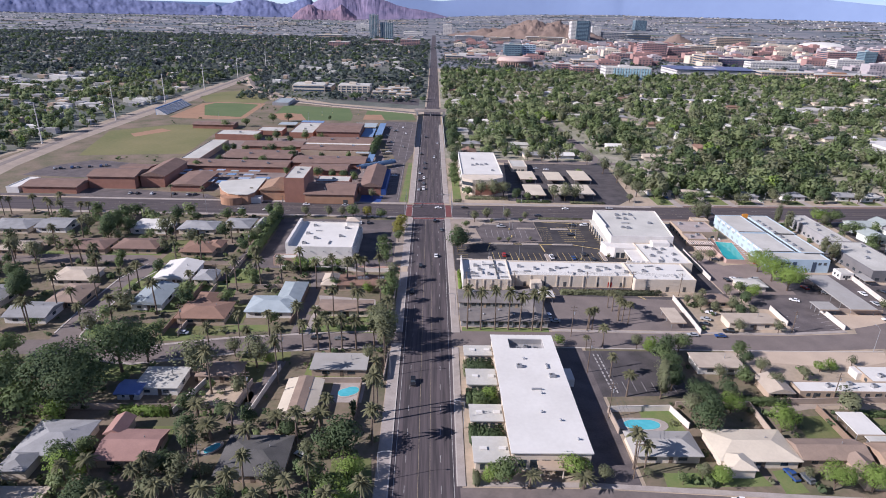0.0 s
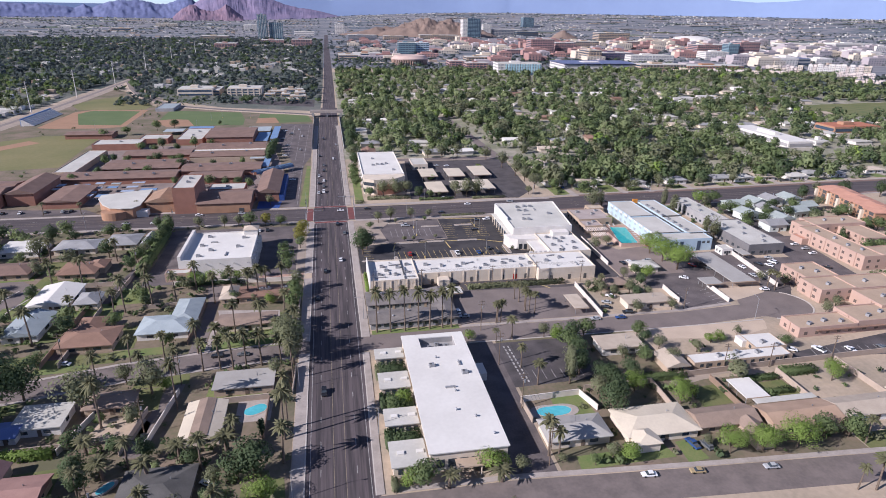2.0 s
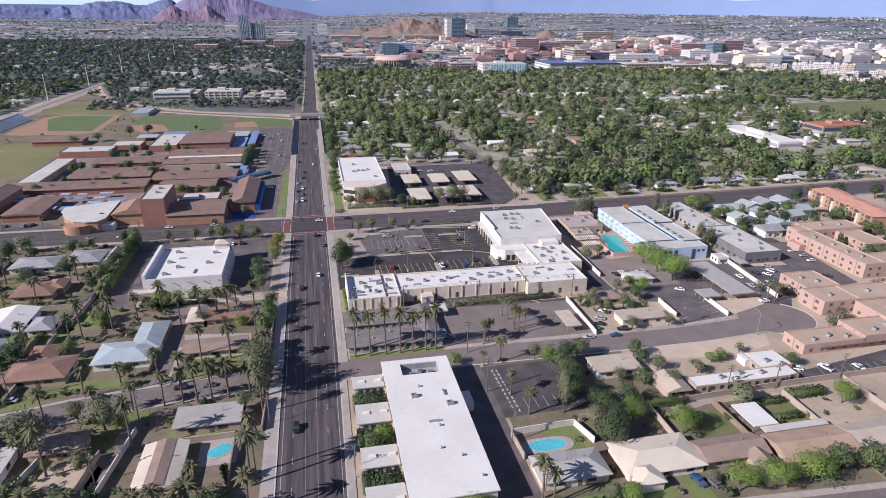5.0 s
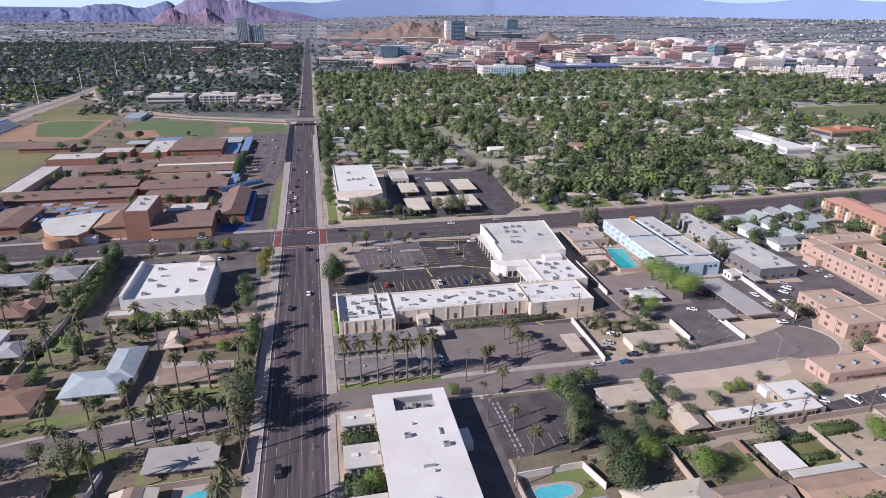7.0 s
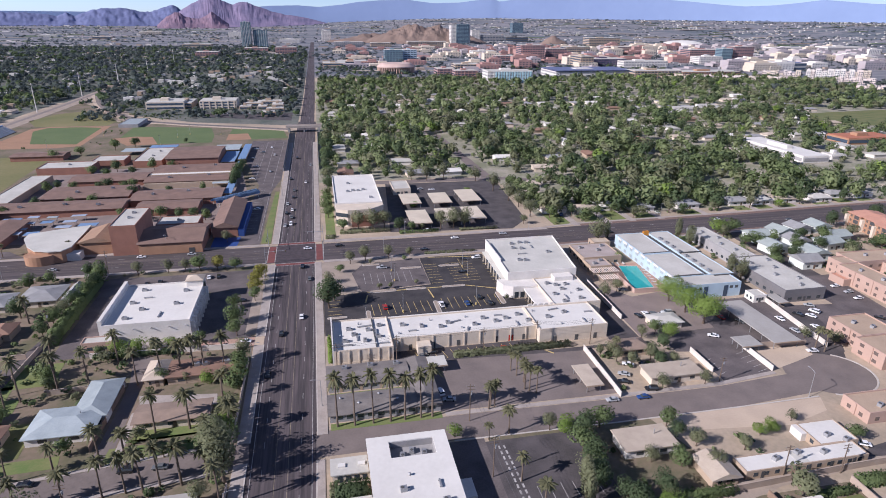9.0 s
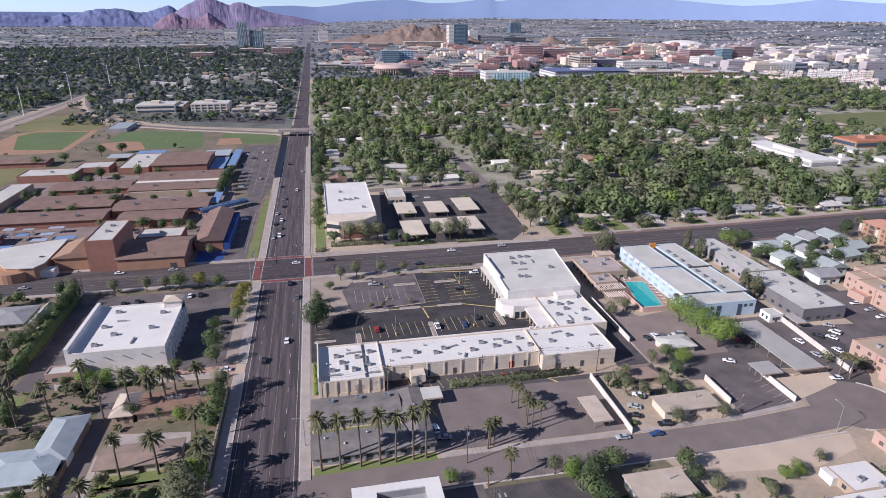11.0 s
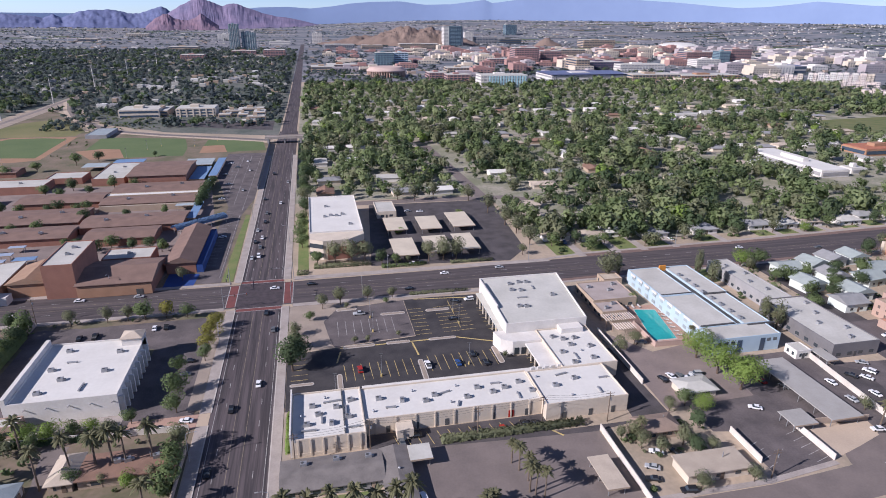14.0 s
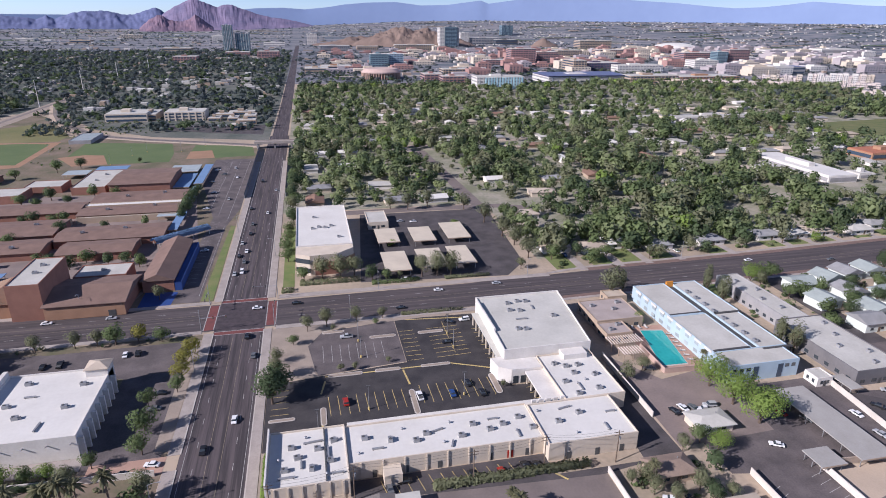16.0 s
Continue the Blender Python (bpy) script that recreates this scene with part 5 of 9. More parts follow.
part("drum", bm, M["orange_brick"], ob, "low rounded brick drum")
piece("entrance", M["white_wall"], ob, 4, 14, -13, -8, 0, 3.4, label="low white entrance block")
for a in ((-166, -97, 406, 425), (-147, -100, 431, 457), (-96, -46, 420, 441), (-88, -56, 400, 417), (-98, -47, 462, 478), (-98, -47, 486, 510), (-155, -137, 358, 390), (-145, -100, 470, 490)):
    school_block(*a, 3.9, "long low classroom wing with rust-brown roof", "brick", "rust_roof", ("x" if a[1] - a[0] > 18 else "y", 1.1))
school_block(-96, -60, 516, 558, 7.2, "tall rust-brown school sports hall", "brick", "rust_roof", ("x", 1.5))
school_block(-120, -100, 522, 570, 4.6, "flat-roofed brick school block", "brick", "pale_roof")
school_block(-175, -162, 426, 492, 3.6, "pale flat-roofed school corridor", "tan_wall", "pale_roof")
school_block(-99, -47, 478.8, 484.6, 4.2, "narrow pale-roofed corridor between wings", "tan_wall", "white_roof")
for a in ((-166, -97.5, 425.4, 427.6), (-96, -46, 441.4, 443.8), (-147, -100, 457.6, 459.8), (-98, -47, 459.6, 461.8), (-88, -56, 417.4, 419.4), (-145, -100, 490.6, 492.6)):
    school_block(*a, 3.0, "narrow pale covered walk between classroom wings", "tan_wall", "pale_roof", None, "school_walkway")
for x, y, z in ((-150, 412, 5.0), (-128, 414, 5.0), (-110, 411, 5.0), (-130, 440, 5.0), (-112, 446, 5.0), (-85, 428, 5.0), (-66, 432, 5.0), (-84, 468, 5.0), (-60, 472, 5.0), (-80, 495, 5.0), (-60, 500, 5.0), (-110, 540, 4.6), (-108, 556, 4.6), (-160, 518, 4.6), (-60, 373, 5.4), (-77, 352, 14.2), (-77, 360, 14.2)):
    rooftop_unit(x, y, z, 0.2)
school_block(-178, -144, 508, 528, 4.6, "pale flat-roofed brick school block", "brick", "pale_roof")
school_block(-205, -177.4, 361.5, 381, 7.4, "tall brick school gymnasium with brown roof", "brick", "rust_roof", ("x", 2.0))
school_block(-176, -161.6, 366, 403, 7.0, "brick school hall with steep brown roof", "brick", "rust_roof", ("y", 2.6))
school_block(-237, -206, 349.5, 367, 4.0, "long low brick school block, brown roof", "brick", "rust_roof", ("x", 1.4))
school_block(-200, -182, 384, 404, 4.6, "low brick school annexe with brown roof", "brick", "rust_roof", ("x", 1.2))
school_block(-246, -239, 349, 371, 3.4, "narrow white-roofed school shed", "white_wall", "white_roof")
bm = bmesh.new()
ob = thing("covered_walk", -38, 422, "vaulted pale blue covered walkway", "canopy")
a, b = Vector((-11, -9, 0)), Vector((12, 10, 0))
t = (b - a).normalized()
s = Vector((-t.y, t.x, 0))
rows = []
for p in (a, b):
    rows.append([bm.verts.new(p + s * 3.2 * math.cos(radians(k * 18)) + Vector((0, 0, 2.6 + 2.2 * math.sin(radians(k * 18))))) for k in range(11)])
for k in range(10):
    bm.faces.new((rows[0][k], rows[1][k], rows[1][k + 1], rows[0][k + 1]))
bmesh.ops.solidify(bm, geom=bm.faces[:], thickness=0.15)
part("vault", bm, M["sky_blue"], ob)
for k in range(4):
    for sg in (-3.0, 3.0):
        p = a + (b - a) * (0.05 + 0.3 * k) + s * sg
        piece("post", M["white_wall"], ob, p.x, p.x + 0.25, p.y, p.y + 0.25, 0, 2.7)
for i, (x0, x1, y0, y1) in enumerate(((-59, -49, 518, 556), (-47.6, -42, 526, 584), (-70, -50, 562, 584), (-56, -46, 455, 461), (-46.6, -42, 486, 520), (-45.6, -41, 430, 462), (-140, -124, 566, 580), (-122, -101, 574, 590))):
    canopy(x0, x1, y0, y1, 3.2, M["blue_roof"] if i in (2, 3, 6) else M["sky_blue"], "blue metal shade canopy in a school court", "school canopies")
rc = random.Random(12)
for k in range(24):
    x, y = -160 + 10.6 * (k % 6) + rc.uniform(-1.5, 1.5), 372 + 8.6 * (k // 6) + rc.uniform(-1, 1)
    if k in (0, 6, 9, 17, 23):
        continue
    w, d = rc.uniform(2.6, 4.6), rc.uniform(1.6, 3.0)
    canopy(x - w, x + w, y - d, y + d, rc.uniform(2.7, 3.4), M[("shade_cloth", "blue_roof", "shade_cloth", "sky_blue")[k % 4]], "small faded blue shade canopy in a school court", "school canopies", 2)
school_block(-214, -178, 556, 572, 3.6, "low brown-roofed school sports block", "brick", "rust_roof", ("x", 1.0))
school_block(-178, -160, 700, 738, 3.0, "grey-roofed block beside the playing fields", "grey_wall", "blue_roof")
school_block(-150, -128, 530, 548, 4.0, "flat pale-roofed school block with brick walls", "brick", "pale_roof")
ob = thing("bleachers", -268, 656, "long pale metal stadium bleachers with blue back", "bleachers")
for k in range(6):
    piece("step", M["white_wall"], ob, 1.6 * k - 6, 1.6 * k - 4.2, -34, 34, 0 if k == 0 else 0.2, 5.6 - 0.95 * k)
piece("back_wall", M["sky_blue"], ob, -6.6, -6, -34, 34, 0, 6.6)


# ---- houses ----
def house(x0, x1, y0, y1, roof="hip_x", rm="grey_roof", wm="cream_wall", h=2.7, rise_h=1.5, label="", angle=0.0, wing=None, name="house"):
    ob = thing(name, (x0 + x1) / 2, (y0 + y1) / 2, label, "house", "houses")
    ob.rotation_euler = (0, 0, radians(angle))
    OCCUPIED.append((x0, x1, y0, y1))
    if wing:
        OCCUPIED.append(wing[:4])
    w, d = (x1 - x0) / 2, (y1 - y0) / 2
    kind, al = roof.split("_")
    piece("wall", M[wm], ob, -w + 0.5, w - 0.5, -d + 0.6, d - 0.5, 0, h)
    bm = bmesh.new()
    if kind == "flat":
        box(bm, -w, w, -d, d, h, h + 0.28)
    else:
        low_roof(bm, -w, w, -d, d, h + 0.1, rise_h, al, 0.15, min(w, d) * 0.9 if kind == "hip" else 0.0)
    part("roof", bm, M[rm], ob)
    if kind == "gable":
        bm = bmesh.new()
        if al == "x":
            for sx in (-w + 0.45, w - 0.45):
                v = [bm.verts.new(p) for p in ((sx, -d + 0.5, h), (sx, d - 0.5, h), (sx, 0, h + rise_h * 0.9))]
                bm.faces.new(v)
        else:
            for sy in (-d + 0.45, d - 0.45):
                v = [bm.verts.new(p) for p in ((-w + 0.5, sy, h), (w - 0.5, sy, h), (0, sy, h + rise_h * 0.9))]
                bm.faces.new(v)
        bmesh.ops.solidify(bm, geom=bm.faces[:], thickness=0.1)
        part("gable", bm, M[wm], ob)
    window_row(ob, "s", -w + 1, w - 1, -d + 0.6, 0.9, 1.9, max(2, int(w / 3)), fill=0.3)
    window_row(ob, "e", -d + 1, d - 1, w - 0.5, 0.9, 2.0, 1, fill=0.2)
    piece("door", M["timber"], ob, 0.4, 1.4, -d + 0.52, -d + 0.62, 0, 2.05)
    if wing:
        a0, a1, b0, b1, wal = wing
        cx, cy = (x0 + x1) / 2, (y0 + y1) / 2
        wg = piece("wing", M[wm], ob, a0 - cx + 0.3, a1 - cx - 0.3, b0 - cy + 0.3, b1 - cy - 0.3, 0, h - 0.05)
        bm = bmesh.new()
        low_roof(bm, a0 - cx, a1 - cx, b0 - cy, b1 - cy, h + 0.14, rise_h * 0.9, wal, 0.15, min(a1 - a0, b1 - b0) * 0.4 if kind == "hip" else 0.0)
        part("wing_roof", bm, M[rm], wg)
    bm = bmesh.new()
    tube(bm, (w * 0.4, d * 0.2, h), (w * 0.4, d * 0.2, h + rise_h + 0.35), 0.12, 0.12, 6)
    part("flue", bm, M["metal"], ob)
    return ob


house(-84.4, -71.6, 153, 164, "flat_x", "pale_roof", "white_wall", label="flat white-roofed house with a blue lean-to")
house(-88.6, -81.4, 150.6, 157.6, "gable_x", "deep_blue_roof", "white_wall", 2.4, 0.8, label="deep blue metal-roofed lean-to beside a white house")
ob = house(-41, -30.6, 142.4, 158.4, "gable_y", "canopy_roof", "cream_wall", 2.7, 1.3, label="cream gabled house with a dark band along the ridge")
bm = bmesh.new()
low_roof(bm, -2.1, 2.1, -8, 8, 2.8 + 1.3 * 0.6 + 0.06, 1.3 * 0.4, "y", 0.15)
part("ridge_band", bm, M["taupe_roof"], ob, "taupe shingle band along the ridge")
house(-80.6, -66.6, 123.4, 135, "gable_x", "red_shingle", "tan_wall", label="dusty red shingle house with a rear wing", wing=(-82.6, -77.6, 133, 140.4, "y"))
house(-101, -86, 125, 138.5, "hip_x", "grey_roof", "cream_wall", label="grey hip-roofed house with a front wing", wing=(-101, -94, 119.5, 126, "y"))
house(-50.2, -34, 118.6, 133, "hip_x", "dark_roof", "tan_wall", label="dark grey hip-roofed house by a small pool")
house(-36, -18.6, 163.5, 173, "flat_x", "carport_roof", "tan_wall", label="low house with a grey-tan flat roof")
house(-69, -56, 159.5, 167.5, "hip_x", "taupe_roof", "tan_wall", label="grey-brown shingle house under tall trees")
house(-100, -85, 106, 114.6, "flat_x", "tan_roof", "tan_wall", label="tan flat-roofed house in a dusty yard")
house(-66.4, -49.2, 200.4, 213.6, "hip_x", "blue_roof", "white_wall", 2.7, 1.5, label="blue-grey hip-roofed L-shaped house", wing=(-57.2, -48, 208, 226.4, "y"))
house(-40.4, -20.6, 202.2, 211, "gable_x", "taupe_roof", "cream_wall", 2.7, 0.7, label="long low tan shingle house with terrace")
house(-36.4, -13.6, 223.8, 233.8, "flat_x", "brown_roof", "tan_wall", label="long brown low-roofed flats")
house(-42.8, -36.6, 223.6, 235, "hip_y", "tan_roof", "tan_wall", 2.8, 1.5, label="pale hip-roofed end of the brown flats")
for x in (-28, -25.6, -19):
    rooftop_unit(x, 229.4, 3.0, 0.2)
house(-89, -71.5, 195, 208, "hip_x", "brown_roof", "tan_wall", label="brown tile hip-roofed house", wing=(-87, -78, 205, 216, "y"))
house(-109.5, -97.5, 205, 222.5, "gable_y", "blue_roof", "white_wall", label="pale blue-grey gabled house")
house(-110.5, -96, 227.5, 246, "gable_y", "white_roof", "white_wall", label="white-roofed gabled house beside an alley")
house(-94.5, -86, 227, 237.5, "hip_y", "grey_roof", "cream_wall", label="small grey hip-roofed house")
house(-140, -128, 206, 222, "hip_y", "taupe_roof", "tan_wall", label="grey-brown hip-roofed house beside the side street")
house(-148, -133, 194, 206, "gable_x", "grey_roof", "white_wall", label="grey metal-roofed house with white walls")
house(-163, -144, 257.5, 271, "hip_x", "rust_roof", "tan_wall", label="brown hip-roofed house behind palms")
house(-142, -122, 259, 272, "hip_x", "rust_roof", "tan_wall", label="dark brown hip-roofed house")
house(-146, -128, 284.5, 299.5, "flat_x", "white_roof", "white_wall", label="bright white flat-roofed house")
house(-123, -105, 285, 298, "hip_x", "grey_roof", "cream_wall", label="grey hip-roofed house near the cross road")
house(-103, -88.5, 288, 303, "hip_x", "grey_roof", "cream_wall", label="grey hip-roofed house by a hedge")
house(-87, -82.4, 288, 302, "gable_y", "grey_roof", "white_wall", label="narrow grey gabled house by the alley")
house(-111, -96, 256, 270, "hip_x", "brown_roof", "tan_wall", label="dark brown house with white awnings", wing=(-101, -94, 262, 271, "y"))
house(-214, -193, 282, 297, "hip_x", "grey_roof", "cream_wall", label="grey hip-roofed house near the cross road")
house(-191, -176, 284, 299, "gable_x", "grey_roof", "white_wall", label="grey gabled house near the cross road")
house(-191, -176, 255, 266.5, "hip_x", "tan_roof", "tan_wall", label="tan hip-roofed house among palms")
house(-180, -165, 186, 198, "hip_x", "tan_roof", "tan_wall", label="tan hip-roofed house on the curved street")
house(-172, -156, 205, 220, "hip_x", "grey_roof", "cream_wall", label="grey hip-roofed house in the shade")
house(-150, -134, 225, 238, "hip_x", "tan_roof", "cream_wall", label="tan hip-roofed house among palms")
house(-150, -132, 140, 158, "hip_x", "brown_roof", "tan_wall", label="brown hip-roofed house under big trees")
house(-135, -118, 120, 134, "hip_x", "grey_roof", "tan_wall", label="grey hip-roofed house under big trees")
house(73.2, 94, 124.8, 137, "hip_x", "canopy_roof", "cream_wall", 2.7, 1.5, label="cream shingle hip-roofed house", wing=(74, 81, 121.5, 128, "y"))
house(94.4, 112.4, 125.4, 133.4, "gable_x", "taupe_roof", "tan_wall", label="taupe shingle gabled house with a front wing", wing=(105.6, 111.4, 117.6, 127, "y"))
house(114.4, 136, 121.4, 132, "gable_x", "buff_roof", "tan_wall", label="orange-brown shingle house beside a tall side wall")
canopy(114.8, 122.4, 135.2, 145, 2.9, M["white_roof"], "bright white flat patio roof")
canopy(116.6, 136, 132.8, 135.2, 2.6, M["pale_roof"], "narrow pale patio roof behind a house")
house(136.4, 158, 123, 131.8, "gable_x", "tan_roof", "white_wall", label="tan gabled house beside a sandy yard")
house(52, 69.6, 126.4, 136, "hip_x", "carport_roof", "cream_wall", label="grey hip-roofed house beside a pool")
house(85, 100.2, 167, 176, "flat_x", "tan_roof", "white_wall", label="grey-tan flat-roofed house at the corner")
def white_flats():
    """L-shaped: a long bar by the alley and a wing towards the street."""
    ob = thing("white_flats", 128, 162, "low L-shaped flats with white flat roofs", "apartments")
    for x0, x1, y0, y1 in ((-17.2, 18, -6.8, -1.4), (8.6, 20.2, -1.4, 7.6)):
        OCCUPIED.append((128 + x0, 128 + x1, 162 + y0, 162 + y1))
        block(ob, x0, x1, y0, y1, 2.4, M["tan_wall"], M["white_roof"], 0.15)
    piece("rounded_porch", M["white_wall"], ob, 7.0, 8.6, 3.4, 7.4, 0, 2.4, label="white porch at the wing's end")
    window_row(ob, "s", -16, 17, -6.8, 0.8, 1.9, 11, fill=0.4)
    for k in range(5):
        piece("door", M["dark_wall"], ob, -13 + 6.6 * k, -12.1 + 6.6 * k, -6.88, -6.78, 0, 2.05)
    window_row(ob, "w", 0, 6, 8.6, 0.8, 1.9, 2, fill=0.4)
    piece("roof_patch", M["pale_roof"], ob, -2, 1, -6.4, -2, 2.4, 2.46, label="greyer patched roof part")


white_flats()
for x, y in ((121, 158), (128, 159), (135, 158), (141, 163.6), (144.6, 161)):
    rooftop_unit(x, y, 2.4, 0.3)
house(100.6, 108.6, 153.8, 163, "gable_y", "tan_roof", "tan_wall", label="small tan gabled house by the alley")
house(108.6, 126.6, 196.4, 204.4, "flat_x", "tan_roof", "cream_wall", label="low house with a dull beige flat roof")
house(106, 118, 213.5, 221, "hip_x", "taupe_roof", "tan_wall", label="small grey-tan house behind the shops")
house(128, 139.6, 228.4, 236.4, "hip_x", "pale_roof", "cream_wall", 2.6, 1.0, label="small cream house with a pale hipped roof")
house(160, 182, 124, 134, "gable_x", "tan_roof", "cream_wall", label="tan gabled house with shingle roof")
for x, y, a in ((230, 308, 0), (246, 311, 10), (259, 314, 5), (272, 315, 0), (227, 292, 5), (240, 281, 0), (229, 273, 0), (258, 292, 8), (244, 297, 0), (270, 300, 5)):
    house(x - 5.5, x + 5.5, y - 5, y + 5, "gable_y" if (x + y) % 2 else "gable_x", ("mint_roof", "grey_roof", "mint_roof")[int(x) % 3], "mint_wall", 3.7, 1.9, label="small white house with a grey gable roof", angle=a)
for x, y, rm in ((178, 372, "white_roof"), (163, 368, "tan_roof"), (196, 366, "grey_roof"), (226, 367, "grey_roof"), (261, 368, "grey_roof"), (276, 367, "pale_roof"), (293, 368, "tan_roof"), (317, 366, "pale_roof"), (351, 370, "grey_roof"), (388, 376, "tan_roof"),
                 (148, 426, "tan_roof"), (142, 404, "tan_roof"), (144, 372, "tan_roof"), (335, 372, "grey_roof")):
    house(x - 7.5, x + 7.5, y - 5.5, y + 5.5, "hip_x", rm, "white_wall", label="ranch house facing the cross road")
    if y < 390:
        kerb_y = 345 + (x - 150) * 0.055
        patch("house_drive", "pale concrete drive to a ranch house", M["concrete"], [(x + 2.4, kerb_y), (x + 6.2, kerb_y), (x + 6.2, y - 4.8), (x + 2.4, y - 4.8)], 0.06, "drive")
        patch("lawn", "patchy green front lawn", M["lawn"], [(x - 8, kerb_y + 3), (x + 2, kerb_y + 3), (x + 2, y - 5.6), (x - 8, y - 5.6)], 0.045, "lawn")


def pool(name, label, pts, water, deck=None):
    ob = thing(name, *np.mean(pts, axis=0), label, "swimming pool")
    OCCUPIED.append((min(p[0] for p in pts), max(p[0] for p in pts), min(p[1] for p in pts), max(p[1] for p in pts)))
    c = np.mean(pts, axis=0)
    loc = [(p[0] - c[0], p[1] - c[1]) for p in pts]
    if deck:
        bm = bmesh.new()
        prism(bm, [(p[0] * deck, p[1] * deck) for p in loc], -0.2, 0.11)
        part("deck", bm, M["concrete"], ob)
    bm = bmesh.new()
    prism(bm, [(p[0] * 1.06, p[1] * 1.06) for p in loc], -0.2, 0.15)
    part("coping", bm, M["kerb"], ob)
    bm = bmesh.new()
    prism(bm, loc, -0.2, 0.17)
    part("water", bm, M[water], ob)


def sun_lounger(x, y, angle):
    def build():
        ob = thing("sun_lounger", 0, 0, "white sun lounger beside the hotel pool", "lounger", "sun loungers")
        piece("frame", M["metal"], ob, -0.33, 0.33, -0.95, 0.95, 0.22, 0.3)
        piece("mattress", M["white_wall"], ob, -0.3, 0.3, -0.9, 0.3, 0.3, 0.4)
        bm = bmesh.new()
        prism(bm, [(-0.3, 0.3), (0.3, 0.3), (0.3, 0.9), (-0.3, 0.9)], 0.35, 0.45)
        bmesh.ops.rotate(bm, verts=bm.verts[:], cent=(0, 0.3, 0.4), matrix=Matrix.Rotation(radians(40), 3, "X"))
        part("backrest", bm, M["white_wall"], ob)
        for sx in (-0.3, 0.24):
            for sy in (-0.85, 0.8):
                piece("leg", M["metal"], ob, sx, sx + 0.06, sy, sy + 0.06, 0, 0.22)
        return ob
    return stamp("lounger", build, turned(x, y, 0.1, radians(angle), 1.1))


def kidney(cx, cy, a, b, angle=0.0, n=26):
    out = []
    for k in range(n):
        t = k * math.tau / n
        r = 1 + 0.22 * math.cos(2 * t) - 0.12 * math.sin(t)
        x, y = a * r * math.cos(t) * 0.85, b * r * math.sin(t)
        c, s2 = math.cos(angle), math.sin(angle)
        out.append((cx + c * x - s2 * y, cy + s2 * x + c * y))
    return out


pool("swimming_pool", "bright blue kidney-shaped garden pool", kidney(59.4, 142.4, 4.9, 2.7), "pool_water", 1.45)
pool("swimming_pool", "turquoise kidney-shaped garden pool", kidney(-23.4, 156.4, 3.1, 2.5, 0.5), "pool_water", 1.25)
pool("swimming_pool", "small blue garden pool in the shade", kidney(-54.8, 131.2, 2.2, 1.4, 0.9), "pool_water", 1.4)
pool("hotel_pool", "large teal hotel pool", [(138.4, 263.6), (147.4, 263.3), (151.6, 285.4), (143.6, 287)], "teal_water")
for k in range(7):
    sun_lounger(149.6 + 0.42 * k, 265 + 2.9 * k, 80)
for k in range(4):
    sun_lounger(139 + 2.6 * k, 289, 5)


# ---- walls and fences ----
def garden_wall(x0, y0, x1, y1, h=1.8, material="block_wall", label="grey-tan block garden wall"):
    ob = thing("garden_wall", (x0 + x1) / 2, (y0 + y1) / 2, label, "wall", "garden walls")
    dx, dy = (x1 - x0) / 2, (y1 - y0) / 2
    n = Vector((-dy, dx)).normalized() * 0.1
    bm = bmesh.new()
    prism(bm, [(-dx - n.x, -dy - n.y), (dx - n.x, dy - n.y), (dx + n.x, dy + n.y), (-dx + n.x, -dy + n.y)], 0, h)
    part("blockwork", bm, M[material], ob)
    bm = bmesh.new()
    n *= 1.5
    prism(bm, [(-dx - n.x, -dy - n.y), (dx - n.x, dy - n.y), (dx + n.x, dy + n.y), (-dx + n.x, -dy + n.y)], h, h + 0.08)
    part("capping", bm, M[material], ob)


WALLS = [(97, 193, 97.4, 221, "white_block"), (121.3, 273, 120.4, 239, "white_block"), (51.3, 147.6, 51.7, 138, "block_wall"), (51.4, 147.8, 69.4, 148.6, "white_block"), (69.4, 148.4, 71.8, 140.5, "white_block"), (112.6, 149.5, 113.2, 122, "fence_wood"),
         (136, 150, 135.6, 120, "block_wall"), (101, 152, 136, 153.6, "block_wall"), (136, 153.6, 200, 155, "block_wall"), (151.9, 211.9, 151.9, 197.2, "white_block"), (152.2, 211.8, 174.8, 209.8, "block_wall"),
         (184.6, 244, 182.8, 226, "white_block"), (182.8, 226, 181, 207, "white_block"), (132.4, 213, 132.2, 200, "white_block"), (136.6, 259.4, 150.8, 258.8, "pink_block"), (136.6, 259.4, 136.8, 275.6, "pink_block"), (93.2, 150.6, 71.6, 150.2, "block_wall"), (93.4, 150.6, 93.2, 138, "block_wall"), (160, 153, 160.4, 122, "block_wall")]
for x0, y0, x1, y1, m in WALLS:
    garden_wall(x0, y0, x1, y1, 1.9, m, {"white_block": "pale painted block wall", "block_wall": "grey-tan block garden wall", "fence_wood": "brown wooden garden fence", "pink_block": "pinkish block wall round the pool"}[m])
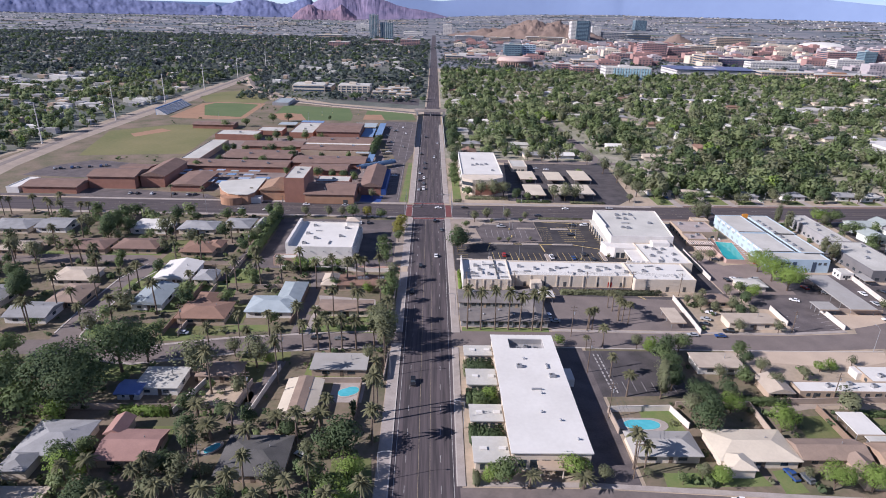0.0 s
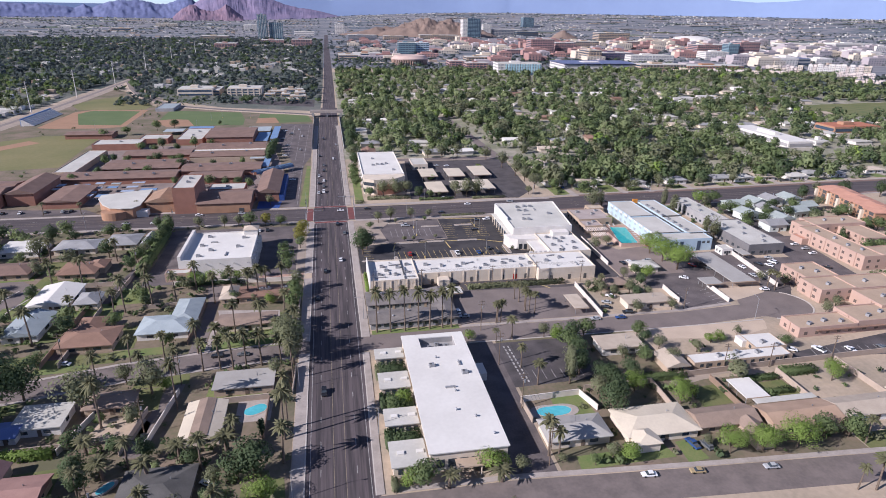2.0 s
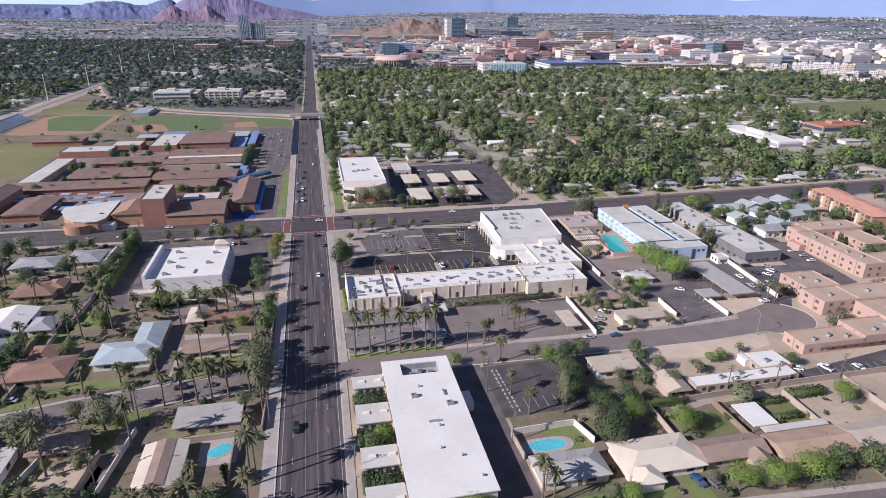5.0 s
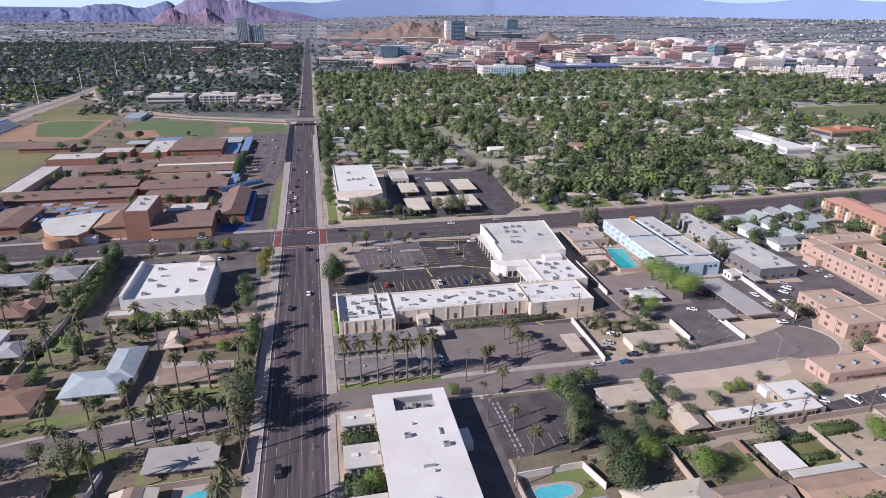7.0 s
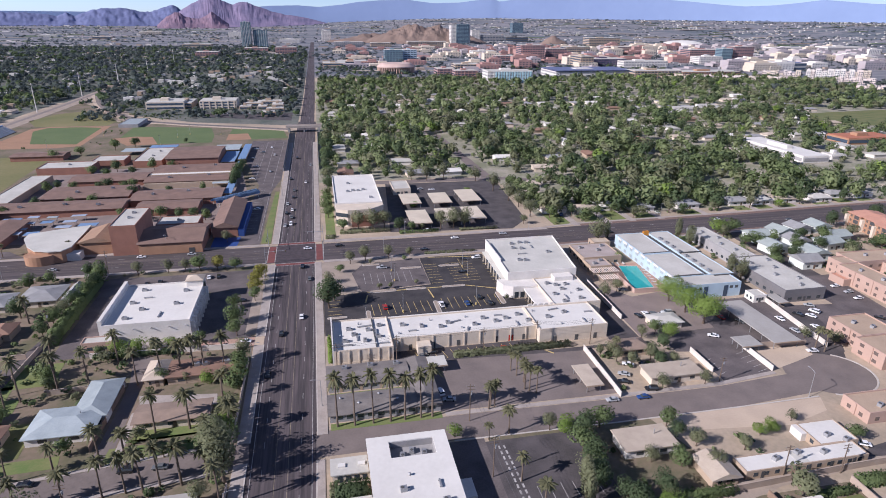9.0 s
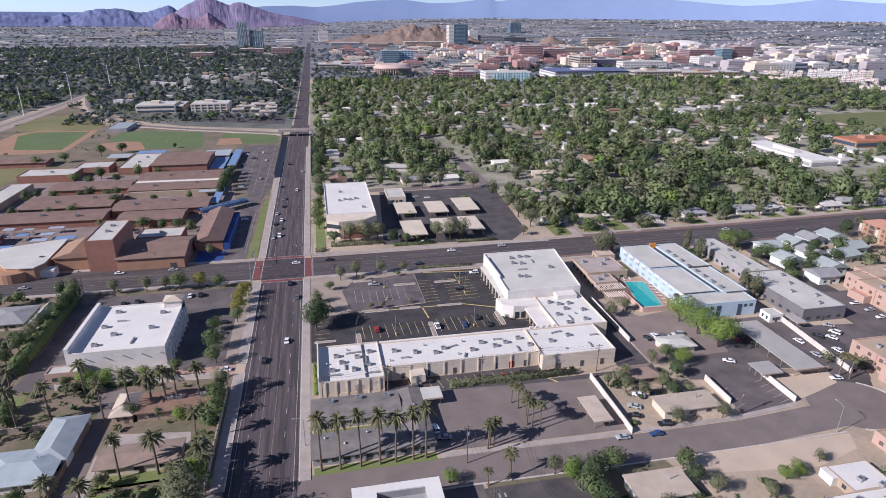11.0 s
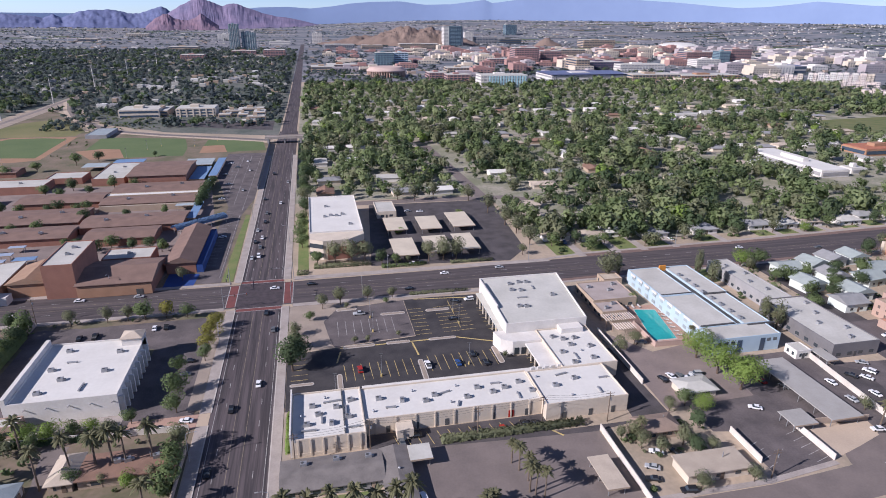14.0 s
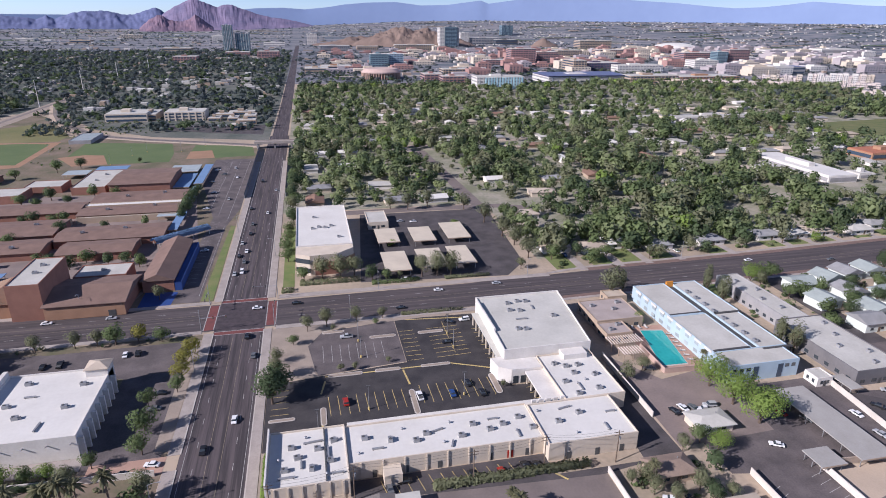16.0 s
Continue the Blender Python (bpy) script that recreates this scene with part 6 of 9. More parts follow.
for x0, y0, x1, y1, m in [(-13.4, 162, -12.9, 176, "block_wall"), (-13.6, 193, -13.2, 234, "block_wall"), (-54.8, 142, -52.4, 160, "block_wall"), (-49.4, 143, -45.8, 168, "white_block"), (-70, 145, -66, 160, "white_block"), (-90.4, 187, -90, 230, "fence_wood"), (-85, 187, -84.6, 226, "block_wall"),
                          (-49, 196, -48, 224, "fence_wood"), (-70, 225, -48, 226, "block_wall"), (-20, 143, -19.8, 160, "fence_wood"), (-41, 160.5, -20, 161, "block_wall"), (-110, 146.6, -68, 147, "block_wall"), (-82.6, 235, -78.6, 316, "block_wall"), (-64, 245, -14, 243, "white_block"), (-104, 248, -84, 248.5, "block_wall")]:
    garden_wall(x0, y0, x1, y1, 1.8, m, {"white_block": "pale painted block wall", "block_wall": "grey-tan block garden wall", "fence_wood": "brown wooden garden fence"}[m])


# ---- railway ----
road_strip("railway_bed", "pale gravel railway bed", M["gravel"], [(-278, 345), (-289, 410), (-293, 490), (-291, 610), (-286, 720), (-284, 860), (-284, 960), (-284, 1300)], 10, 0.03, "railway")
road_strip("railway_track", "dark stone bed of a straight railway track", M["ballast"], [(-280, 345), (-292, 410), (-296, 490), (-294, 610), (-289, 720), (-287, 860), (-287, 1300)], 2.6, 0.06, "railway")
CURVE = [(-281, 985), (-268, 945), (-250, 890), (-230, 840), (-208, 800), (-184, 764), (-152, 732), (-115, 712), (-62, 690), (-13, 668)]
road_strip("railway_curve", "curving dark stone railway bed", M["ballast"], CURVE, 4.2, 0.06, "railway")
road_strip("railway_path", "pale dirt track beside the railway", M["sand"], strip_points(CURVE, 6.5)[1], 2.0, 0.05, "railway")
for k in (0, 1):
    road_strip("rail", "steel rail on the curving railway", M["dark_metal"], strip_points(CURVE, 0.75)[k], 0.12, 0.2, "railway")
road_strip("railway_curve", "gravel railway bed", M["gravel"], [(14, 656), (60, 645), (140, 640), (260, 660)], 4, 0.04, "railway")
ob = thing("railway_bridge", 0, 655, "pale concrete railway bridge over the avenue", "bridge")
piece("deck", M["concrete"], ob, -17, 17, -4, 4, 4.4, 5.3)
piece("parapet", M["concrete"], ob, -17, 17, -4.3, -4, 4.2, 6.3)
piece("parapet", M["concrete"], ob, -17, 17, 4, 4.3, 4.2, 6.3)
for sx in (-15, 13.4):
    piece("abutment", M["grey_wall"], ob, sx, sx + 1.6, -4.2, 4.2, 0, 4.4)
piece("pier", M["grey_wall"], ob, -0.5, 0.5, -3.5, 3.5, 0, 4.4)
for x in (-12.9, 12.2):
    ob = thing("retaining_wall", x, 570, "long grey retaining wall beside the avenue", "wall")
    piece("wall", M["grey_wall"], ob, -0.2, 0.2, -75, 80, 0, 2.2)
    piece("railing", M["dark_metal"], ob, -0.05, 0.05, -75, 80, 2.2, 3.1)


# ---- plants ----
def quads(centres, sizes, rng, loose=0.75, out=None):
    """Leaf clumps: one uneven quad each, most of them facing outwards: points, faces and a soft outward normal for every point."""
    n = len(centres)
    if out is None:
        out = centres - centres.mean(axis=0)
    out = out / (np.linalg.norm(out, axis=1, keepdims=True) + 1e-6)
    out[:, 2] += 0.2
    face = out + rng.normal(size=(n, 3)) * loose
    face /= np.linalg.norm(face, axis=1, keepdims=True)
    face *= np.where((face * out).sum(axis=1, keepdims=True) < 0, -1.0, 1.0)
    a = np.cross(face, rng.normal(size=(n, 3)))
    a /= np.linalg.norm(a, axis=1, keepdims=True)
    b = np.cross(face, a)
    soft = out * 0.78 + face * 0.22
    soft /= np.linalg.norm(soft, axis=1, keepdims=True)
    a, b = a * sizes[:, None], b * sizes[:, None]
    pts = np.stack([centres - a - b * 0.5, centres - b * 0.55 + a * 0.9, centres + a + b * 0.55, centres - a * 0.85 + b * 0.6], 1).reshape(-1, 3)
    faces = np.arange(4 * n).reshape(-1, 4)
    return pts, faces, np.repeat(soft, 4, axis=0)


def crown_points(rng, n, height, width, low, lobes, top=0.72, shell=(0.8, 1.06)):
    """Clump places on the shells of several lobes, and the way each one faces."""
    out, ways = [], []
    mid = np.array([0, 0, low + (height - low) * 0.4])
    for k in range(lobes):
        ang, rad = rng.uniform(0, math.tau), math.sqrt(rng.uniform(0, 1)) * width * 0.3
        c = np.array([rad * math.cos(ang), rad * math.sin(ang), low + (height - low) * rng.uniform(0.28, top)])
        r = np.array([width * rng.uniform(0.22, 0.34)] * 2 + [(height - low) * rng.uniform(0.22, 0.34)])
        d = rng.normal(size=(n // lobes, 3))
        d /= np.linalg.norm(d, axis=1, keepdims=True)
        q = c + d * r * rng.uniform(*shell, size=(len(d), 1))
        whole = q - mid
        whole /= np.linalg.norm(whole, axis=1, keepdims=True) + 1e-6
        out.append(q)
        ways.append(d * 0.6 + whole * 0.6)
    p = np.concatenate(out)
    p[:, 2] = np.clip(p[:, 2], low * 0.8, height)
    return p, np.concatenate(ways)


def leaf_mesh(name, pts, faces, soft, material):
    me = bpy.data.meshes.new(name)
    me.vertices.add(len(pts))
    me.vertices.foreach_set("co", pts.astype(np.float32).ravel())
    me.loops.add(faces.size)
    me.loops.foreach_set("vertex_index", faces.astype(np.int32).ravel())
    me.polygons.add(len(faces))
    me.polygons.foreach_set("loop_start", np.arange(0, faces.size, 4, dtype=np.int32))
    me.update(calc_edges=True)
    at = me.attributes.new("custom_normal", "FLOAT_VECTOR", "POINT")
    at.data.foreach_set("vector", soft.astype(np.float32).ravel())
    me.materials.append(material)
    return me


def from_arrays(name, pts, faces, material):
    me = bpy.data.meshes.new(name)
    me.from_pydata(pts.tolist(), [], faces.tolist())
    me.materials.append(material)
    return me


LEAFY = {  # height, width, crown's foot, lobes, clumps, clump size, leaf, label
    "round": (8.0, 7.5, 1.8, 9, 750, 0.34, "leaf_green", "leafy green shade tree with a rounded crown"),
    "bright": (6.0, 6.6, 0.5, 8, 1250, 0.2, "leaf_bright", "bright green bushy tree"),
    "dark": (10.0, 8.5, 2.2, 11, 1000, 0.34, "leaf_dark", "tall dark green tree with a dense crown"),
    "olive": (9.0, 7.0, 2.0, 11, 840, 0.29, "leaf_olive", "grey-green feathery tree with open crown"),
    "yellow": (5.0, 5.5, 1.0, 8, 480, 0.26, "leaf_yellow", "yellow flowering palo verde tree"),
    "column": (10.0, 3.2, 0.8, 9, 520, 0.34, "leaf_dark", "narrow dark cypress-like tree"),
    "giant": (16.0, 19.0, 5.0, 13, 2300, 0.42, "leaf_dark", "huge old shade tree with spreading limbs"),
    "tall": (19.0, 8.5, 3.5, 15, 1500, 0.42, "leaf_olive", "very tall shaggy evergreen beside the avenue"),
    "spire": (13.0, 4.4, 1.2, 12, 900, 0.3, "leaf_olive", "tall narrow grey-green conifer"),
    "plume": (9.0, 8.6, 1.8, 14, 2000, 0.21, "leaf_bright", "feathery bright green mesquite tree"),
    "spread": (7.5, 9.5, 2.6, 11, 850, 0.36, "leaf_green", "wide spreading green tree"),
}


def leafy(kind, x, y, height, seed=0, width=1.0):
    h, w, low, lobes, n, size, leaf, label = LEAFY[kind]
    variant = seed % 3

    def build():
        rng = np.random.default_rng(17 * variant + len(kind) * 101 + ord(kind[0]))
        ob = thing("tree", 0, 0, label, "tree", "trees")
        bm = bmesh.new()
        fork = low * 1.05
        tube(bm, (0, 0, -0.1), (0.1, 0.05, fork), 0.032 * h, 0.022 * h, 7)
        for k in range(5):
            a = k * 1.256 + rng.uniform(-0.3, 0.3)
            e = (math.cos(a) * w * 0.26, math.sin(a) * w * 0.26, low + (h - low) * rng.uniform(0.4, 0.7))
            tube(bm, (0.1, 0.05, fork * 0.92), e, 0.016 * h, 0.006 * h, 5)
        part("trunk", bm, M["bark"], ob)
        n2 = int(n * 1.62)
        at, ways = crown_points(rng, n2, h, w, low, lobes)
        c = new("crown", leaf_mesh("crown", *quads(at, rng.uniform(0.6, 1.35, len(at)) * size * 0.7, rng, 0.5, ways), M[leaf]))
        c.parent = ob
        return ob
    s = height / h
    return stamp((kind, variant), build, turned(x, y, 0, seed * 2.4, s * width, s))


def palm(x, y, height, seed=0, kind="fan"):
    variant = seed % 3
    base_h = 12.0

    def build():
        rng = np.random.default_rng(5 + variant + (50 if kind == "date" else 0))
        ob = thing("palm_tree", 0, 0, "tall slender fan palm with a shaggy crown" if kind == "fan" else "stout date palm with arching fronds", "palm tree", "palms")
        bm = bmesh.new()
        lean = rng.uniform(-0.5, 0.5, 2)
        r0, r1 = (0.3, 0.18) if kind == "fan" else (0.5, 0.4)
        last = Vector((0, 0, -0.1))
        for k in range(6):
            t = (k + 1) / 6
            p = Vector((lean[0] * t * t, lean[1] * t * t, base_h * t))
            tube(bm, last, p, r0 + (r1 - r0) * (k / 6), r0 + (r1 - r0) * t, 7)
            last = p
        part("trunk", bm, M["palm_bark"], ob)
        count, length = (44, 2.7) if kind == "fan" else (54, 3.4)
        pts, faces = [], []
        for k in range(count):
            a = k * 2.399 + rng.uniform(-0.2, 0.2)
            up = rng.uniform(-0.55, 1.25)
            d = np.array([math.cos(a) * math.cos(up), math.sin(a) * math.cos(up), math.sin(up)])
            side = np.array([-math.sin(a), math.cos(a), 0])
            o = np.array(last)
            ln = length * rng.uniform(0.8, 1.15)
            for j in range(4):
                f0, f1 = j / 4, (j + 1) / 4
                drop0, drop1 = 0.5 * ln * f0 ** 2, 0.5 * ln * f1 ** 2
                w0, w1 = ((0.05, 0.22, 0.34, 0.28, 0.03)[j], (0.05, 0.22, 0.34, 0.28, 0.03)[j + 1]) if kind == "fan" else ((0.12, 0.3, 0.32, 0.22, 0.04)[j], (0.12, 0.3, 0.32, 0.22, 0.04)[j + 1])
                p0, p1 = o + d * ln * f0 - np.array([0, 0, drop0]), o + d * ln * f1 - np.array([0, 0, drop1])
                for sg in (-1, 1):
                    i = len(pts)
                    pts += [p0, p1, p1 + side * w1 * sg - np.array([0, 0, w1 * 0.5]), p0 + side * w0 * sg - np.array([0, 0, w0 * 0.5])]
                    faces.append([i, i + 1, i + 2, i + 3])
        c = new("crown", from_arrays("crown", np.array(pts), np.array(faces), M["palm_leaf"]))
        c.parent = ob
        n = 60
        ctr = np.array(last) + np.stack([rng.normal(0, 0.3, n), rng.normal(0, 0.3, n), -rng.uniform(0.2, 1.6 if kind == "fan" else 0.8, n)], 1)
        c = new("skirt", leaf_mesh("skirt", *quads(ctr, rng.uniform(0.2, 0.4, n), rng, 1.2), M["dead_leaf"]))
        c.parent = ob
        tagged(c, "dry brown dead fronds")
        return ob
    s = (0.88 + 0.3 * ((seed * 7) % 10) / 10) * min(1.0, 0.2 + 0.075 * height if kind == "fan" else 1.0)
    return stamp((kind, "palm", variant), build, turned(x, y, 0, seed * 1.7, s, height / base_h))


def hedge(x0, x1, y0, y1, h, leaf="leaf_green", label="clipped green hedge in a court", size=0.28):
    rng = np.random.default_rng(int(abs(x0 * 7 + y0 * 3)))
    ob = thing("hedge", (x0 + x1) / 2, (y0 + y1) / 2, label, "hedge")
    w, d = (x1 - x0) / 2, (y1 - y0) / 2
    n = int(min(2200, 80 + 26 * w * d + 26 * (w + d) * h))
    p = np.stack([rng.uniform(-w, w, n), rng.uniform(-d, d, n), rng.uniform(0.1, h, n)], 1)
    k = rng.integers(0, 5, n)
    p[k <= 1, 2] = h * rng.uniform(0.85, 1.05, (k <= 1).sum())
    p[k == 2, 1] = -d * rng.uniform(0.85, 1.08, (k == 2).sum())
    p[k == 3, 0] = -w * rng.uniform(0.9, 1.05, (k == 3).sum())
    c = new("foliage", leaf_mesh("foliage", *quads(p, rng.uniform(0.7, 1.3, n) * size, rng, 0.7, p * np.array([1 / w, 1 / d, 1.2 / h])), M[leaf]))
    c.parent = ob
    bm = bmesh.new()
    for i in range(max(2, int(max(w, d)))):
        t = -1 + 2 * (i + 0.5) / max(2, int(max(w, d)))
        px, py = (t * w, 0) if w > d else (0, t * d)
        tube(bm, (px, py, 0), (px, py, h * 0.8), 0.06, 0.03, 5)
    part("stems", bm, M["bark"], ob)
    if h > 1.4:
        bm = bmesh.new()
        box(bm, -w * 0.86, w * 0.86, -d * 0.82, d * 0.82, 0.05, h * 0.84)
        bmesh.ops.bevel(bm, geom=bm.edges[:], offset=min(w, d, h) * 0.2, segments=1, affect="EDGES")
        part("inner_foliage", bm, M[leaf], ob)


# courtyard hedges of the white hall
hedge(12.5, 20.4, 165.4, 170.8, 3.0, "leaf_dark", "dense green hedge in a court")
hedge(13.2, 20.4, 148.2, 154.6, 3.2, "leaf_dark", "dense green hedge in a court")
hedge(13.2, 20.4, 132.6, 138, 3.0, "leaf_dark", "dense green hedge in a court")
hedge(11.2, 13.2, 133, 138.6, 3.0, "leaf_dark", "tall dark clipped shrub by a wall")
hedge(11.3, 13.0, 150, 155, 2.6, "leaf_dark", "tall dark clipped shrub by a wall")
hedge(11.2, 13.0, 165, 171, 2.4, "leaf_olive", "grey-green clipped shrub by a wall")
hedge(11.3, 12.6, 118.5, 122.5, 1.8, "leaf_olive", "grey-green clipped shrub by a wall")
hedge(54, 94, 223.4, 225.6, 1.8, "leaf_olive", "long row of grey-green oleander shrubs", 0.34)
hedge(-84, -70.5, 143.6, 146, 2.4, "leaf_bright", "tall bright green hedge")
hedge(-80.6, -77.4, 258, 312, 4.2, "leaf_green", "tall green hedge along an alley", 0.5)
hedge(122.6, 134, 146, 148.2, 1.6, "leaf_green", "green hedge in a garden")
hedge(120.6, 134, 139, 141, 1.5, "leaf_green", "green hedge in a garden")
hedge(137, 149, 147, 150.5, 2.0, "leaf_green", "dense green hedge in a garden")
hedge(-62, -36, 243.4, 245, 1.6, "leaf_dark", "row of dark green shrubs")
hedge(12.3, 13.4, 228, 244, 1.5, "leaf_bright", "bright green hedge beside the shops")
hedge(14, 19, 346, 350, 1.0, "leaf_olive", "low grey-green shrubs in gravel")
hedge(22, 47, 352, 356.4, 1.3, "leaf_olive", "loose grey-green shrubs before the office")
hedge(52, 72, 347.4, 350.2, 1.2, "leaf_green", "row of low green shrubs by a car park")
hedge(84, 104, 347, 349.6, 1.0, "leaf_olive", "row of low grey-green shrubs by a car park")
hedge(60, 84, 316.6, 318.6, 0.9, "leaf_olive", "low grey-green shrubs in gravel")
hedge(88, 106, 151, 153.4, 2.2, "leaf_green", "thick green hedge by the alley")

PALMS_STREET = [(-64.3, 187.4, 9), (-54.3, 188, 9), (-44.4, 189.6, 12), (-41, 178.6, 11), (-38.5, 189.4, 10), (-32.1, 178.6, 12), (-28.2, 178.8, 13), (-23.7, 179.4, 12), (-17.8, 180, 9), (-13.9, 178, 10), (-36, 179, 11), (-49, 178, 9), (-58, 176.6, 9), (-70, 175, 11), (-20, 193, 9), (-14.4, 196, 11)]
PALMS_NORTH = [(-34.4, 201.4, 12), (-25.6, 201.4, 12), (-18.4, 212.4, 10), (-44.9, 226, 12), (-38.6, 229, 13), (-29.2, 229.6, 13), (-20, 230, 13), (-59.2, 228.9, 12), (-67.5, 228, 12), (-75.7, 223.1, 14), (-78, 219.2, 11), (-98.6, 203, 13), (-113.8, 223.4, 11), (-115, 218.3, 11), (-120.2, 221.6, 9), (-131.5, 228, 12), (-138.8, 240, 12),
               (-134.2, 203.6, 15), (-135.6, 189.4, 12), (-137.5, 191, 11), (-127.7, 202.1, 10), (-111.4, 196.6, 10), (-187.8, 303, 10), (-173, 301.6, 10), (-193, 303, 10), (-125.6, 214, 9), (-92, 220.1, 9)]
PALMS_WEST = [(-109.4, 249, 12), (-99, 250, 12), (-54, 240, 11), (-26, 229, 12), (-33, 229.4, 12), (-72, 238, 12), (-162, 274, 11), (-168, 262, 12), (-120, 276, 11), (-150, 242, 11), (-160, 236, 13), (-172, 240, 12), (-205, 270, 11), (-181, 244, 12), (-148, 246, 11), (-93.4, 275, 10), (-118.6, 190, 10)]
PALMS_SOUTH = [(-44.7, 160, 15), (-62.7, 154.6, 14.5), (-51.2, 137, 9), (-42.2, 116, 11), (-33.7, 133.6, 10), (-43.4, 111, 11), (-59.3, 127.8, 9), (-77.6, 117, 9), (-66.3, 115.4, 8), (-64.9, 118.1, 9), (-26.9, 114.5, 11), (-30.8, 111, 9), (-56.4, 112, 8), (-13.9, 146.1, 17), (-14.6, 142.1, 15), (-26.5, 141, 9), (-58, 108, 10), (-48, 106, 11), (-70, 106, 10), (-82, 115, 9),
               (-36, 105, 11), (-22, 106, 10), (-90, 103, 9), (-13.6, 170, 13), (-14.2, 133, 12), (-13.8, 105, 14), (-13.9, 84, 15), (-13.7, 60, 14)]
PALMS_FAR = [(-221.5, 309, 10), (-219, 311, 9), (-208, 312.5, 10), (-197, 307, 10), (-193.4, 313, 11), (-177.7, 302, 10), (-150, 346, 7), (-132, 347, 6), (-228, 304, 9), (-104, 347, 6)]
PALMS_DATE = [(24.6, 118.4, 4), (37.4, 118.2, 4), (-63, 144.1, 5), (-39.6, 138, 6), (-28.5, 138.6, 6), (-56, 134, 6), (-45, 131, 7), (-15, 200, 6), (-14.8, 205, 6)]
PALMS_EAST = [(13.8, 194.7, 16), (18.5, 194.4, 15), (23.6, 194.4, 16), (28.4, 194.4, 15.5), (32.4, 194.4, 14), (36.9, 194.4, 14.5), (40.2, 194.4, 15.5), (56.7, 194.6, 8.5), (58.5, 195, 8.5), (57.6, 196, 7.5), (70.1, 202.4, 9), (71.2, 201.3, 8), (72.9, 199.7, 8.5), (70, 210, 8), (69, 213, 7), (71, 206, 8),
              (59.2, 183.1, 8), (53.2, 181.8, 5), (56.9, 165.3, 8), (59, 155.3, 8), (51.6, 124.8, 11), (53.6, 123.1, 9), (120.9, 101.4, 7), (125.2, 100.6, 9), (136.5, 115.6, 8), (152, 262.4, 5), (175.8, 206.6, 8), (177.8, 204.6, 7.5), (186, 262, 7), (187, 268, 8), (131, 262, 4), (106, 214.6, 7)]
seed = 0
for group in (PALMS_STREET, PALMS_NORTH, PALMS_WEST, PALMS_SOUTH, PALMS_EAST, PALMS_FAR):
    for x, y, h in group:
        palm(x, y, h, seed)
        seed += 1
for x, y, h in PALMS_DATE:
    palm(x, y, h, seed, "date")
    seed += 1

# The dark tree at (-59.6, 129.6) is added to shade the small pool.
TREES_WEST = [("dark", -59.6, 129.6, 8), ("bright", -99, 141, 8), ("giant", -96.5, 148.5, 13.5), ("olive", -58, 119.5, 9), ("olive", -65, 118, 9), ("dark", -87, 123, 9), ("round", -84, 128, 6), ("giant", -93.5, 165.4, 17.5), ("dark", -88, 171, 13.5), ("giant", -104, 153.4, 16.5), ("giant", -116, 148.6, 13), ("olive", -69.3, 161, 15), ("olive", -53.4, 168.8, 12), ("dark", -61.5, 134.6, 8.5), ("dark", -47.7, 139.4, 7), ("column", -20.4, 143.6, 7), ("dark", -21, 130.6, 11), ("dark", -24.4, 128, 9), ("dark", -98, 155.6, 13), ("bright", -18, 120.8, 7),
              ("bright", -83.6, 119, 9), ("dark", -153.5, 282, 12), ("olive", -126.2, 280, 12), ("dark", -153.3, 214, 12), ("dark", -148.7, 188, 9), ("bright", -49.9, 171, 4), ("spread", -108, 142, 11), ("round", -90.9, 187, 6), ("dark", -120, 148, 12), ("round", -127, 165, 8)]
TREES_WEST4 = [("bright", -56, 246.6, 5), ("bright", -50, 246.4, 5.5), ("round", -44.6, 246.6, 5), ("bright", -39.6, 246.8, 4.5), ("round", -61, 246, 4), ("dark", -84.4, 263, 7), ("round", -83.6, 271, 8), ("olive", -82.6, 279, 7), ("dark", -82, 287, 7), ("round", -80.6, 295, 7), ("dark", -80, 303, 8), ("round", -79, 311, 9), ("dark", -85, 314, 8), ("giant", -118, 118, 13), ("giant", -101, 112, 11), ("giant", -128, 141, 13), ("dark", -75, 108, 11), ("dark", -62, 121, 8), ("dark", -112, 130, 12), ("dark", -45, 110, 8), ("olive", -36, 116, 9), ("bright", -20, 110, 8), ("giant", -153.6, 289, 10), ("dark", -146, 286, 9), ("dark", -128.6, 301, 10), ("dark", -98, 280, 9), ("olive", -180, 252, 11), ("round", -160, 302, 7), ("dark", -120, 304, 6), ("round", -105, 306, 7), ("dark", -210, 268, 9), ("round", -196, 372, 6), ("dark", -208, 376, 6), ("round", -158, 410, 7)]
TREES_WEST2 = [("round", -15, 280, 6), ("yellow", -15.2, 288, 6), ("yellow", -15.2, 295.5, 6.5), ("yellow", -15.2, 303, 6.5), ("round", -20.5, 262.5, 8), ("round", -18.8, 252, 7), ("olive", -66, 314, 7), ("olive", -54, 314.5, 7), ("round", -41, 314.5, 8), ("yellow", -33.6, 314.4, 6.5), ("olive", -47, 314.6, 6.5), ("round", -26, 313.6, 6), ("round", -30, 249, 5), ("round", -22, 274, 6),
               ("olive", -119.6, 262, 8), ("round", -72, 234, 5), ("olive", -62, 175, 7), ("tall", -16.4, 184.6, 16), ("tall", -13.8, 178.2, 17), ("spread", -16.4, 190.6, 9), ("olive", -18.6, 172.6, 7), ("bright", -15.6, 197.4, 7), ("olive", -17.4, 201.6, 6), ("olive", -15.6, 220, 4), ("round", -15.2, 228, 7), ("olive", -15, 236, 8)]
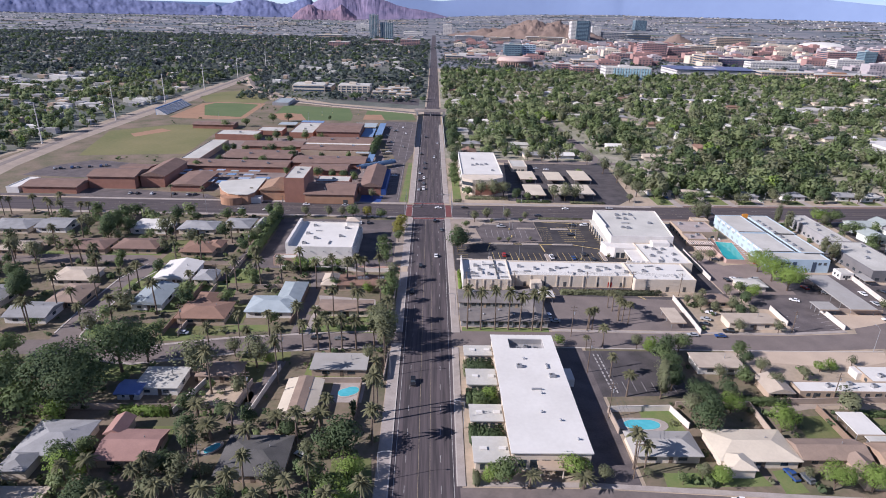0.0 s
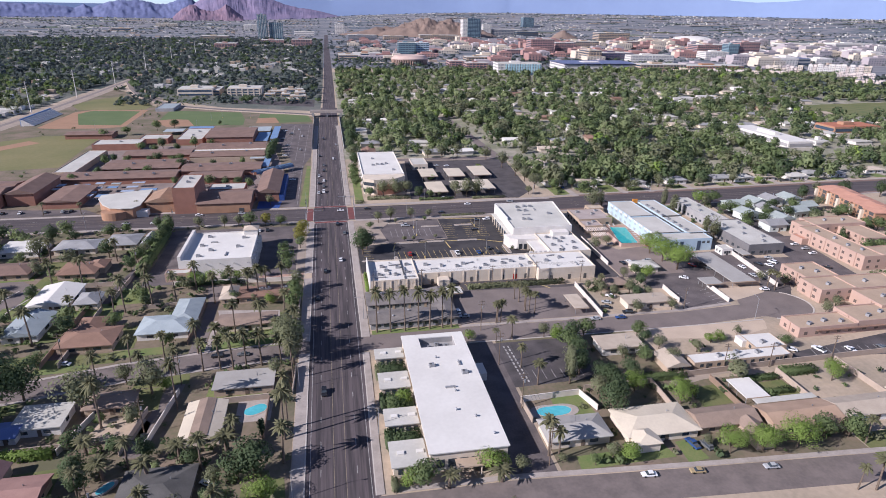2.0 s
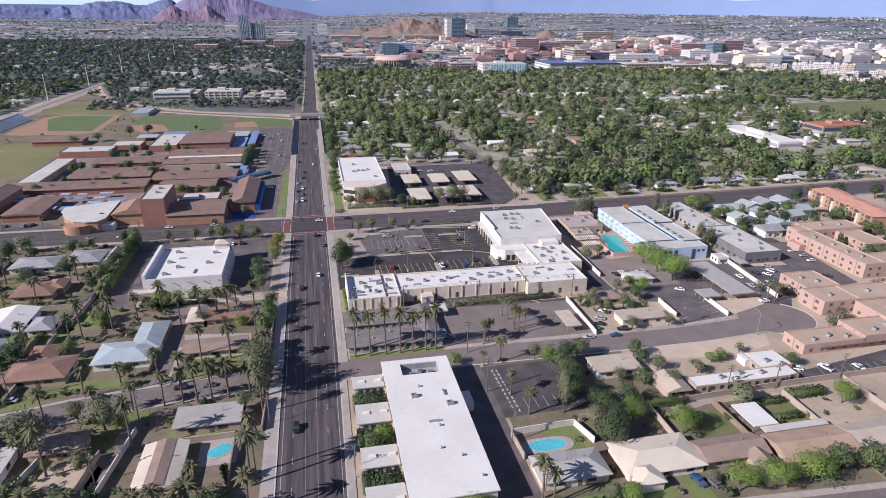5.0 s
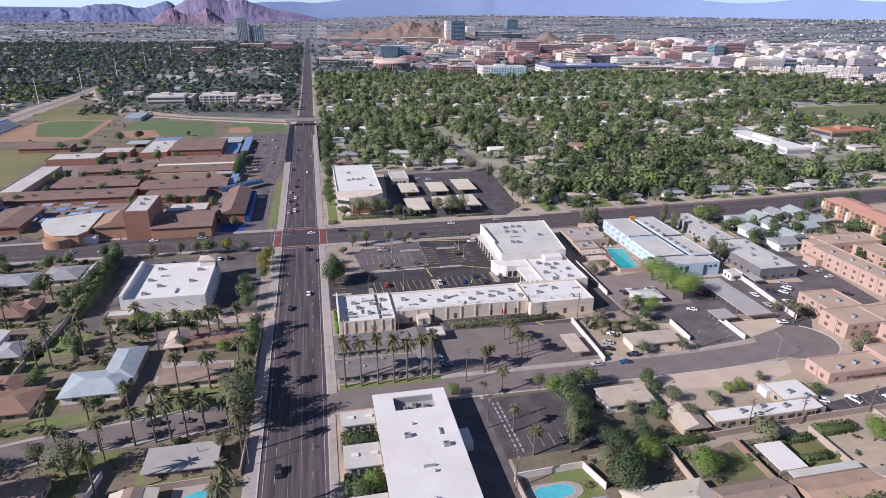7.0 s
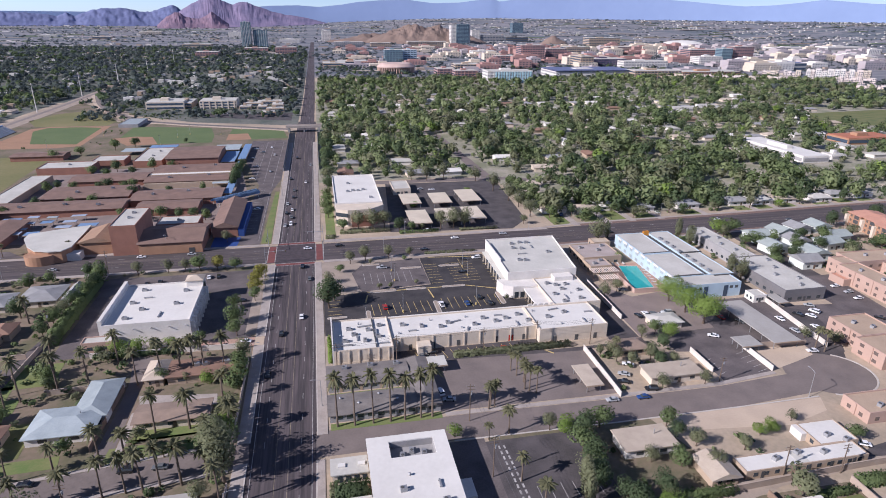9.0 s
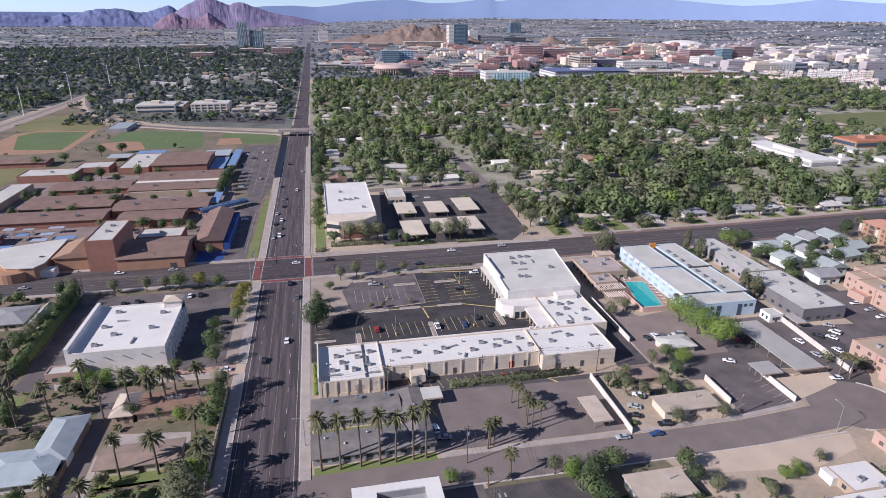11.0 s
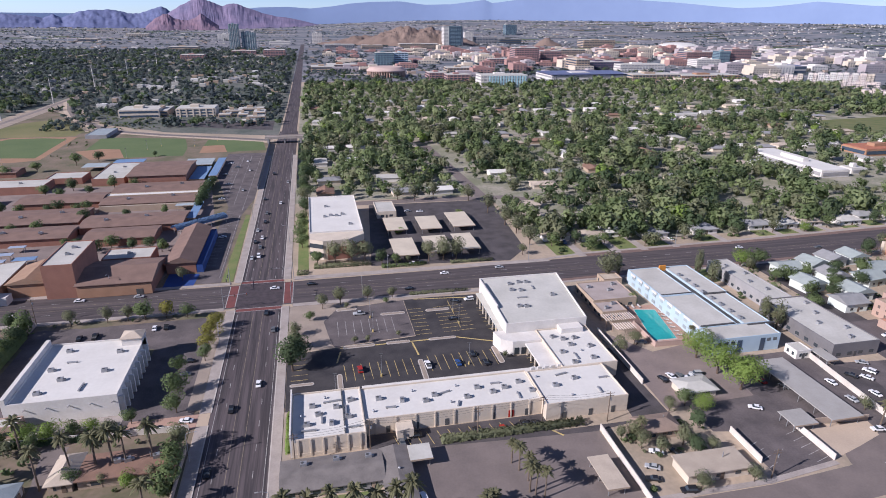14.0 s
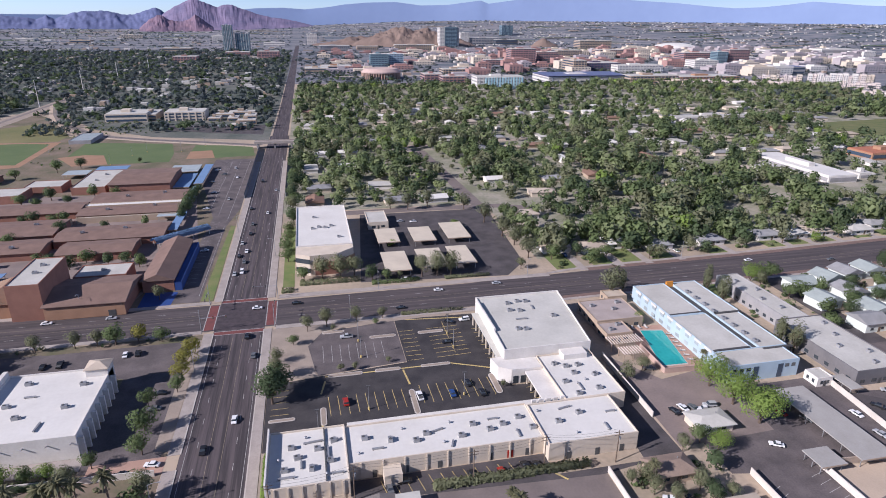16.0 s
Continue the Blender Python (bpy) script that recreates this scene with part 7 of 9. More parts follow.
TREES_WEST3 = [("dark", -152, 211, 12), ("olive", -168, 247, 11), ("dark", -151.6, 275.8, 10), ("olive", -115.4, 189, 8), ("round", -156, 200, 8), ("dark", -143, 246, 8), ("round", -38.2, 226.4, 5), ("bright", -24.5, 223, 4.5), ("olive", -30.5, 224.4, 4), ("olive", -19, 224.6, 5), ("olive", -34, 244, 6), ("round", -52, 242, 5), ("dark", -30, 190.6, 5), ("round", -76, 212, 6), ("dark", -112, 238, 7), ("round", -104, 177, 6), ("spread", -132, 172, 9), ("dark", -140, 165, 10), ("round", -125, 110, 10), ("dark", -110, 112, 11), ("round", -60, 102, 9),
               ("olive", -30, 128, 6), ("round", -27, 118, 8), ("spread", -22, 112, 8), ("dark", -36, 135, 6), ("dark", -200, 240, 12), ("round", -215, 255, 10), ("olive", -168, 290, 9), ("round", -133, 250, 6), ("spread", -185, 232, 10), ("dark", -165, 228, 9), ("round", -42, 262, 3)]
TREES_EAST = [("bright", 36.4, 121, 7), ("olive", 43.2, 120.6, 5), ("round", 22, 107, 6), ("round", 30, 106.6, 6), ("olive", 36.5, 106.4, 6.5), ("bright", 18, 151.6, 6), ("round", 15.6, 149.6, 5.5), ("round", 19.6, 119.6, 7.5), ("bright", 16, 120.6, 5), ("round", 73.8, 163, 8), ("dark", 73.6, 158.5, 9), ("dark", 75.7, 138.3, 11), ("dark", 79, 143.6, 9.5), ("dark", 80, 150.6, 8), ("olive", 74.6, 146, 8), ("dark", 78.9, 154, 7), ("olive", 88.8, 152, 6), ("plume", 86.6, 147.6, 7),
              ("plume", 97, 139.6, 9), ("round", 100, 144, 5), ("olive", 106, 160.5, 6), ("round", 98.3, 162.6, 6), ("olive", 106.4, 169, 6), ("dark", 102.6, 172.8, 6), ("bright", 72, 119.6, 6), ("olive", 67.6, 121.6, 5), ("plume", 98.2, 118, 8.6), ("plume", 107.4, 117.6, 8.8), ("plume", 117.4, 117.4, 9.2), ("round", 127, 119.4, 7), ("round", 134.6, 119, 8)]
TREES_EAST2 = [("bright", 44.3, 184.4, 4), ("olive", 70.5, 182.4, 6), ("bright", 74.1, 181.4, 6), ("olive", 91.5, 165.6, 5), ("olive", 118, 165.2, 5), ("bright", 130, 171, 4), ("bright", 126, 169.6, 4), ("round", 150, 163.4, 5), ("plume", 150.4, 143, 8), ("round", 133.9, 118.6, 6), ("round", 84.4, 181, 7), ("dark", 78.7, 178, 8), ("round", 75.6, 172, 8), ("round", 103, 178, 6), ("dark", 77, 168, 8),
               ("spire", 68.8, 154.4, 12), ("spire", 70.6, 158.4, 12), ("olive", 72.6, 162, 8), ("dark", 75, 166.6, 7), ("olive", 54.1, 121.8, 3), ("olive", 93.6, 121.6, 4), ("olive", 139, 173.6, 4), ("round", 62, 119.6, 3.4), ("dark", 88, 154, 8)]
TREES_MALL = [("dark", 13.4, 268, 12), ("dark", 15.6, 274, 10), ("olive", 14, 281, 8), ("olive", 14, 291, 6), ("olive", 24, 311, 7), ("olive", 31, 313.4, 8), ("olive", 42, 315.6, 7), ("round", 19, 302, 4), ("olive", 52, 316, 5), ("olive", 105.1, 216, 6), ("olive", 104.7, 211.5, 6), ("olive", 116.4, 210.6, 7), ("round", 127, 226.4, 6), ("olive", 120.4, 224, 6), ("plume", 149, 230.5, 13), ("plume", 147.4, 240, 12), ("plume", 146.4, 250, 11), ("plume", 130, 222.6, 7), ("olive", 122.6, 258, 7), ("bright", 145.4, 292.6, 5), ("olive", 107.9, 207.6, 6.5), ("olive", 111.7, 194.8, 5.5), ("dark", 117.7, 207.2, 6),
              ("olive", 122.3, 206.4, 5), ("olive", 125.9, 194.6, 5.5), ("olive", 130, 262, 6), ("olive", 101, 215.6, 5), ("olive", 83, 262.6, 3), ("olive", 34.2, 281.8, 3), ("olive", 39, 281.8, 3), ("olive", 50, 284.2, 2.6), ("olive", 33, 309.4, 3), ("round", 49, 312, 2.6), ("olive", 147.4, 317.6, 14), ("spire", 152.6, 318, 12), ("spire", 187, 300, 13), ("spire", 187.4, 262, 13), ("spire", 186.6, 268, 12), ("spire", 188, 312, 13), ("spire", 189.6, 305, 11)]
TREES_MALL2 = [("column", 189, 315, 8), ("olive", 214, 312, 8), ("round", 222, 318, 9), ("round", 218, 300, 7), ("round", 222, 284, 7), ("round", 236, 288, 8), ("dark", 250, 289, 8), ("round", 236, 302, 7), ("round", 214, 273, 7), ("dark", 252, 304, 7), ("round", 264, 283, 7), ("olive", 185, 208, 6), ("olive", 190, 186, 6), ("olive", 183, 183, 6), ("round", 280, 250, 9), ("round", 276, 262, 8),
               ("dark", 274, 240, 8), ("round", 282, 284, 9), ("dark", 320, 325, 10), ("olive", 300, 326, 9), ("dark", 340, 318, 11), ("round", 332, 300, 10), ("round", 226, 205, 6), ("olive", 178, 214, 5)]
TREES_OFFICE = [("round", 23, 357, 7), ("olive", 31, 357, 11), ("olive", 38.6, 357, 12), ("olive", 44.6, 357.4, 11), ("dark", 52, 352, 8), ("round", 58, 350, 6), ("round", 16, 381, 7), ("round", 16, 395, 8), ("round", 16.4, 408, 7), ("olive", 64, 352, 4), ("olive", 80.9, 352, 12), ("olive", 87, 352, 12), ("olive", 74, 352, 11), ("olive", 125, 396, 12), ("olive", 127, 382, 11), ("olive", 128, 364, 11), ("olive", 122, 420, 12), ("olive", 117, 446, 11), ("olive", 84, 452, 11), ("olive", 96, 453, 12), ("olive", 74, 456, 9), ("olive", 120, 352, 6), ("round", 16.4, 421, 7), ("dark", 18, 436, 11), ("olive", 17, 456, 12), ("spread", 19, 466, 10), ("dark", 17, 482, 12), ("olive", 17, 497, 9), ("dark", 18, 508, 13), ("round", 19, 530, 10), ("dark", 17, 541, 9), ("dark", 18, 560, 13), ("olive", 19, 584, 11), ("dark", 17, 603, 10),
                ("bright", 66, 393, 4), ("bright", 104, 417, 4), ("olive", 133, 396, 8), ("round", 138, 360, 8), ("round", 150, 380, 9), ("dark", 152, 362, 8), ("olive", 185, 352, 7), ("olive", 210, 357, 9), ("round", 165, 357, 7), ("dark", 242, 357, 8), ("olive", 264, 358, 9), ("round", 300, 360, 8), ("dark", 331, 360, 9), ("bright", 282, 356, 6), ("olive", 370, 366, 9), ("round", 224, 300, 8), ("dark", 243, 296, 8), ("round", 262, 300, 8), ("dark", 230, 282, 7), ("bright", 214, 318, 9)]
TREES_SCHOOL = [("round", -95, 398, 6), ("round", -75, 398, 7), ("dark", -64, 392, 7), ("dark", -56, 392, 7), ("round", -50, 388, 7), ("round", -130, 427, 6), ("dark", -120, 428, 5), ("round", -150, 428, 5), ("round", -110, 461, 6), ("dark", -125, 462, 6), ("round", -140, 463, 6), ("round", -130, 494, 7), ("dark", -115, 500, 7), ("round", -104, 514, 9), ("olive", -34, 350, 7), ("dark", -43, 466, 9), ("dark", -43, 476, 9), ("dark", -43, 497, 9),
                ("dark", -42, 508, 8), ("dark", -43, 487, 9), ("dark", -43, 455, 8), ("dark", -88, 393, 8), ("dark", -80, 391, 7), ("round", -118, 428, 7), ("dark", -100, 443, 8), ("round", -155, 460, 8), ("dark", -150, 466, 7), ("dark", -148, 428, 7), ("round", -92, 513, 7), ("dark", -128, 512, 9), ("round", -140, 500, 8), ("dark", -120, 463, 8), ("round", -105, 462, 7), ("dark", -80, 446, 6), ("round", -60, 450, 6), ("round", -150, 588, 10), ("dark", -138, 600, 9), ("round", -185, 560, 8), ("round", -170, 570, 8), ("dark", -100, 612, 5)]
TREES_COURT = [("round", x, y, h) for x, y, h in leafy_court] + [("column", 250, 250, 9), ("round", 283, 262, 8), ("olive", 279, 300, 9), ("dark", 284, 318, 10)]
for group in (TREES_COURT, TREES_WEST, TREES_WEST4, TREES_WEST2, TREES_WEST3, TREES_EAST, TREES_EAST2, TREES_MALL, TREES_MALL2, TREES_OFFICE, TREES_SCHOOL):
    for kind, x, y, h in group:
        leafy(kind, x, y, h, seed, 0.9 + 0.25 * ((seed * 13) % 7) / 7)
        seed += 1


# gardens: loose trees and shrubs between the houses
def shrub(x, y, h, leaf, k):
    variant = k % 3

    def build():
        r3 = np.random.default_rng(300 + variant)
        p = r3.normal(size=(90, 3))
        p /= np.linalg.norm(p, axis=1, keepdims=True)
        p = p * r3.uniform(0.6, 1.0, (90, 1)) * np.array([0.8, 0.8, 0.5]) + np.array([0, 0, 0.5])
        p[:, 2] = np.maximum(p[:, 2], 0.03)
        return tagged(new("shrub", leaf_mesh("shrub", *quads(p, r3.uniform(0.12, 0.24, 90), r3, 0.7), M[leaf])), {"leaf_green": "round green garden shrub", "leaf_olive": "grey-green desert garden shrub", "leaf_dark": "dark green garden shrub"}[leaf], "shrub", "shrubs")
    return stamp(("shrub", leaf, variant), build, turned(x, y, 0, k * 1.3, h))


OCCUPIED += [(102, 152, 171, 183), (152, 176, 197, 212), (-41.5, -21.4, 211, 216.5)]
rf = np.random.default_rng(31)
garden, bushes = [], []
for x0, x1, y0, y1, step, trees, shrubs in ((-215, -13.5, 96, 317, 9.6, 0.4, 0.22), (53, 162, 116, 182, 9.0, 0.1, 0.3), (98, 130, 193, 228, 7.0, 0.3, 0.5), (186, 300, 200, 322, 10, 0.4, 0.4), (130, 260, 345, 440, 9, 0.45, 0.3), (13, 90, 314, 321, 6, 0.0, 0.6)):
    for yy in np.arange(y0, y1, step):
        for xx in np.arange(x0, x1, step):
            x, y = xx + rf.uniform(0, step), yy + rf.uniform(0, step)
            if y1 < y or x1 < x:
                continue
            if rf.uniform() < trees and not taken(x, y, 2.0):
                garden.append((x, y, 0.0, rf.uniform(0.35, 0.95), rf.uniform(0.85, 1.2)))
            x, y = xx + rf.uniform(0, step), yy + rf.uniform(0, step)
            if rf.uniform() < shrubs and not taken(x, y, 0.8):
                shrub(x, y, rf.uniform(1.0, 2.2), ("leaf_green", "leaf_olive", "leaf_dark")[int(rf.integers(0, 3))], int(rf.integers(0, 900)))

for x0, x1, y0, y1, keep in ((-230, -13.5, 90, 317, 0.5), (54, 170, 116, 182, 0.3), (98, 132, 193, 230, 0.5), (12, 27, 281, 316, 0.6), (132, 420, 347, 363, 0.22), (212, 290, 268, 322, 0.3), (30, 84, 313, 317, 0.5), (-260, -160, 400, 440, 0.12), (186, 300, 200, 322, 0.35), (-175, -45, 345, 520, 0.16), (-230, -20, 745, 880, 0.35), (-260, -150, 560, 780, 0.05)):
    for yy in np.arange(y0, y1, 4.4):
        for xx in np.arange(x0, x1, 4.4):
            x, y = xx + rf.uniform(0, 4.4), yy + rf.uniform(0, 4.4)
            if rf.uniform() < keep and not taken(x, y, 0.9):
                bushes.append((x, y, 0.0, rf.uniform(0.1, 0.32), rf.uniform(0.9, 1.6)))


# ---- woods and suburbs behind ----
def clear(x, y, spots, margin=0.0):
    return any(a - margin < x < b + margin and c - margin < y < d + margin for a, b, c, d in spots)


SPOTS = [(-303, 14, 300, 690), (14, 131, 330, 450), (120, 132, 440, 620), (14, 180, 446, 458), (384, 412, 452, 542), (415, 436, 462, 480), (478, 540, 508, 548), (365, 460, 425, 450), (570, 860, 590, 700), (430, 560, 722, 742), (-190, -130, 790, 860), (-128, -68, 795, 850), (-72, -20, 785, 862), (-18, 18, 300, 690), (-6, 15, 690, 3000), (130, 420, 320, 362), (-304, -272, 340, 1000)]
for i, yy in enumerate((540, 640, 735, 830, 930, 1030)):
    SPOTS.append((20, 640, yy - 2.2, yy + 2.2))
for xx in (215, 320, 430, 540):
    SPOTS.append((xx - 2, xx + 2, 380, 1050))
rng = np.random.default_rng(8)
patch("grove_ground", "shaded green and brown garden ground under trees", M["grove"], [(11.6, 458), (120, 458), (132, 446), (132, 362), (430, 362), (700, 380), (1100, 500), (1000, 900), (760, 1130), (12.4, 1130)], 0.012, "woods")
patch("grove_ground", "shaded green and brown garden ground under trees", M["garden_shade_floor"], [(-310, 420), (-900, 420), (-1500, 900), (-1500, 2000), (-1.5, 2000), (-4.5, 890), (-230, 890), (-300, 900)], 0.012, "woods")


def suburb_house(kind, x, y, angle):
    rm, wm, w, d, roof = kind

    def build():
        ob = thing("suburban_house", 0, 0, {"grey_roof": "low house with a grey shingle roof among trees", "tan_roof": "low house with a tan shingle roof among trees", "white_roof": "low house with a white roof among trees", "brown_roof": "low house with a brown roof among trees",
                                            "pale_roof": "low house with a pale flat roof among trees"}[rm], "house", "suburban houses")
        piece("wall", M[wm], ob, -w + 0.4, w - 0.4, -d + 0.4, d - 0.4, 0, 2.8)
        bm = bmesh.new()
        low_roof(bm, -w, w, -d, d, 2.9, 1.5 if roof != "flat" else 0.25, "x", 0.2, d * 0.9 if roof == "hip" else 0.0)
        part("roof", bm, M[rm], ob)
        return ob
    return stamp(("sub", rm, roof), build, turned(x, y, 0, angle))


SUB = [("grey_roof", "cream_wall", 8, 5.5, "hip"), ("tan_roof", "cream_wall", 8.5, 5.5, "hip"), ("white_roof", "white_wall", 8, 5, "gable"), ("brown_roof", "tan_wall", 8, 5.5, "gable"), ("pale_roof", "white_wall", 9, 5.5, "flat")]
homes = []
for yy in (470, 505, 560, 615, 660, 710, 755, 805, 850, 905, 960):
    for xx in np.arange(32, 620, 24):
        x, y = xx + rng.uniform(-5, 5), yy + rng.uniform(-5, 5)
        if clear(x, y, SPOTS, 7) or rng.uniform() < 0.2 or len(homes) > 155:
            continue
        homes.append((x, y))
        suburb_house(SUB[int(rng.choice([0, 1, 2, 3, 4], p=[0.34, 0.2, 0.2, 0.06, 0.2]))], x, y, (0 if rng.uniform() < 0.7 else 1.57) + rng.uniform(-0.1, 0.1))
for k in range(16):
    x, y = rng.uniform(-620, -300), rng.uniform(420, 1050)
    if clear(x, y, SPOTS, 6):
        continue
    homes.append((x, y))
    suburb_house(SUB[k % 5], x, y, 0 if k % 3 else 1.57)
home_x, home_y = np.array([h[0] for h in homes]), np.array([h[1] for h in homes])
home_gap = np.where(home_y < 530, 21.0, np.where(np.arange(len(homes)) % 3 > 0, 14.0, 6.0))


def kit(count, clumps, size, height, width, low, lobes, first):
    out = []
    for k in range(count):
        r2 = np.random.default_rng(first + k)
        at, ways = crown_points(r2, clumps, height, width - 0.6 * (k % 3), low, lobes)
        out.append(quads(at, r2.uniform(0.6, 1.35, len(at)) * size, r2, 0.36, ways))
    return out


near_kit = kit(7, 200, 0.62, 9.5, 9.2, 0.8, 6, 100)
middle_kit = kit(6, 76, 1.05, 9.5, 9.4, 0.6, 5, 160)
far_kit = kit(5, 22, 1.85, 8.0, 9.6, 0.6, 5, 200)
fine_kit = kit(6, 500, 0.41, 9.0, 8.8, 1.2, 8, 400)
bush_kit = kit(4, 26, 1.5, 8.0, 9.0, 0.2, 4, 500)


def woodland(name, label, places, trees, material, category="woods"):
    """Many trees that nobody could count, joined into one."""
    P, Fc, N, base = [], [], [], 0
    for i, (x, y, z, s, w) in enumerate(places):
        p, f, q = trees[i % len(trees)]
        a = i * 2.4
        turn = np.array([[math.cos(a), math.sin(a), 0], [-math.sin(a), math.cos(a), 0], [0, 0, 1]])
        P.append((p * np.array([s * w, s * w, s])) @ turn + np.array([x, y, z]))
        N.append(q @ turn)
        Fc.append(f + base)
        base += len(p)
    return tagged(new(name, leaf_mesh(name, np.concatenate(P), np.concatenate(Fc), np.concatenate(N), material)), label, category, kind="stuff")


def glade(x, y):
    """Open built-up patches, longer from west to east, between the wooded ones."""
    return noise.noise((x * 0.0045, y * 0.011, 5.0)) + 0.4 * noise.noise((x * 0.017, y * 0.03, 2.0)) > 0.4


def spread_trees(x0, x1, y0, y1, step, keep, lo=0.55, hi=1.25, open_patches=False):
    out = []
    for yy in np.arange(y0, y1, step):
        for xx in np.arange(x0, x1, step):
            x, y = xx + rng.uniform(-0.5, 0.5) * step, yy + rng.uniform(-0.5, 0.5) * step
            if rng.uniform() > keep * (0.72 if x > 330 else 1.0) * (0.75 + 0.5 * noise.noise((x * 0.012, y * 0.012, 3.0))) or clear(x, y, SPOTS, 1.5):
                continue
            if x < -0.86 * y - 40 or x > 1.0 * y + 60:
                continue
            if open_patches and glade(x, y) and rng.uniform() < 0.8:
                continue
            if np.any((np.abs(home_x - x) < 6.2) & (y - home_y < 5) & (home_y - y < home_gap)):
                continue
            out.append((x, y, 0.0, rng.uniform(lo, hi) * (0.95 + 0.5 * noise.noise((x * 0.02, y * 0.02, 7.0))), rng.uniform(0.85, 1.25)))
    return out


for k, nm in enumerate(("leaf_green", "leaf_olive", "leaf_dark", "leaf_wood")):
    woodland("garden_trees", ("green trees between the houses", "grey-green trees between the houses", "dark green trees between the houses", "mid-green trees between the houses")[k], garden[k::4], fine_kit, M[nm], "trees")
for k, nm in enumerate(("leaf_green", "leaf_olive", "leaf_dark")):
    woodland("garden_bushes", ("green bushes along garden walls", "grey-green bushes along garden walls", "dark bushes along garden walls")[k], bushes[k::3], bush_kit, M[nm], "bushes")
mats = (M["leaf_wood"], M["leaf_green"], M["leaf_olive"], M["leaf_dark"], M["leaf_bright"])
tones = ("mixed green", "mid green", "grey-green", "dark green", "bright green")


def shares(count):
    return rng.choice(5, count, p=[0.36, 0.25, 0.19, 0.18, 0.02])


near = spread_trees(18, 680, 362, 700, 7.8, 0.9, 0.5, 1.55)
pick = shares(len(near))
for k in range(5):
    woodland("woodland", tones[k] + " suburban trees among houses", [p for p, q in zip(near, pick) if q == k], near_kit, mats[k])
mid = spread_trees(18, 900, 700, 1130, 9.6, 0.86, 0.6, 1.5) + spread_trees(-560, -300, 352, 1000, 10.0, 0.84, 0.5, 1.2, True)
pick = shares(len(mid))
for k in range(5):
    woodland("woodland", tones[k] + " suburban trees further off", [p for p, q in zip(mid, pick) if q == k], middle_kit, mats[k])
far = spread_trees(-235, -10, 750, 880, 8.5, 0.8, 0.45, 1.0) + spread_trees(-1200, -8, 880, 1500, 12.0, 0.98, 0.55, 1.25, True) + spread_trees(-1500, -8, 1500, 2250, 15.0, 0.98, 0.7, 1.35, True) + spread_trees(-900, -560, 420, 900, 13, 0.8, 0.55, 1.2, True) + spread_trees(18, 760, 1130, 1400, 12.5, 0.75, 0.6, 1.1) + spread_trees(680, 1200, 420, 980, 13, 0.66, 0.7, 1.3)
for k, nm in enumerate(("leaf_hazy", "leaf_dark", "leaf_hazy_dark", "leaf_hazy")):
    woodland("woodland", ("distant suburban trees greyed by painted haze", "distant deep green suburban trees", "distant dark suburban trees", "distant suburban trees greyed by painted haze")[k], far[k::4], far_kit, M[nm])
sparse = []
for k in range(11500):
    r, a = rng.uniform(1400, 4700), radians(rng.uniform(-44, 52))
    x, y = r * math.sin(a), r * math.cos(a)
    if abs(x) < 16:
        continue
    if noise.noise((x * 0.003, y * 0.008, 9.0)) > -0.05:
        sparse.append((x, y, rise(x, y), rng.uniform(0.5, 0.95), rng.uniform(0.9, 2.4)))
woodland("woodland", "scattered trees on the distant plain", sparse, [(p[:36], f[:9], q[:36]) for p, f, q in far_kit], M["leaf_hazy_dark"])


# ---- vehicles ----
CAR_LABELS = {"car_white": "white", "car_silver": "silver", "car_black": "black", "car_grey": "dark grey", "car_red": "red", "car_blue": "dark blue", "car_gold": "gold"}


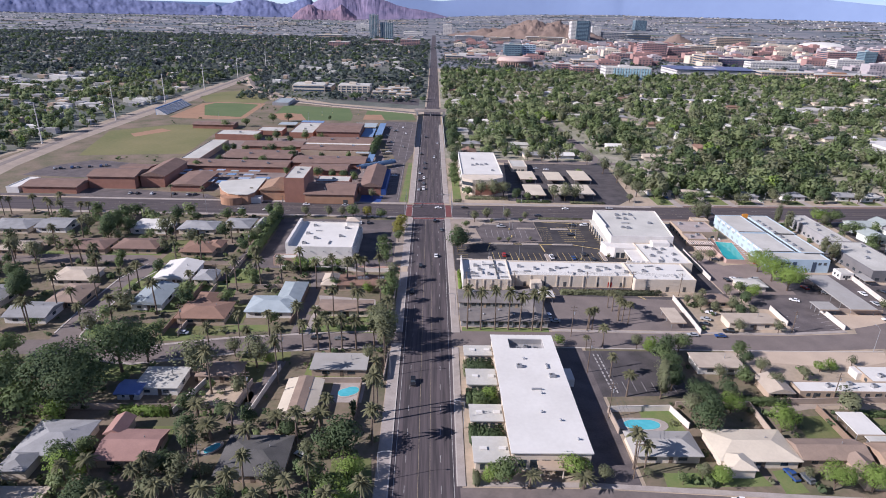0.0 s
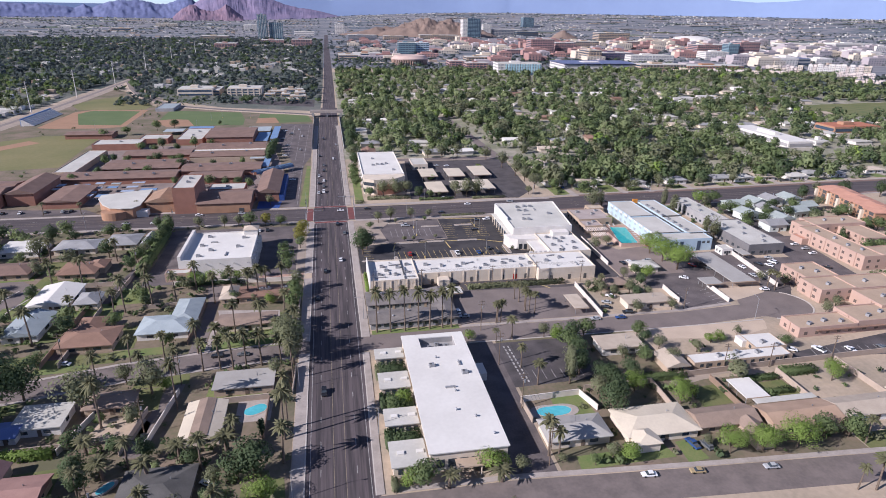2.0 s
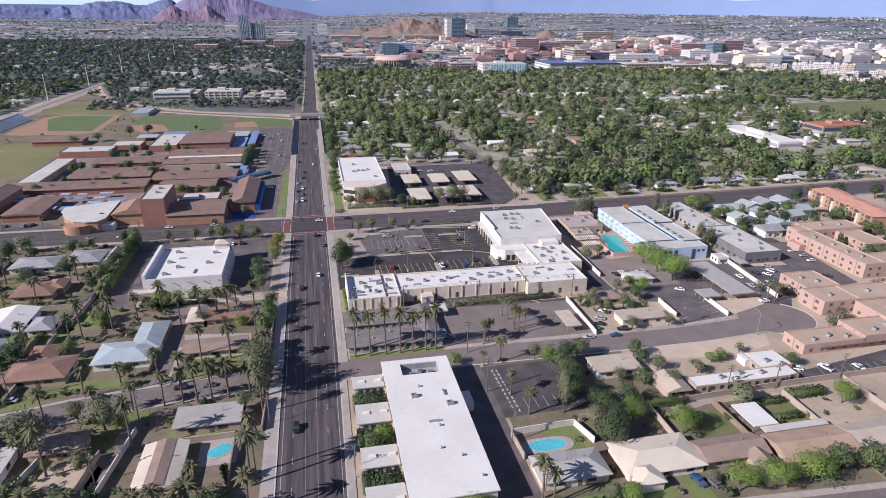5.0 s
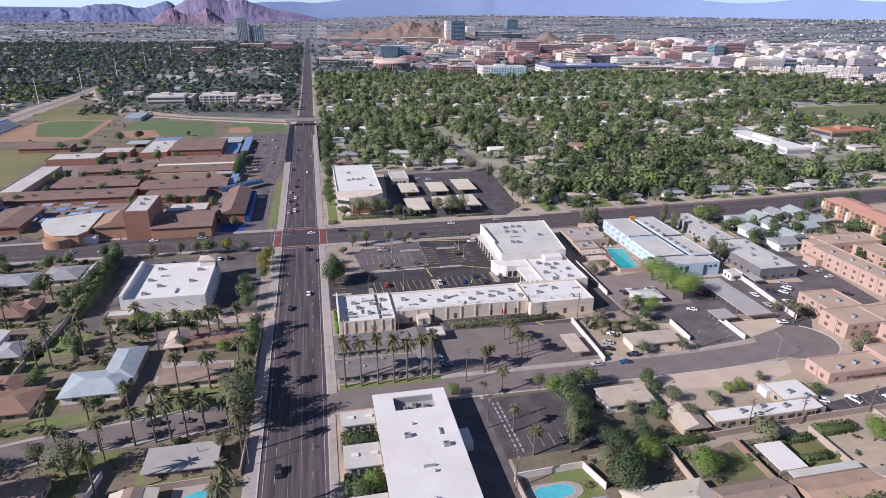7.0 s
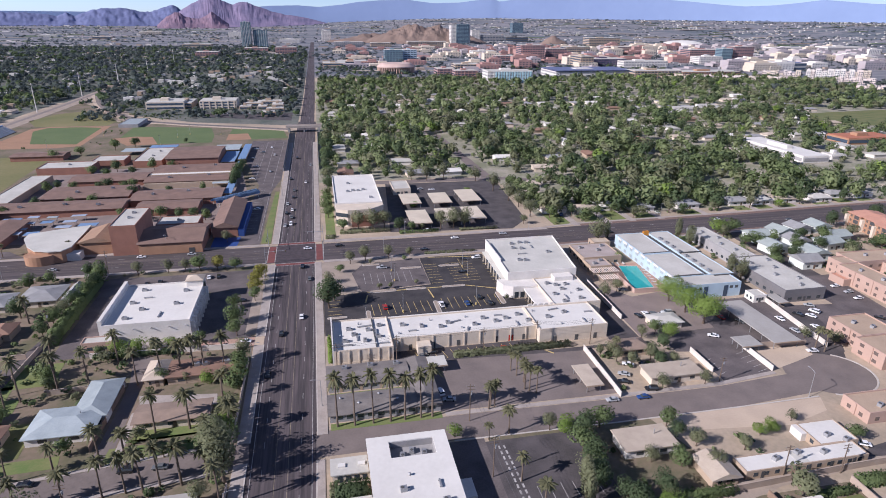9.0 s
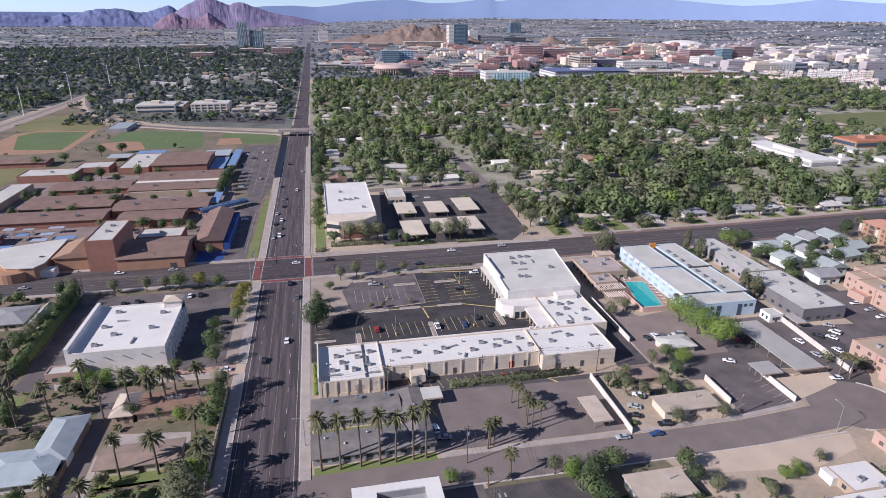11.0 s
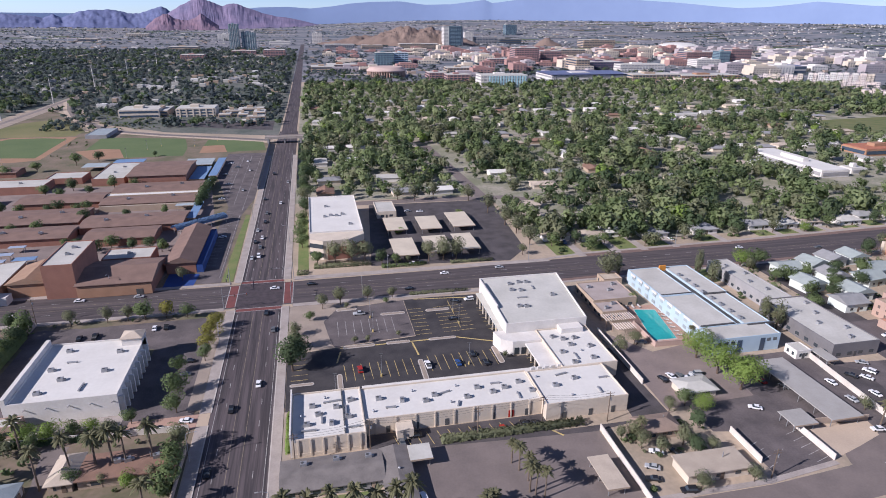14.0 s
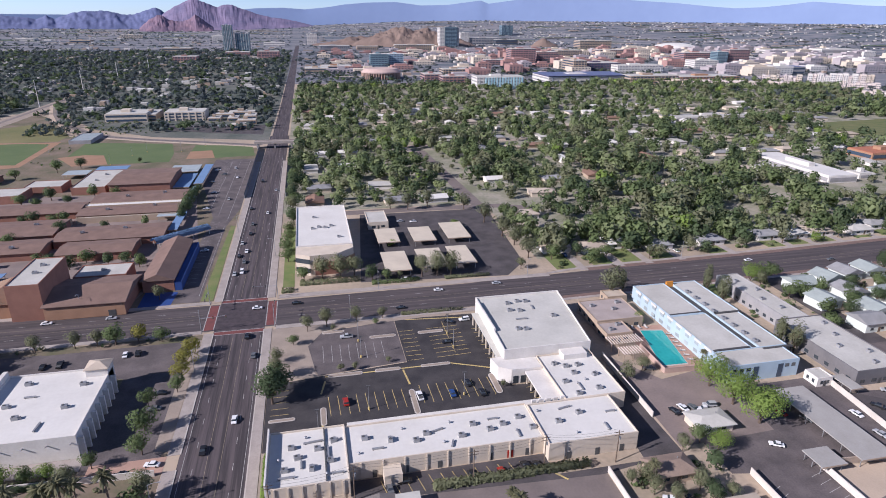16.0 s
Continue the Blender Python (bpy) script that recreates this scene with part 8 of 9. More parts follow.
def car(x, y, angle=0.0, paint="car_white", kind="saloon"):
    """angle in degrees; 0 points along +y."""
    def build():
        ob = thing("car", 0, 0, f"{CAR_LABELS[paint]} {kind} car standing on asphalt", "car", "cars")
        L, W, H, hood = (4.7, 0.9, 1.45, 0.92) if kind == "saloon" else (4.8, 0.97, 1.8, 1.1) if kind == "estate" else (5.6, 0.98, 1.85, 1.1)
        prof = [(-L / 2, 0.35), (L / 2, 0.35), (L / 2, hood * 0.72), (L / 2 - 0.25, hood * 0.9), (L * 0.18, hood), (-L * 0.32, hood), (-L / 2 + 0.15, hood * 0.95), (-L / 2, hood * 0.75)]
        bm = bmesh.new()
        a = [bm.verts.new((-W, p[0], p[1])) for p in prof]
        b = [bm.verts.new((W, p[0], p[1])) for p in prof]
        bm.faces.new(a)
        bm.faces.new(b[::-1])
        for i in range(len(prof)):
            j = (i + 1) % len(prof)
            bm.faces.new((a[j], a[i], b[i], b[j]))
        bmesh.ops.recalc_face_normals(bm, faces=bm.faces[:])
        bmesh.ops.bevel(bm, geom=bm.edges[:], offset=0.07, segments=1, affect="EDGES")
        part("body", bm, M[paint], ob)
        f0, f1, r0, r1 = (1.0, 0.35, -1.5, -1.05) if kind == "saloon" else (1.05, 0.5, -2.2, -2.0) if kind == "estate" else (0.95, 0.5, -0.9, -0.8)
        bm = bmesh.new()
        lo = [bm.verts.new(p) for p in ((-W + 0.06, r0, hood), (W - 0.06, r0, hood), (W - 0.06, f0, hood), (-W + 0.06, f0, hood))]
        hi = [bm.verts.new(p) for p in ((-W + 0.2, r1, H - 0.06), (W - 0.2, r1, H - 0.06), (W - 0.2, f1, H - 0.06), (-W + 0.2, f1, H - 0.06))]
        for i in range(4):
            j = (i + 1) % 4
            bm.faces.new((lo[i], lo[j], hi[j], hi[i]))
        bm.faces.new(hi)
        bm.faces.new(lo[::-1])
        part("cabin_glass", bm, M["glass"], ob)
        bm = bmesh.new()
        box(bm, -W + 0.18, W - 0.18, r1 - 0.05, f1 + 0.05, H - 0.06, H)
        part("roof", bm, M[paint], ob)
        if kind == "pickup":
            bm = bmesh.new()
            box(bm, -W + 0.15, W - 0.15, -L / 2 + 0.2, -1.0, hood + 0.005, hood + 0.02)
            part("load_bed", bm, M["dark_metal"], ob)
        for sx in (-W + 0.05, W - 0.05):
            for yy in (-L * 0.31, L * 0.31):
                bm = bmesh.new()
                tube(bm, (sx - 0.1, yy, 0.33), (sx + 0.1, yy, 0.33), 0.33, 0.33, 10)
                part("wheel", bm, M["rubber"], ob)
        return ob
    return stamp(("car", paint, kind), build, turned(x, y, 0.04, radians(angle), 0.83))


W_, S_, B_, G_, R_, U_, D_ = "car_white", "car_silver", "car_black", "car_grey", "car_red", "car_blue", "car_gold"
CARS = [(3.2, 262, 0, W_, "saloon"), (-3.6, 250, 180, B_, "saloon"), (-4.4, 161, 180, B_, "estate"), (6.0, 297, 0, G_, "saloon"), (-6.6, 224, 180, B_, "saloon"), (2.9, 311, 0, B_, "estate"), (-4, 372, 180, W_, "estate"), (-7, 370, 180, S_, "saloon"), (-4, 384, 180, G_, "saloon"), (-7, 392, 180, B_, "saloon"), (-4, 398, 180, W_, "saloon"),
        (-7, 410, 180, S_, "saloon"), (-4, 424, 180, B_, "saloon"), (-4, 440, 180, G_, "saloon"), (3, 460, 0, W_, "saloon"), (-6.8, 470, 180, B_, "saloon"), (6, 510, 0, S_, "saloon"), (-4, 535, 180, B_, "estate")]
CARS2 = [(34.6, 264, 3, R_, "estate"), (31.5, 250.6, 80, S_, "saloon"), (56.6, 262.6, 3, W_, "pickup"), (66.6, 262, 3, U_, "saloon"), (72.6, 266.5, 3, B_, "saloon"), (75.6, 260.6, 3, B_, "saloon"), (37.5, 303.6, 90, S_, "pickup"), (72, 292.8, 90, B_, "saloon"), (76, 307.5, 60, B_, "saloon"), (82, 308, 95, W_, "estate"), (62, 250.4, 90, G_, "saloon"), (83.4, 251, 85, B_, "saloon"),
         (42.6, 226.4, 5, G_, "saloon"), (71, 226, 5, R_, "saloon"), (77.6, 226.4, 5, B_, "pickup"), (80.6, 226.4, 5, B_, "saloon"), (63.4, 226.6, 5, B_, "saloon"), (46.5, 228, 90, B_, "saloon"), (44.6, 205, 10, W_, "estate"), (46.4, 201, 80, S_, "saloon")]
CARS3 = [(73.5, 114, 84, W_, "saloon"), (86, 113.2, 84, D_, "saloon"), (105.3, 111.6, 84, S_, "saloon"), (90.4, 122.6, 10, U_, "pickup"), (93.6, 121.4, 10, G_, "estate"), (93.7, 191.8, 88, S_, "saloon"), (103.4, 191.4, 88, U_, "saloon"), (62, 106, 85, B_, "pickup"), (146.7, 221, 60, W_, "saloon"), (133, 262.6, 70, G_, "saloon"), (149.6, 259, 50, R_, "saloon"), (128, 240, 10, B_, "saloon"),
         (131.4, 241, 12, W_, "saloon"), (134.4, 240.4, 10, G_, "saloon"), (137, 239, 80, W_, "pickup"), (140, 240.6, 80, S_, "estate"), (158, 233, 15, R_, "saloon"), (163.4, 229, 15, G_, "saloon"), (179.4, 228, 8, W_, "saloon"), (178.4, 219, 8, S_, "saloon")]
CARS4 = [(189, 230, 30, B_, "saloon"), (193, 228, 30, W_, "saloon"), (197, 231, 30, W_, "estate"), (199, 236, 60, S_, "saloon"), (224, 250, 90, W_, "saloon"), (225, 244, 90, S_, "saloon"), (224, 238, 90, W_, "saloon"), (160, 159.6, 15, W_, "pickup"), (150.5, 161, 60, W_, "saloon"), (171, 158, 10, W_, "saloon"), (183, 157.4, 10, G_, "saloon"), (173.8, 205.4, 80, W_, "saloon"), (188, 220, 8, W_, "saloon"),
         (218, 222, 40, B_, "saloon"), (107.6, 209, 60, W_, "saloon"), (112.6, 207.6, 20, B_, "saloon"), (103.6, 204, 60, S_, "saloon"), (101.6, 200, 70, B_, "saloon"), (108, 194.8, 80, B_, "estate")]
CARS5 = [(-84, 189, 80, W_, "saloon"), (-117.6, 192.5, 15, W_, "saloon"), (-106, 258.8, 60, W_, "saloon"), (-60, 186, 82, B_, "saloon"), (-38, 186.6, 88, B_, "estate"), (-30, 186.4, 88, G_, "saloon"), (-50.6, 148, 10, B_, "saloon"), (-31.6, 128.6, 60, W_, "saloon"), (-22, 244.6, 90, B_, "saloon"), (-15.4, 247, 80, W_, "saloon"), (-41, 300, 10, B_, "saloon"), (-36, 306, 5, W_, "saloon"), (-32, 306, 5, B_, "estate"),
         (-60, 303, 5, B_, "saloon"), (-55, 303.4, 5, B_, "pickup"), (-20, 280, 90, B_, "saloon"), (-20, 272, 90, G_, "saloon"), (-90, 325, 90, W_, "saloon"), (-70, 335.6, 270, W_, "saloon"), (-48, 335.4, 270, S_, "saloon"), (-104, 326, 90, S_, "saloon")]
CARS6 = [(20, 335, 270, B_, "saloon"), (5, 333.6, 270, W_, "saloon"), (78, 336, 270, W_, "saloon"), (104, 338, 268, S_, "saloon"), (60, 322.6, 90, B_, "saloon"), (160, 330, 88, B_, "saloon"), (230, 340, 270, W_, "saloon"), (270, 333, 88, G_, "saloon"), (83, 428, 90, W_, "saloon"), (76, 430, 90, S_, "saloon"), (66, 350, 90, W_, "saloon"), (70, 350.4, 90, B_, "saloon"), (-33, 475, 90, W_, "saloon"), (-33, 511, 90, S_, "saloon"),
         (-24, 403, 90, W_, "saloon"), (-32, 560, 90, G_, "estate"), (-26, 580, 0, W_, "saloon"), (146, 363, 0, U_, "estate"), (152, 372, 10, U_, "pickup"), (203, 358, 0, W_, "saloon")]
CARS7 = [(-214 + 4.2 * i, 351.5, 5, (W_, S_, B_, G_)[i % 4], "saloon") for i in (9, 10, 12, 15, 17, 18)] + [(-250 + 3.2 * i, 404 + 1.2 * i, 20, (S_, B_, W_, U_, G_)[i % 5], ("saloon", "estate")[i % 2]) for i in (0, 1, 3, 4, 6, 8, 9)]
CARS7 += [(-38, 530 + 9 * i, 90, (W_, G_, B_, S_, R_)[i % 5], "saloon") for i in (1, 5)] + [(-22, 480 + 7 * i, 0, (B_, W_, S_)[i % 3], "saloon") for i in (2, 10)] + [(-90 + 4 * i, 778 + i % 2, 5, (W_, S_, B_, W_)[i % 4], "saloon") for i in range(12)]
for group in (CARS7, CARS, CARS2, CARS3, CARS4, CARS5, CARS6):
    for c in group:
        car(*c)


# ---- poles, lamps and signals ----
def power_pole(x, y, h=12.0):
    def build():
        ob = thing("power_pole", 0, 0, "brown wooden power pole with crossarms", "power pole", "power poles")
        bm = bmesh.new()
        tube(bm, (0, 0, -0.2), (0, 0, 12), 0.16, 0.11, 8)
        part("pole", bm, M["timber"], ob)
        for z in (11.2, 10.2):
            piece("crossarm", M["timber"], ob, -1.2, 1.2, -0.06, 0.06, z, z + 0.13)
        for sx in (-1.1, -0.4, 0.4, 1.1):
            bm = bmesh.new()
            tube(bm, (sx, 0, 11.33), (sx, 0, 11.6), 0.05, 0.03, 6)
            part("insulator", bm, M["grey_wall"], ob)
        bm = bmesh.new()
        tube(bm, (0.35, 0, 8.6), (0.35, 0, 9.6), 0.25, 0.25, 8)
        part("transformer", bm, M["metal"], ob)
        return ob
    return stamp("power_pole", build, turned(x, y, 0, 0, 1, h / 12))


def street_lamp(x, y, angle=0.0, h=9.0):
    def build():
        ob = thing("street_lamp", 0, 0, "pale metal street lamp with a curved arm", "street lamp", "street lamps")
        bm = bmesh.new()
        tube(bm, (0, 0, 0), (0, 0, 8.6), 0.11, 0.07, 8)
        part("pole", bm, M["metal"], ob)
        bm = bmesh.new()
        tube(bm, (0, 0, 8.5), (1.2, 0, 9.0), 0.05, 0.05, 6)
        tube(bm, (1.2, 0, 9.0), (2.4, 0, 9.05), 0.05, 0.04, 6)
        part("arm", bm, M["metal"], ob)
        piece("head", M["grey_wall"], ob, 2.2, 2.9, -0.15, 0.15, 8.95, 9.1)
        return ob
    return stamp("street_lamp", build, turned(x, y, 0, radians(angle), 1, h / 9))


def lot_lamp(x, y, h=8.0):
    def build():
        ob = thing("car_park_lamp", 0, 0, "slim car park lamp on a yellow-painted concrete base", "lamp post", "car park lamps")
        bm = bmesh.new()
        tube(bm, (0, 0, 0), (0, 0, 0.9), 0.3, 0.3, 10)
        part("base", bm, M["yellow_paint"], ob)
        bm = bmesh.new()
        tube(bm, (0, 0, 0.9), (0, 0, 8), 0.09, 0.06, 6)
        part("pole", bm, M["metal"], ob)
        piece("head", M["dark_metal"], ob, -0.6, 0.6, -0.2, 0.2, 7.95, 8.15)
        return ob
    return stamp("lot_lamp", build, turned(x, y))


def signal(x, y, angle):
    def build():
        ob = thing("traffic_signal", 0, 0, "traffic signal on a long galvanised mast arm", "traffic light", "traffic signals")
        bm = bmesh.new()
        tube(bm, (0, 0, 0), (0, 0, 6.6), 0.15, 0.11, 8)
        part("pole", bm, M["metal"], ob)
        bm = bmesh.new()
        tube(bm, (0, 0, 5.8), (9.5, 0, 6.3), 0.1, 0.06, 6)
        part("mast_arm", bm, M["metal"], ob)
        for sx in (4.5, 9):
            bm = bmesh.new()
            box(bm, sx - 0.2, sx + 0.2, -0.15, 0.15, 5.4, 6.6)
            head = part("signal_head", bm, M["dark_metal"], ob)
            for k, c in enumerate((M["car_red"], M["yellow_paint"], M["leaf_green"])):
                bm = bmesh.new()
                tube(bm, (sx, -0.17, 6.4 - 0.38 * k), (sx, -0.14, 6.4 - 0.38 * k), 0.12, 0.12, 8)
                part("lens", bm, c, head)
        bm = bmesh.new()
        tube(bm, (0, 0, 6.6), (0, 0, 9.5), 0.1, 0.06, 6)
        part("lamp_pole", bm, M["metal"], ob)
        return ob
    return stamp("signal", build, turned(x, y, 0, radians(angle)))


for x, y, h in ((50.4, 168, 12), (50.8, 145, 12), (50.6, 121.5, 12), (50, 190.5, 12), (121.4, 155.1, 9), (131, 194.8, 9), (14.8, 222.8, 10), (34, 224.6, 10), (63, 224.4, 10), (82, 225.8, 10), (101, 224, 10), (-79, 318, 11), (-81.5, 262, 11), (-53.6, 120, 11), (-50.8, 150, 11), (-46, 172, 11), (-83.8, 225, 11), (-84.6, 190, 11), (136, 153, 9), (160, 154, 9)):
    power_pole(x, y, h)
for x, y, a in ((-11.6, 229.6, 0), (-11.6, 165, 0), (-11.6, 120, 0), (9.8, 205, 180), (9.8, 140, 180), (-11.6, 290, 0), (152.6, 182.6, 90), (53.5, 342.5, 270), (120, 343.5, 270), (-60, 342, 270), (9.8, 390, 180), (-10.8, 430, 0), (9.8, 480, 180), (200, 349, 270), (40, 317, 90), (-120, 318, 90)):
    street_lamp(x, y, a)
for x, y in ((41, 259.6), (73.3, 299), (73.3, 289), (41.4, 289), (41.4, 300), (70, 261), (26.3, 251)):
    lot_lamp(x, y)
for x, y, a in ((-13.4, 317.4, 0), (12.2, 317.2, 90), (12.6, 341.4, 180), (-13.6, 341.2, 270)):
    signal(x, y, a)


def mast(x, y, h):
    def build():
        ob = thing("transmission_mast", 0, 0, "tall pale steel transmission pole with short arms", "pylon", "transmission poles")
        bm = bmesh.new()
        tube(bm, (0, 0, 0), (0, 0, 30), 0.55, 0.25, 8)
        part("pole", bm, M["white_wall"], ob)
        for z in (21, 24.5, 28):
            bm = bmesh.new()
            tube(bm, (-2.2, 0, z + 0.4), (2.2, 0, z + 0.4), 0.12, 0.12, 6)
            part("arm", bm, M["white_wall"], ob)
        return ob
    return stamp("mast", build, turned(x, y, 0, 0.3, 1, h / 30))


for x, y, h in ((-299, 590, 32), (-297, 700, 32), (-295, 820, 32), (-293, 960, 32), (-291, 1120, 32), (-289, 1300, 32), (-286, 1520, 32), (-303, 480, 32)):
    mast(x, y, h)
for i, (x, y) in enumerate(((-112, 640), (-104, 655), (-180, 660), (-205, 600), (-76, 650), (-60, 672), (-120, 608))):
    lot = lot_lamp(x, y)


def wires():
    """Cables from pole to pole."""
    lines = [((50.4, 168), (50.8, 145), (50.6, 121.5)), ((50, 190.5), (50.4, 168)), ((14.8, 222.8), (34, 224.6), (63, 224.4), (82, 225.8), (101, 224))]
    for line in lines:
        for a, b in zip(line, line[1:]):
            ob = thing("power_cable", (a[0] + b[0]) / 2, (a[1] + b[1]) / 2, "sagging dark power cables between poles", "cable", "power cables")
            top = 11.5 if a[0] < 60 and a[1] < 195 else 9.6
            for off in (-1.0, 0.0, 1.0):
                bm = bmesh.new()
                last = None
                for k in range(9):
                    t = k / 8 - 0.5
                    p = Vector(((b[0] - a[0]) * t + (off if abs(b[0] - a[0]) < 5 else 0), (b[1] - a[1]) * t + (0 if abs(b[0] - a[0]) < 5 else off), top - 0.9 * (1 - 4 * t * t)))
                    ring = [bm.verts.new(p + Vector((0, u, v)) if abs(b[0] - a[0]) > 5 else p + Vector((u, 0, v))) for u, v in ((0.03, 0), (0, 0.03), (-0.03, 0), (0, -0.03))]
                    if last:
                        for i in range(4):
                            bm.faces.new((last[i], last[(i + 1) % 4], ring[(i + 1) % 4], ring[i]))
                    last = ring
                part("cable", bm, M["dark_metal"], ob)


wires()


# ---- far buildings ----
def far_block(x, y, w, d, h, wall, label, floors=0, glass="dark_glass", roof="pale_roof", name="far_building", category="building"):
    z = rise(x, y)
    if wall == "white_wall" and glass == "dark_glass":
        glass = "grey_wall"
    label = label if len(label.split()) > 3 else label + " in the distance"
    ob = thing(name, x, y, label, category, "far buildings", z - 0.5)
    w, d = w / 2, d / 2
    piece("wall", M[wall], ob, -w, w, -d, d, 0, h)
    piece("roof", M[roof], ob, -w + 0.6, w - 0.6, -d + 0.6, d - 0.6, h, h + 0.5)
    piece("roof_house", M[wall], ob, -w * 0.35, w * 0.1, -d * 0.3, d * 0.3, h + 0.5, h + 3.2)
    if floors > 2:
        bm = bmesh.new()
        for k in range(int(w * 2 / 7)):
            px = -w + 3.5 + 7 * k
            box(bm, px, px + 1.6, -d - 0.45, -d, 0, h)
        tagged(part("facade_frame", bm, M[wall], ob), "row of slim facade piers", kind="stuff")
    for k in range(floors):
        z0 = h * (k + 0.32) / floors
        z1 = h * (k + 0.78) / floors
        piece("window_band", M[glass], ob, -w + 1.2, w - 1.2, -d - 0.25, -d + 0.1, z0, z1)
        piece("window_band", M[glass], ob, -w - 0.25, -w + 0.1, -d + 1.2, d - 1.2, z0, z1)
    return ob


def tower(x, y, w, d, h, label, floors, crown=0.0):
    ob = far_block(x, y, w, d, h, "tower_glass", label, floors, "dark_glass", "grey_roof", "glass_tower", "tower")
    for k in range(6):
        px = -w / 2 + w * (k + 0.5) / 6
        piece("fin", M["white_wall"], ob, px - 0.35, px + 0.35, -d / 2 - 0.7, -d / 2, 0, h + crown)


tower(-201, 2262, 30, 30, 81, "tall blue-green glass residential tower", 22, 3)
tower(-157, 2268, 44, 30, 56, "lower blue-green glass tower", 15, 2)
far_block(-155, 2041, 68, 40, 11, "campus_brick", "brown brick car park at the towers' foot", 3)
far_block(-333, 3144, 61, 50, 24, "white_wall", "pale curved office block", 5)
far_block(-76, 2680, 79, 50, 14, "white_wall", "low white commercial block", 2)
far_block(-62, 1898, 57, 45, 20, "campus_brick", "dark brick office block", 5)
far_block(70, 2823, 40, 36, 42, "white_wall", "white and dark glass office block", 8)
far_block(136, 2326, 102, 50, 17, "grey_wall", "long grey block with square windows", 4)
far_block(250, 2340, 74, 40, 14, "tan_wall", "tan low-rise block", 3)
far_block(203, 1599, 43, 34, 28, "tower_glass", "blue glass campus block", 6)
far_block(246, 1621, 34, 34, 27, "blue_wall", "pale blue campus block", 6)
far_block(420, 2361, 143, 50, 18, "tan_wall", "long tan campus block", 4)
far_block(594, 2574, 78, 44, 72, "white_wall", "large hotel with dark glass and white ends", 14)
far_block(600, 2550, 50, 12, 76, "dark_glass", "dark blue glass hotel front", 15, "tower_glass")
far_block(721, 2819, 40, 34, 48, "white_wall", "white office slab", 10)
far_block(816, 2836, 143, 60, 26, "grey_wall", "grey stadium-side block", 4)
far_block(900, 2790, 100, 50, 20, "dark_wall", "dark flat-topped hall", 2)
far_block(1075, 3321, 58, 50, 50, "dark_glass", "dark glass office tower", 11, "tower_glass")
far_block(581, 1673, 66, 44, 36, "campus_brick", "tall red brick campus block", 8)
far_block(667, 1724, 60, 44, 25, "campus_brick", "red brick campus block", 6)
far_block(777, 1833, 75, 50, 24, "tan_wall", "tan campus block", 5)
far_block(1151, 2448, 133, 60, 30, "tan_wall", "brown-tan laboratory block", 5)
far_block(601, 1381, 30, 60, 26, "tan_wall", "tan brick campus hall", 5)
far_block(662, 1397, 86, 50, 19, "purple_glass", "dark purple glass campus block", 4)
far_block(940, 1899, 80, 50, 22, "pink_wall", "pinkish campus block", 5)
far_block(737, 1363, 107, 44, 16, "white_wall", "white low campus block", 3)
far_block(1101, 1687, 105, 50, 24, "campus_brick", "red-brown campus block", 5)
far_block(1075, 1549, 31, 30, 33, "tower_glass", "blue-grey glass residence", 9)
far_block(1127, 1560, 60, 40, 38, "campus_brick", "red brick residence tower", 10)
far_block(971, 1468, 64, 40, 18, "white_wall", "white campus hall", 4)
far_block(1031, 1294, 106, 60, 16, "grey_wall", "grey sloped-roof sports hall", 2, roof="solar")
far_block(642, 1144, 95, 44, 14, "tan_wall", "tan low campus block", 3)
far_block(750, 1139, 122, 44, 12, "orange_brick", "long tan-orange campus block", 3)
far_block(1874, 2019, 155, 60, 17, "white_wall", "white warehouse", 1)
far_block(1709, 2080, 154, 60, 11, "white_wall", "low white warehouse", 1)
far_block(256, 1231, 34, 40, 13, "campus_brick", "small brick campus block", 3)
far_block(325, 1338, 56, 40, 13, "tan_wall", "tan campus hall", 3)
far_block(97, 1502, 65, 50, 9, "orange_brick", "low tan-orange block", 2)
far_block(55, 1434, 49, 50, 10, "tan_wall", "low tan block by the avenue", 2)
far_block(284, 1182, 42, 30, 13, "campus_brick", "brick lecture hall", 3)
far_block(488, 1819, 70, 50, 14, "white_wall", "white campus block", 3)
far_block(495, 1626, 55, 40, 12, "campus_brick", "brick campus block", 3)
far_block(-358, 2267, 88, 50, 12, "tan_wall", "tan warehouse", 2)
far_block(-255, 1784, 56, 40, 14, "campus_brick", "brown apartment block", 4)
far_block(-1096, 3094, 74, 50, 9, "white_wall", "long white warehouse", 1)
far_block(-840, 2948, 74, 50, 11, "tan_wall", "tan warehouse", 1)
far_block(-746, 3357, 100, 50, 15, "cream_wall", "cream office block", 3)
far_block(-160, 838, 42, 34, 9, "cream_wall", "cream two-storey office with dark window bands", 2, "dark_glass", "pale_roof")
far_block(-101, 836, 42, 30, 9.5, "cream_wall", "cream three-storey office with deep loggias", 3, "dark_glass", "pale_roof")
far_block(-139, 846, 16, 40, 7, "tan_wall", "low brown wing of an office", 2)
for x, y, w, d, h in ((-64, 846, 22, 14, 4), (-44, 858, 30, 14, 4.4), (-70, 822, 14, 18, 3.6), (-50, 820, 12, 20, 3.8), (-33, 832, 14, 22, 4.2), (-56, 872, 34, 10, 4), (-34, 792, 20, 12, 4.6), (-40, 768, 16, 12, 4)):
    far_block(x, y, w, d, h, "tan_wall", "low pale-roofed office pavilion near the avenue", 1, roof="pale_roof")
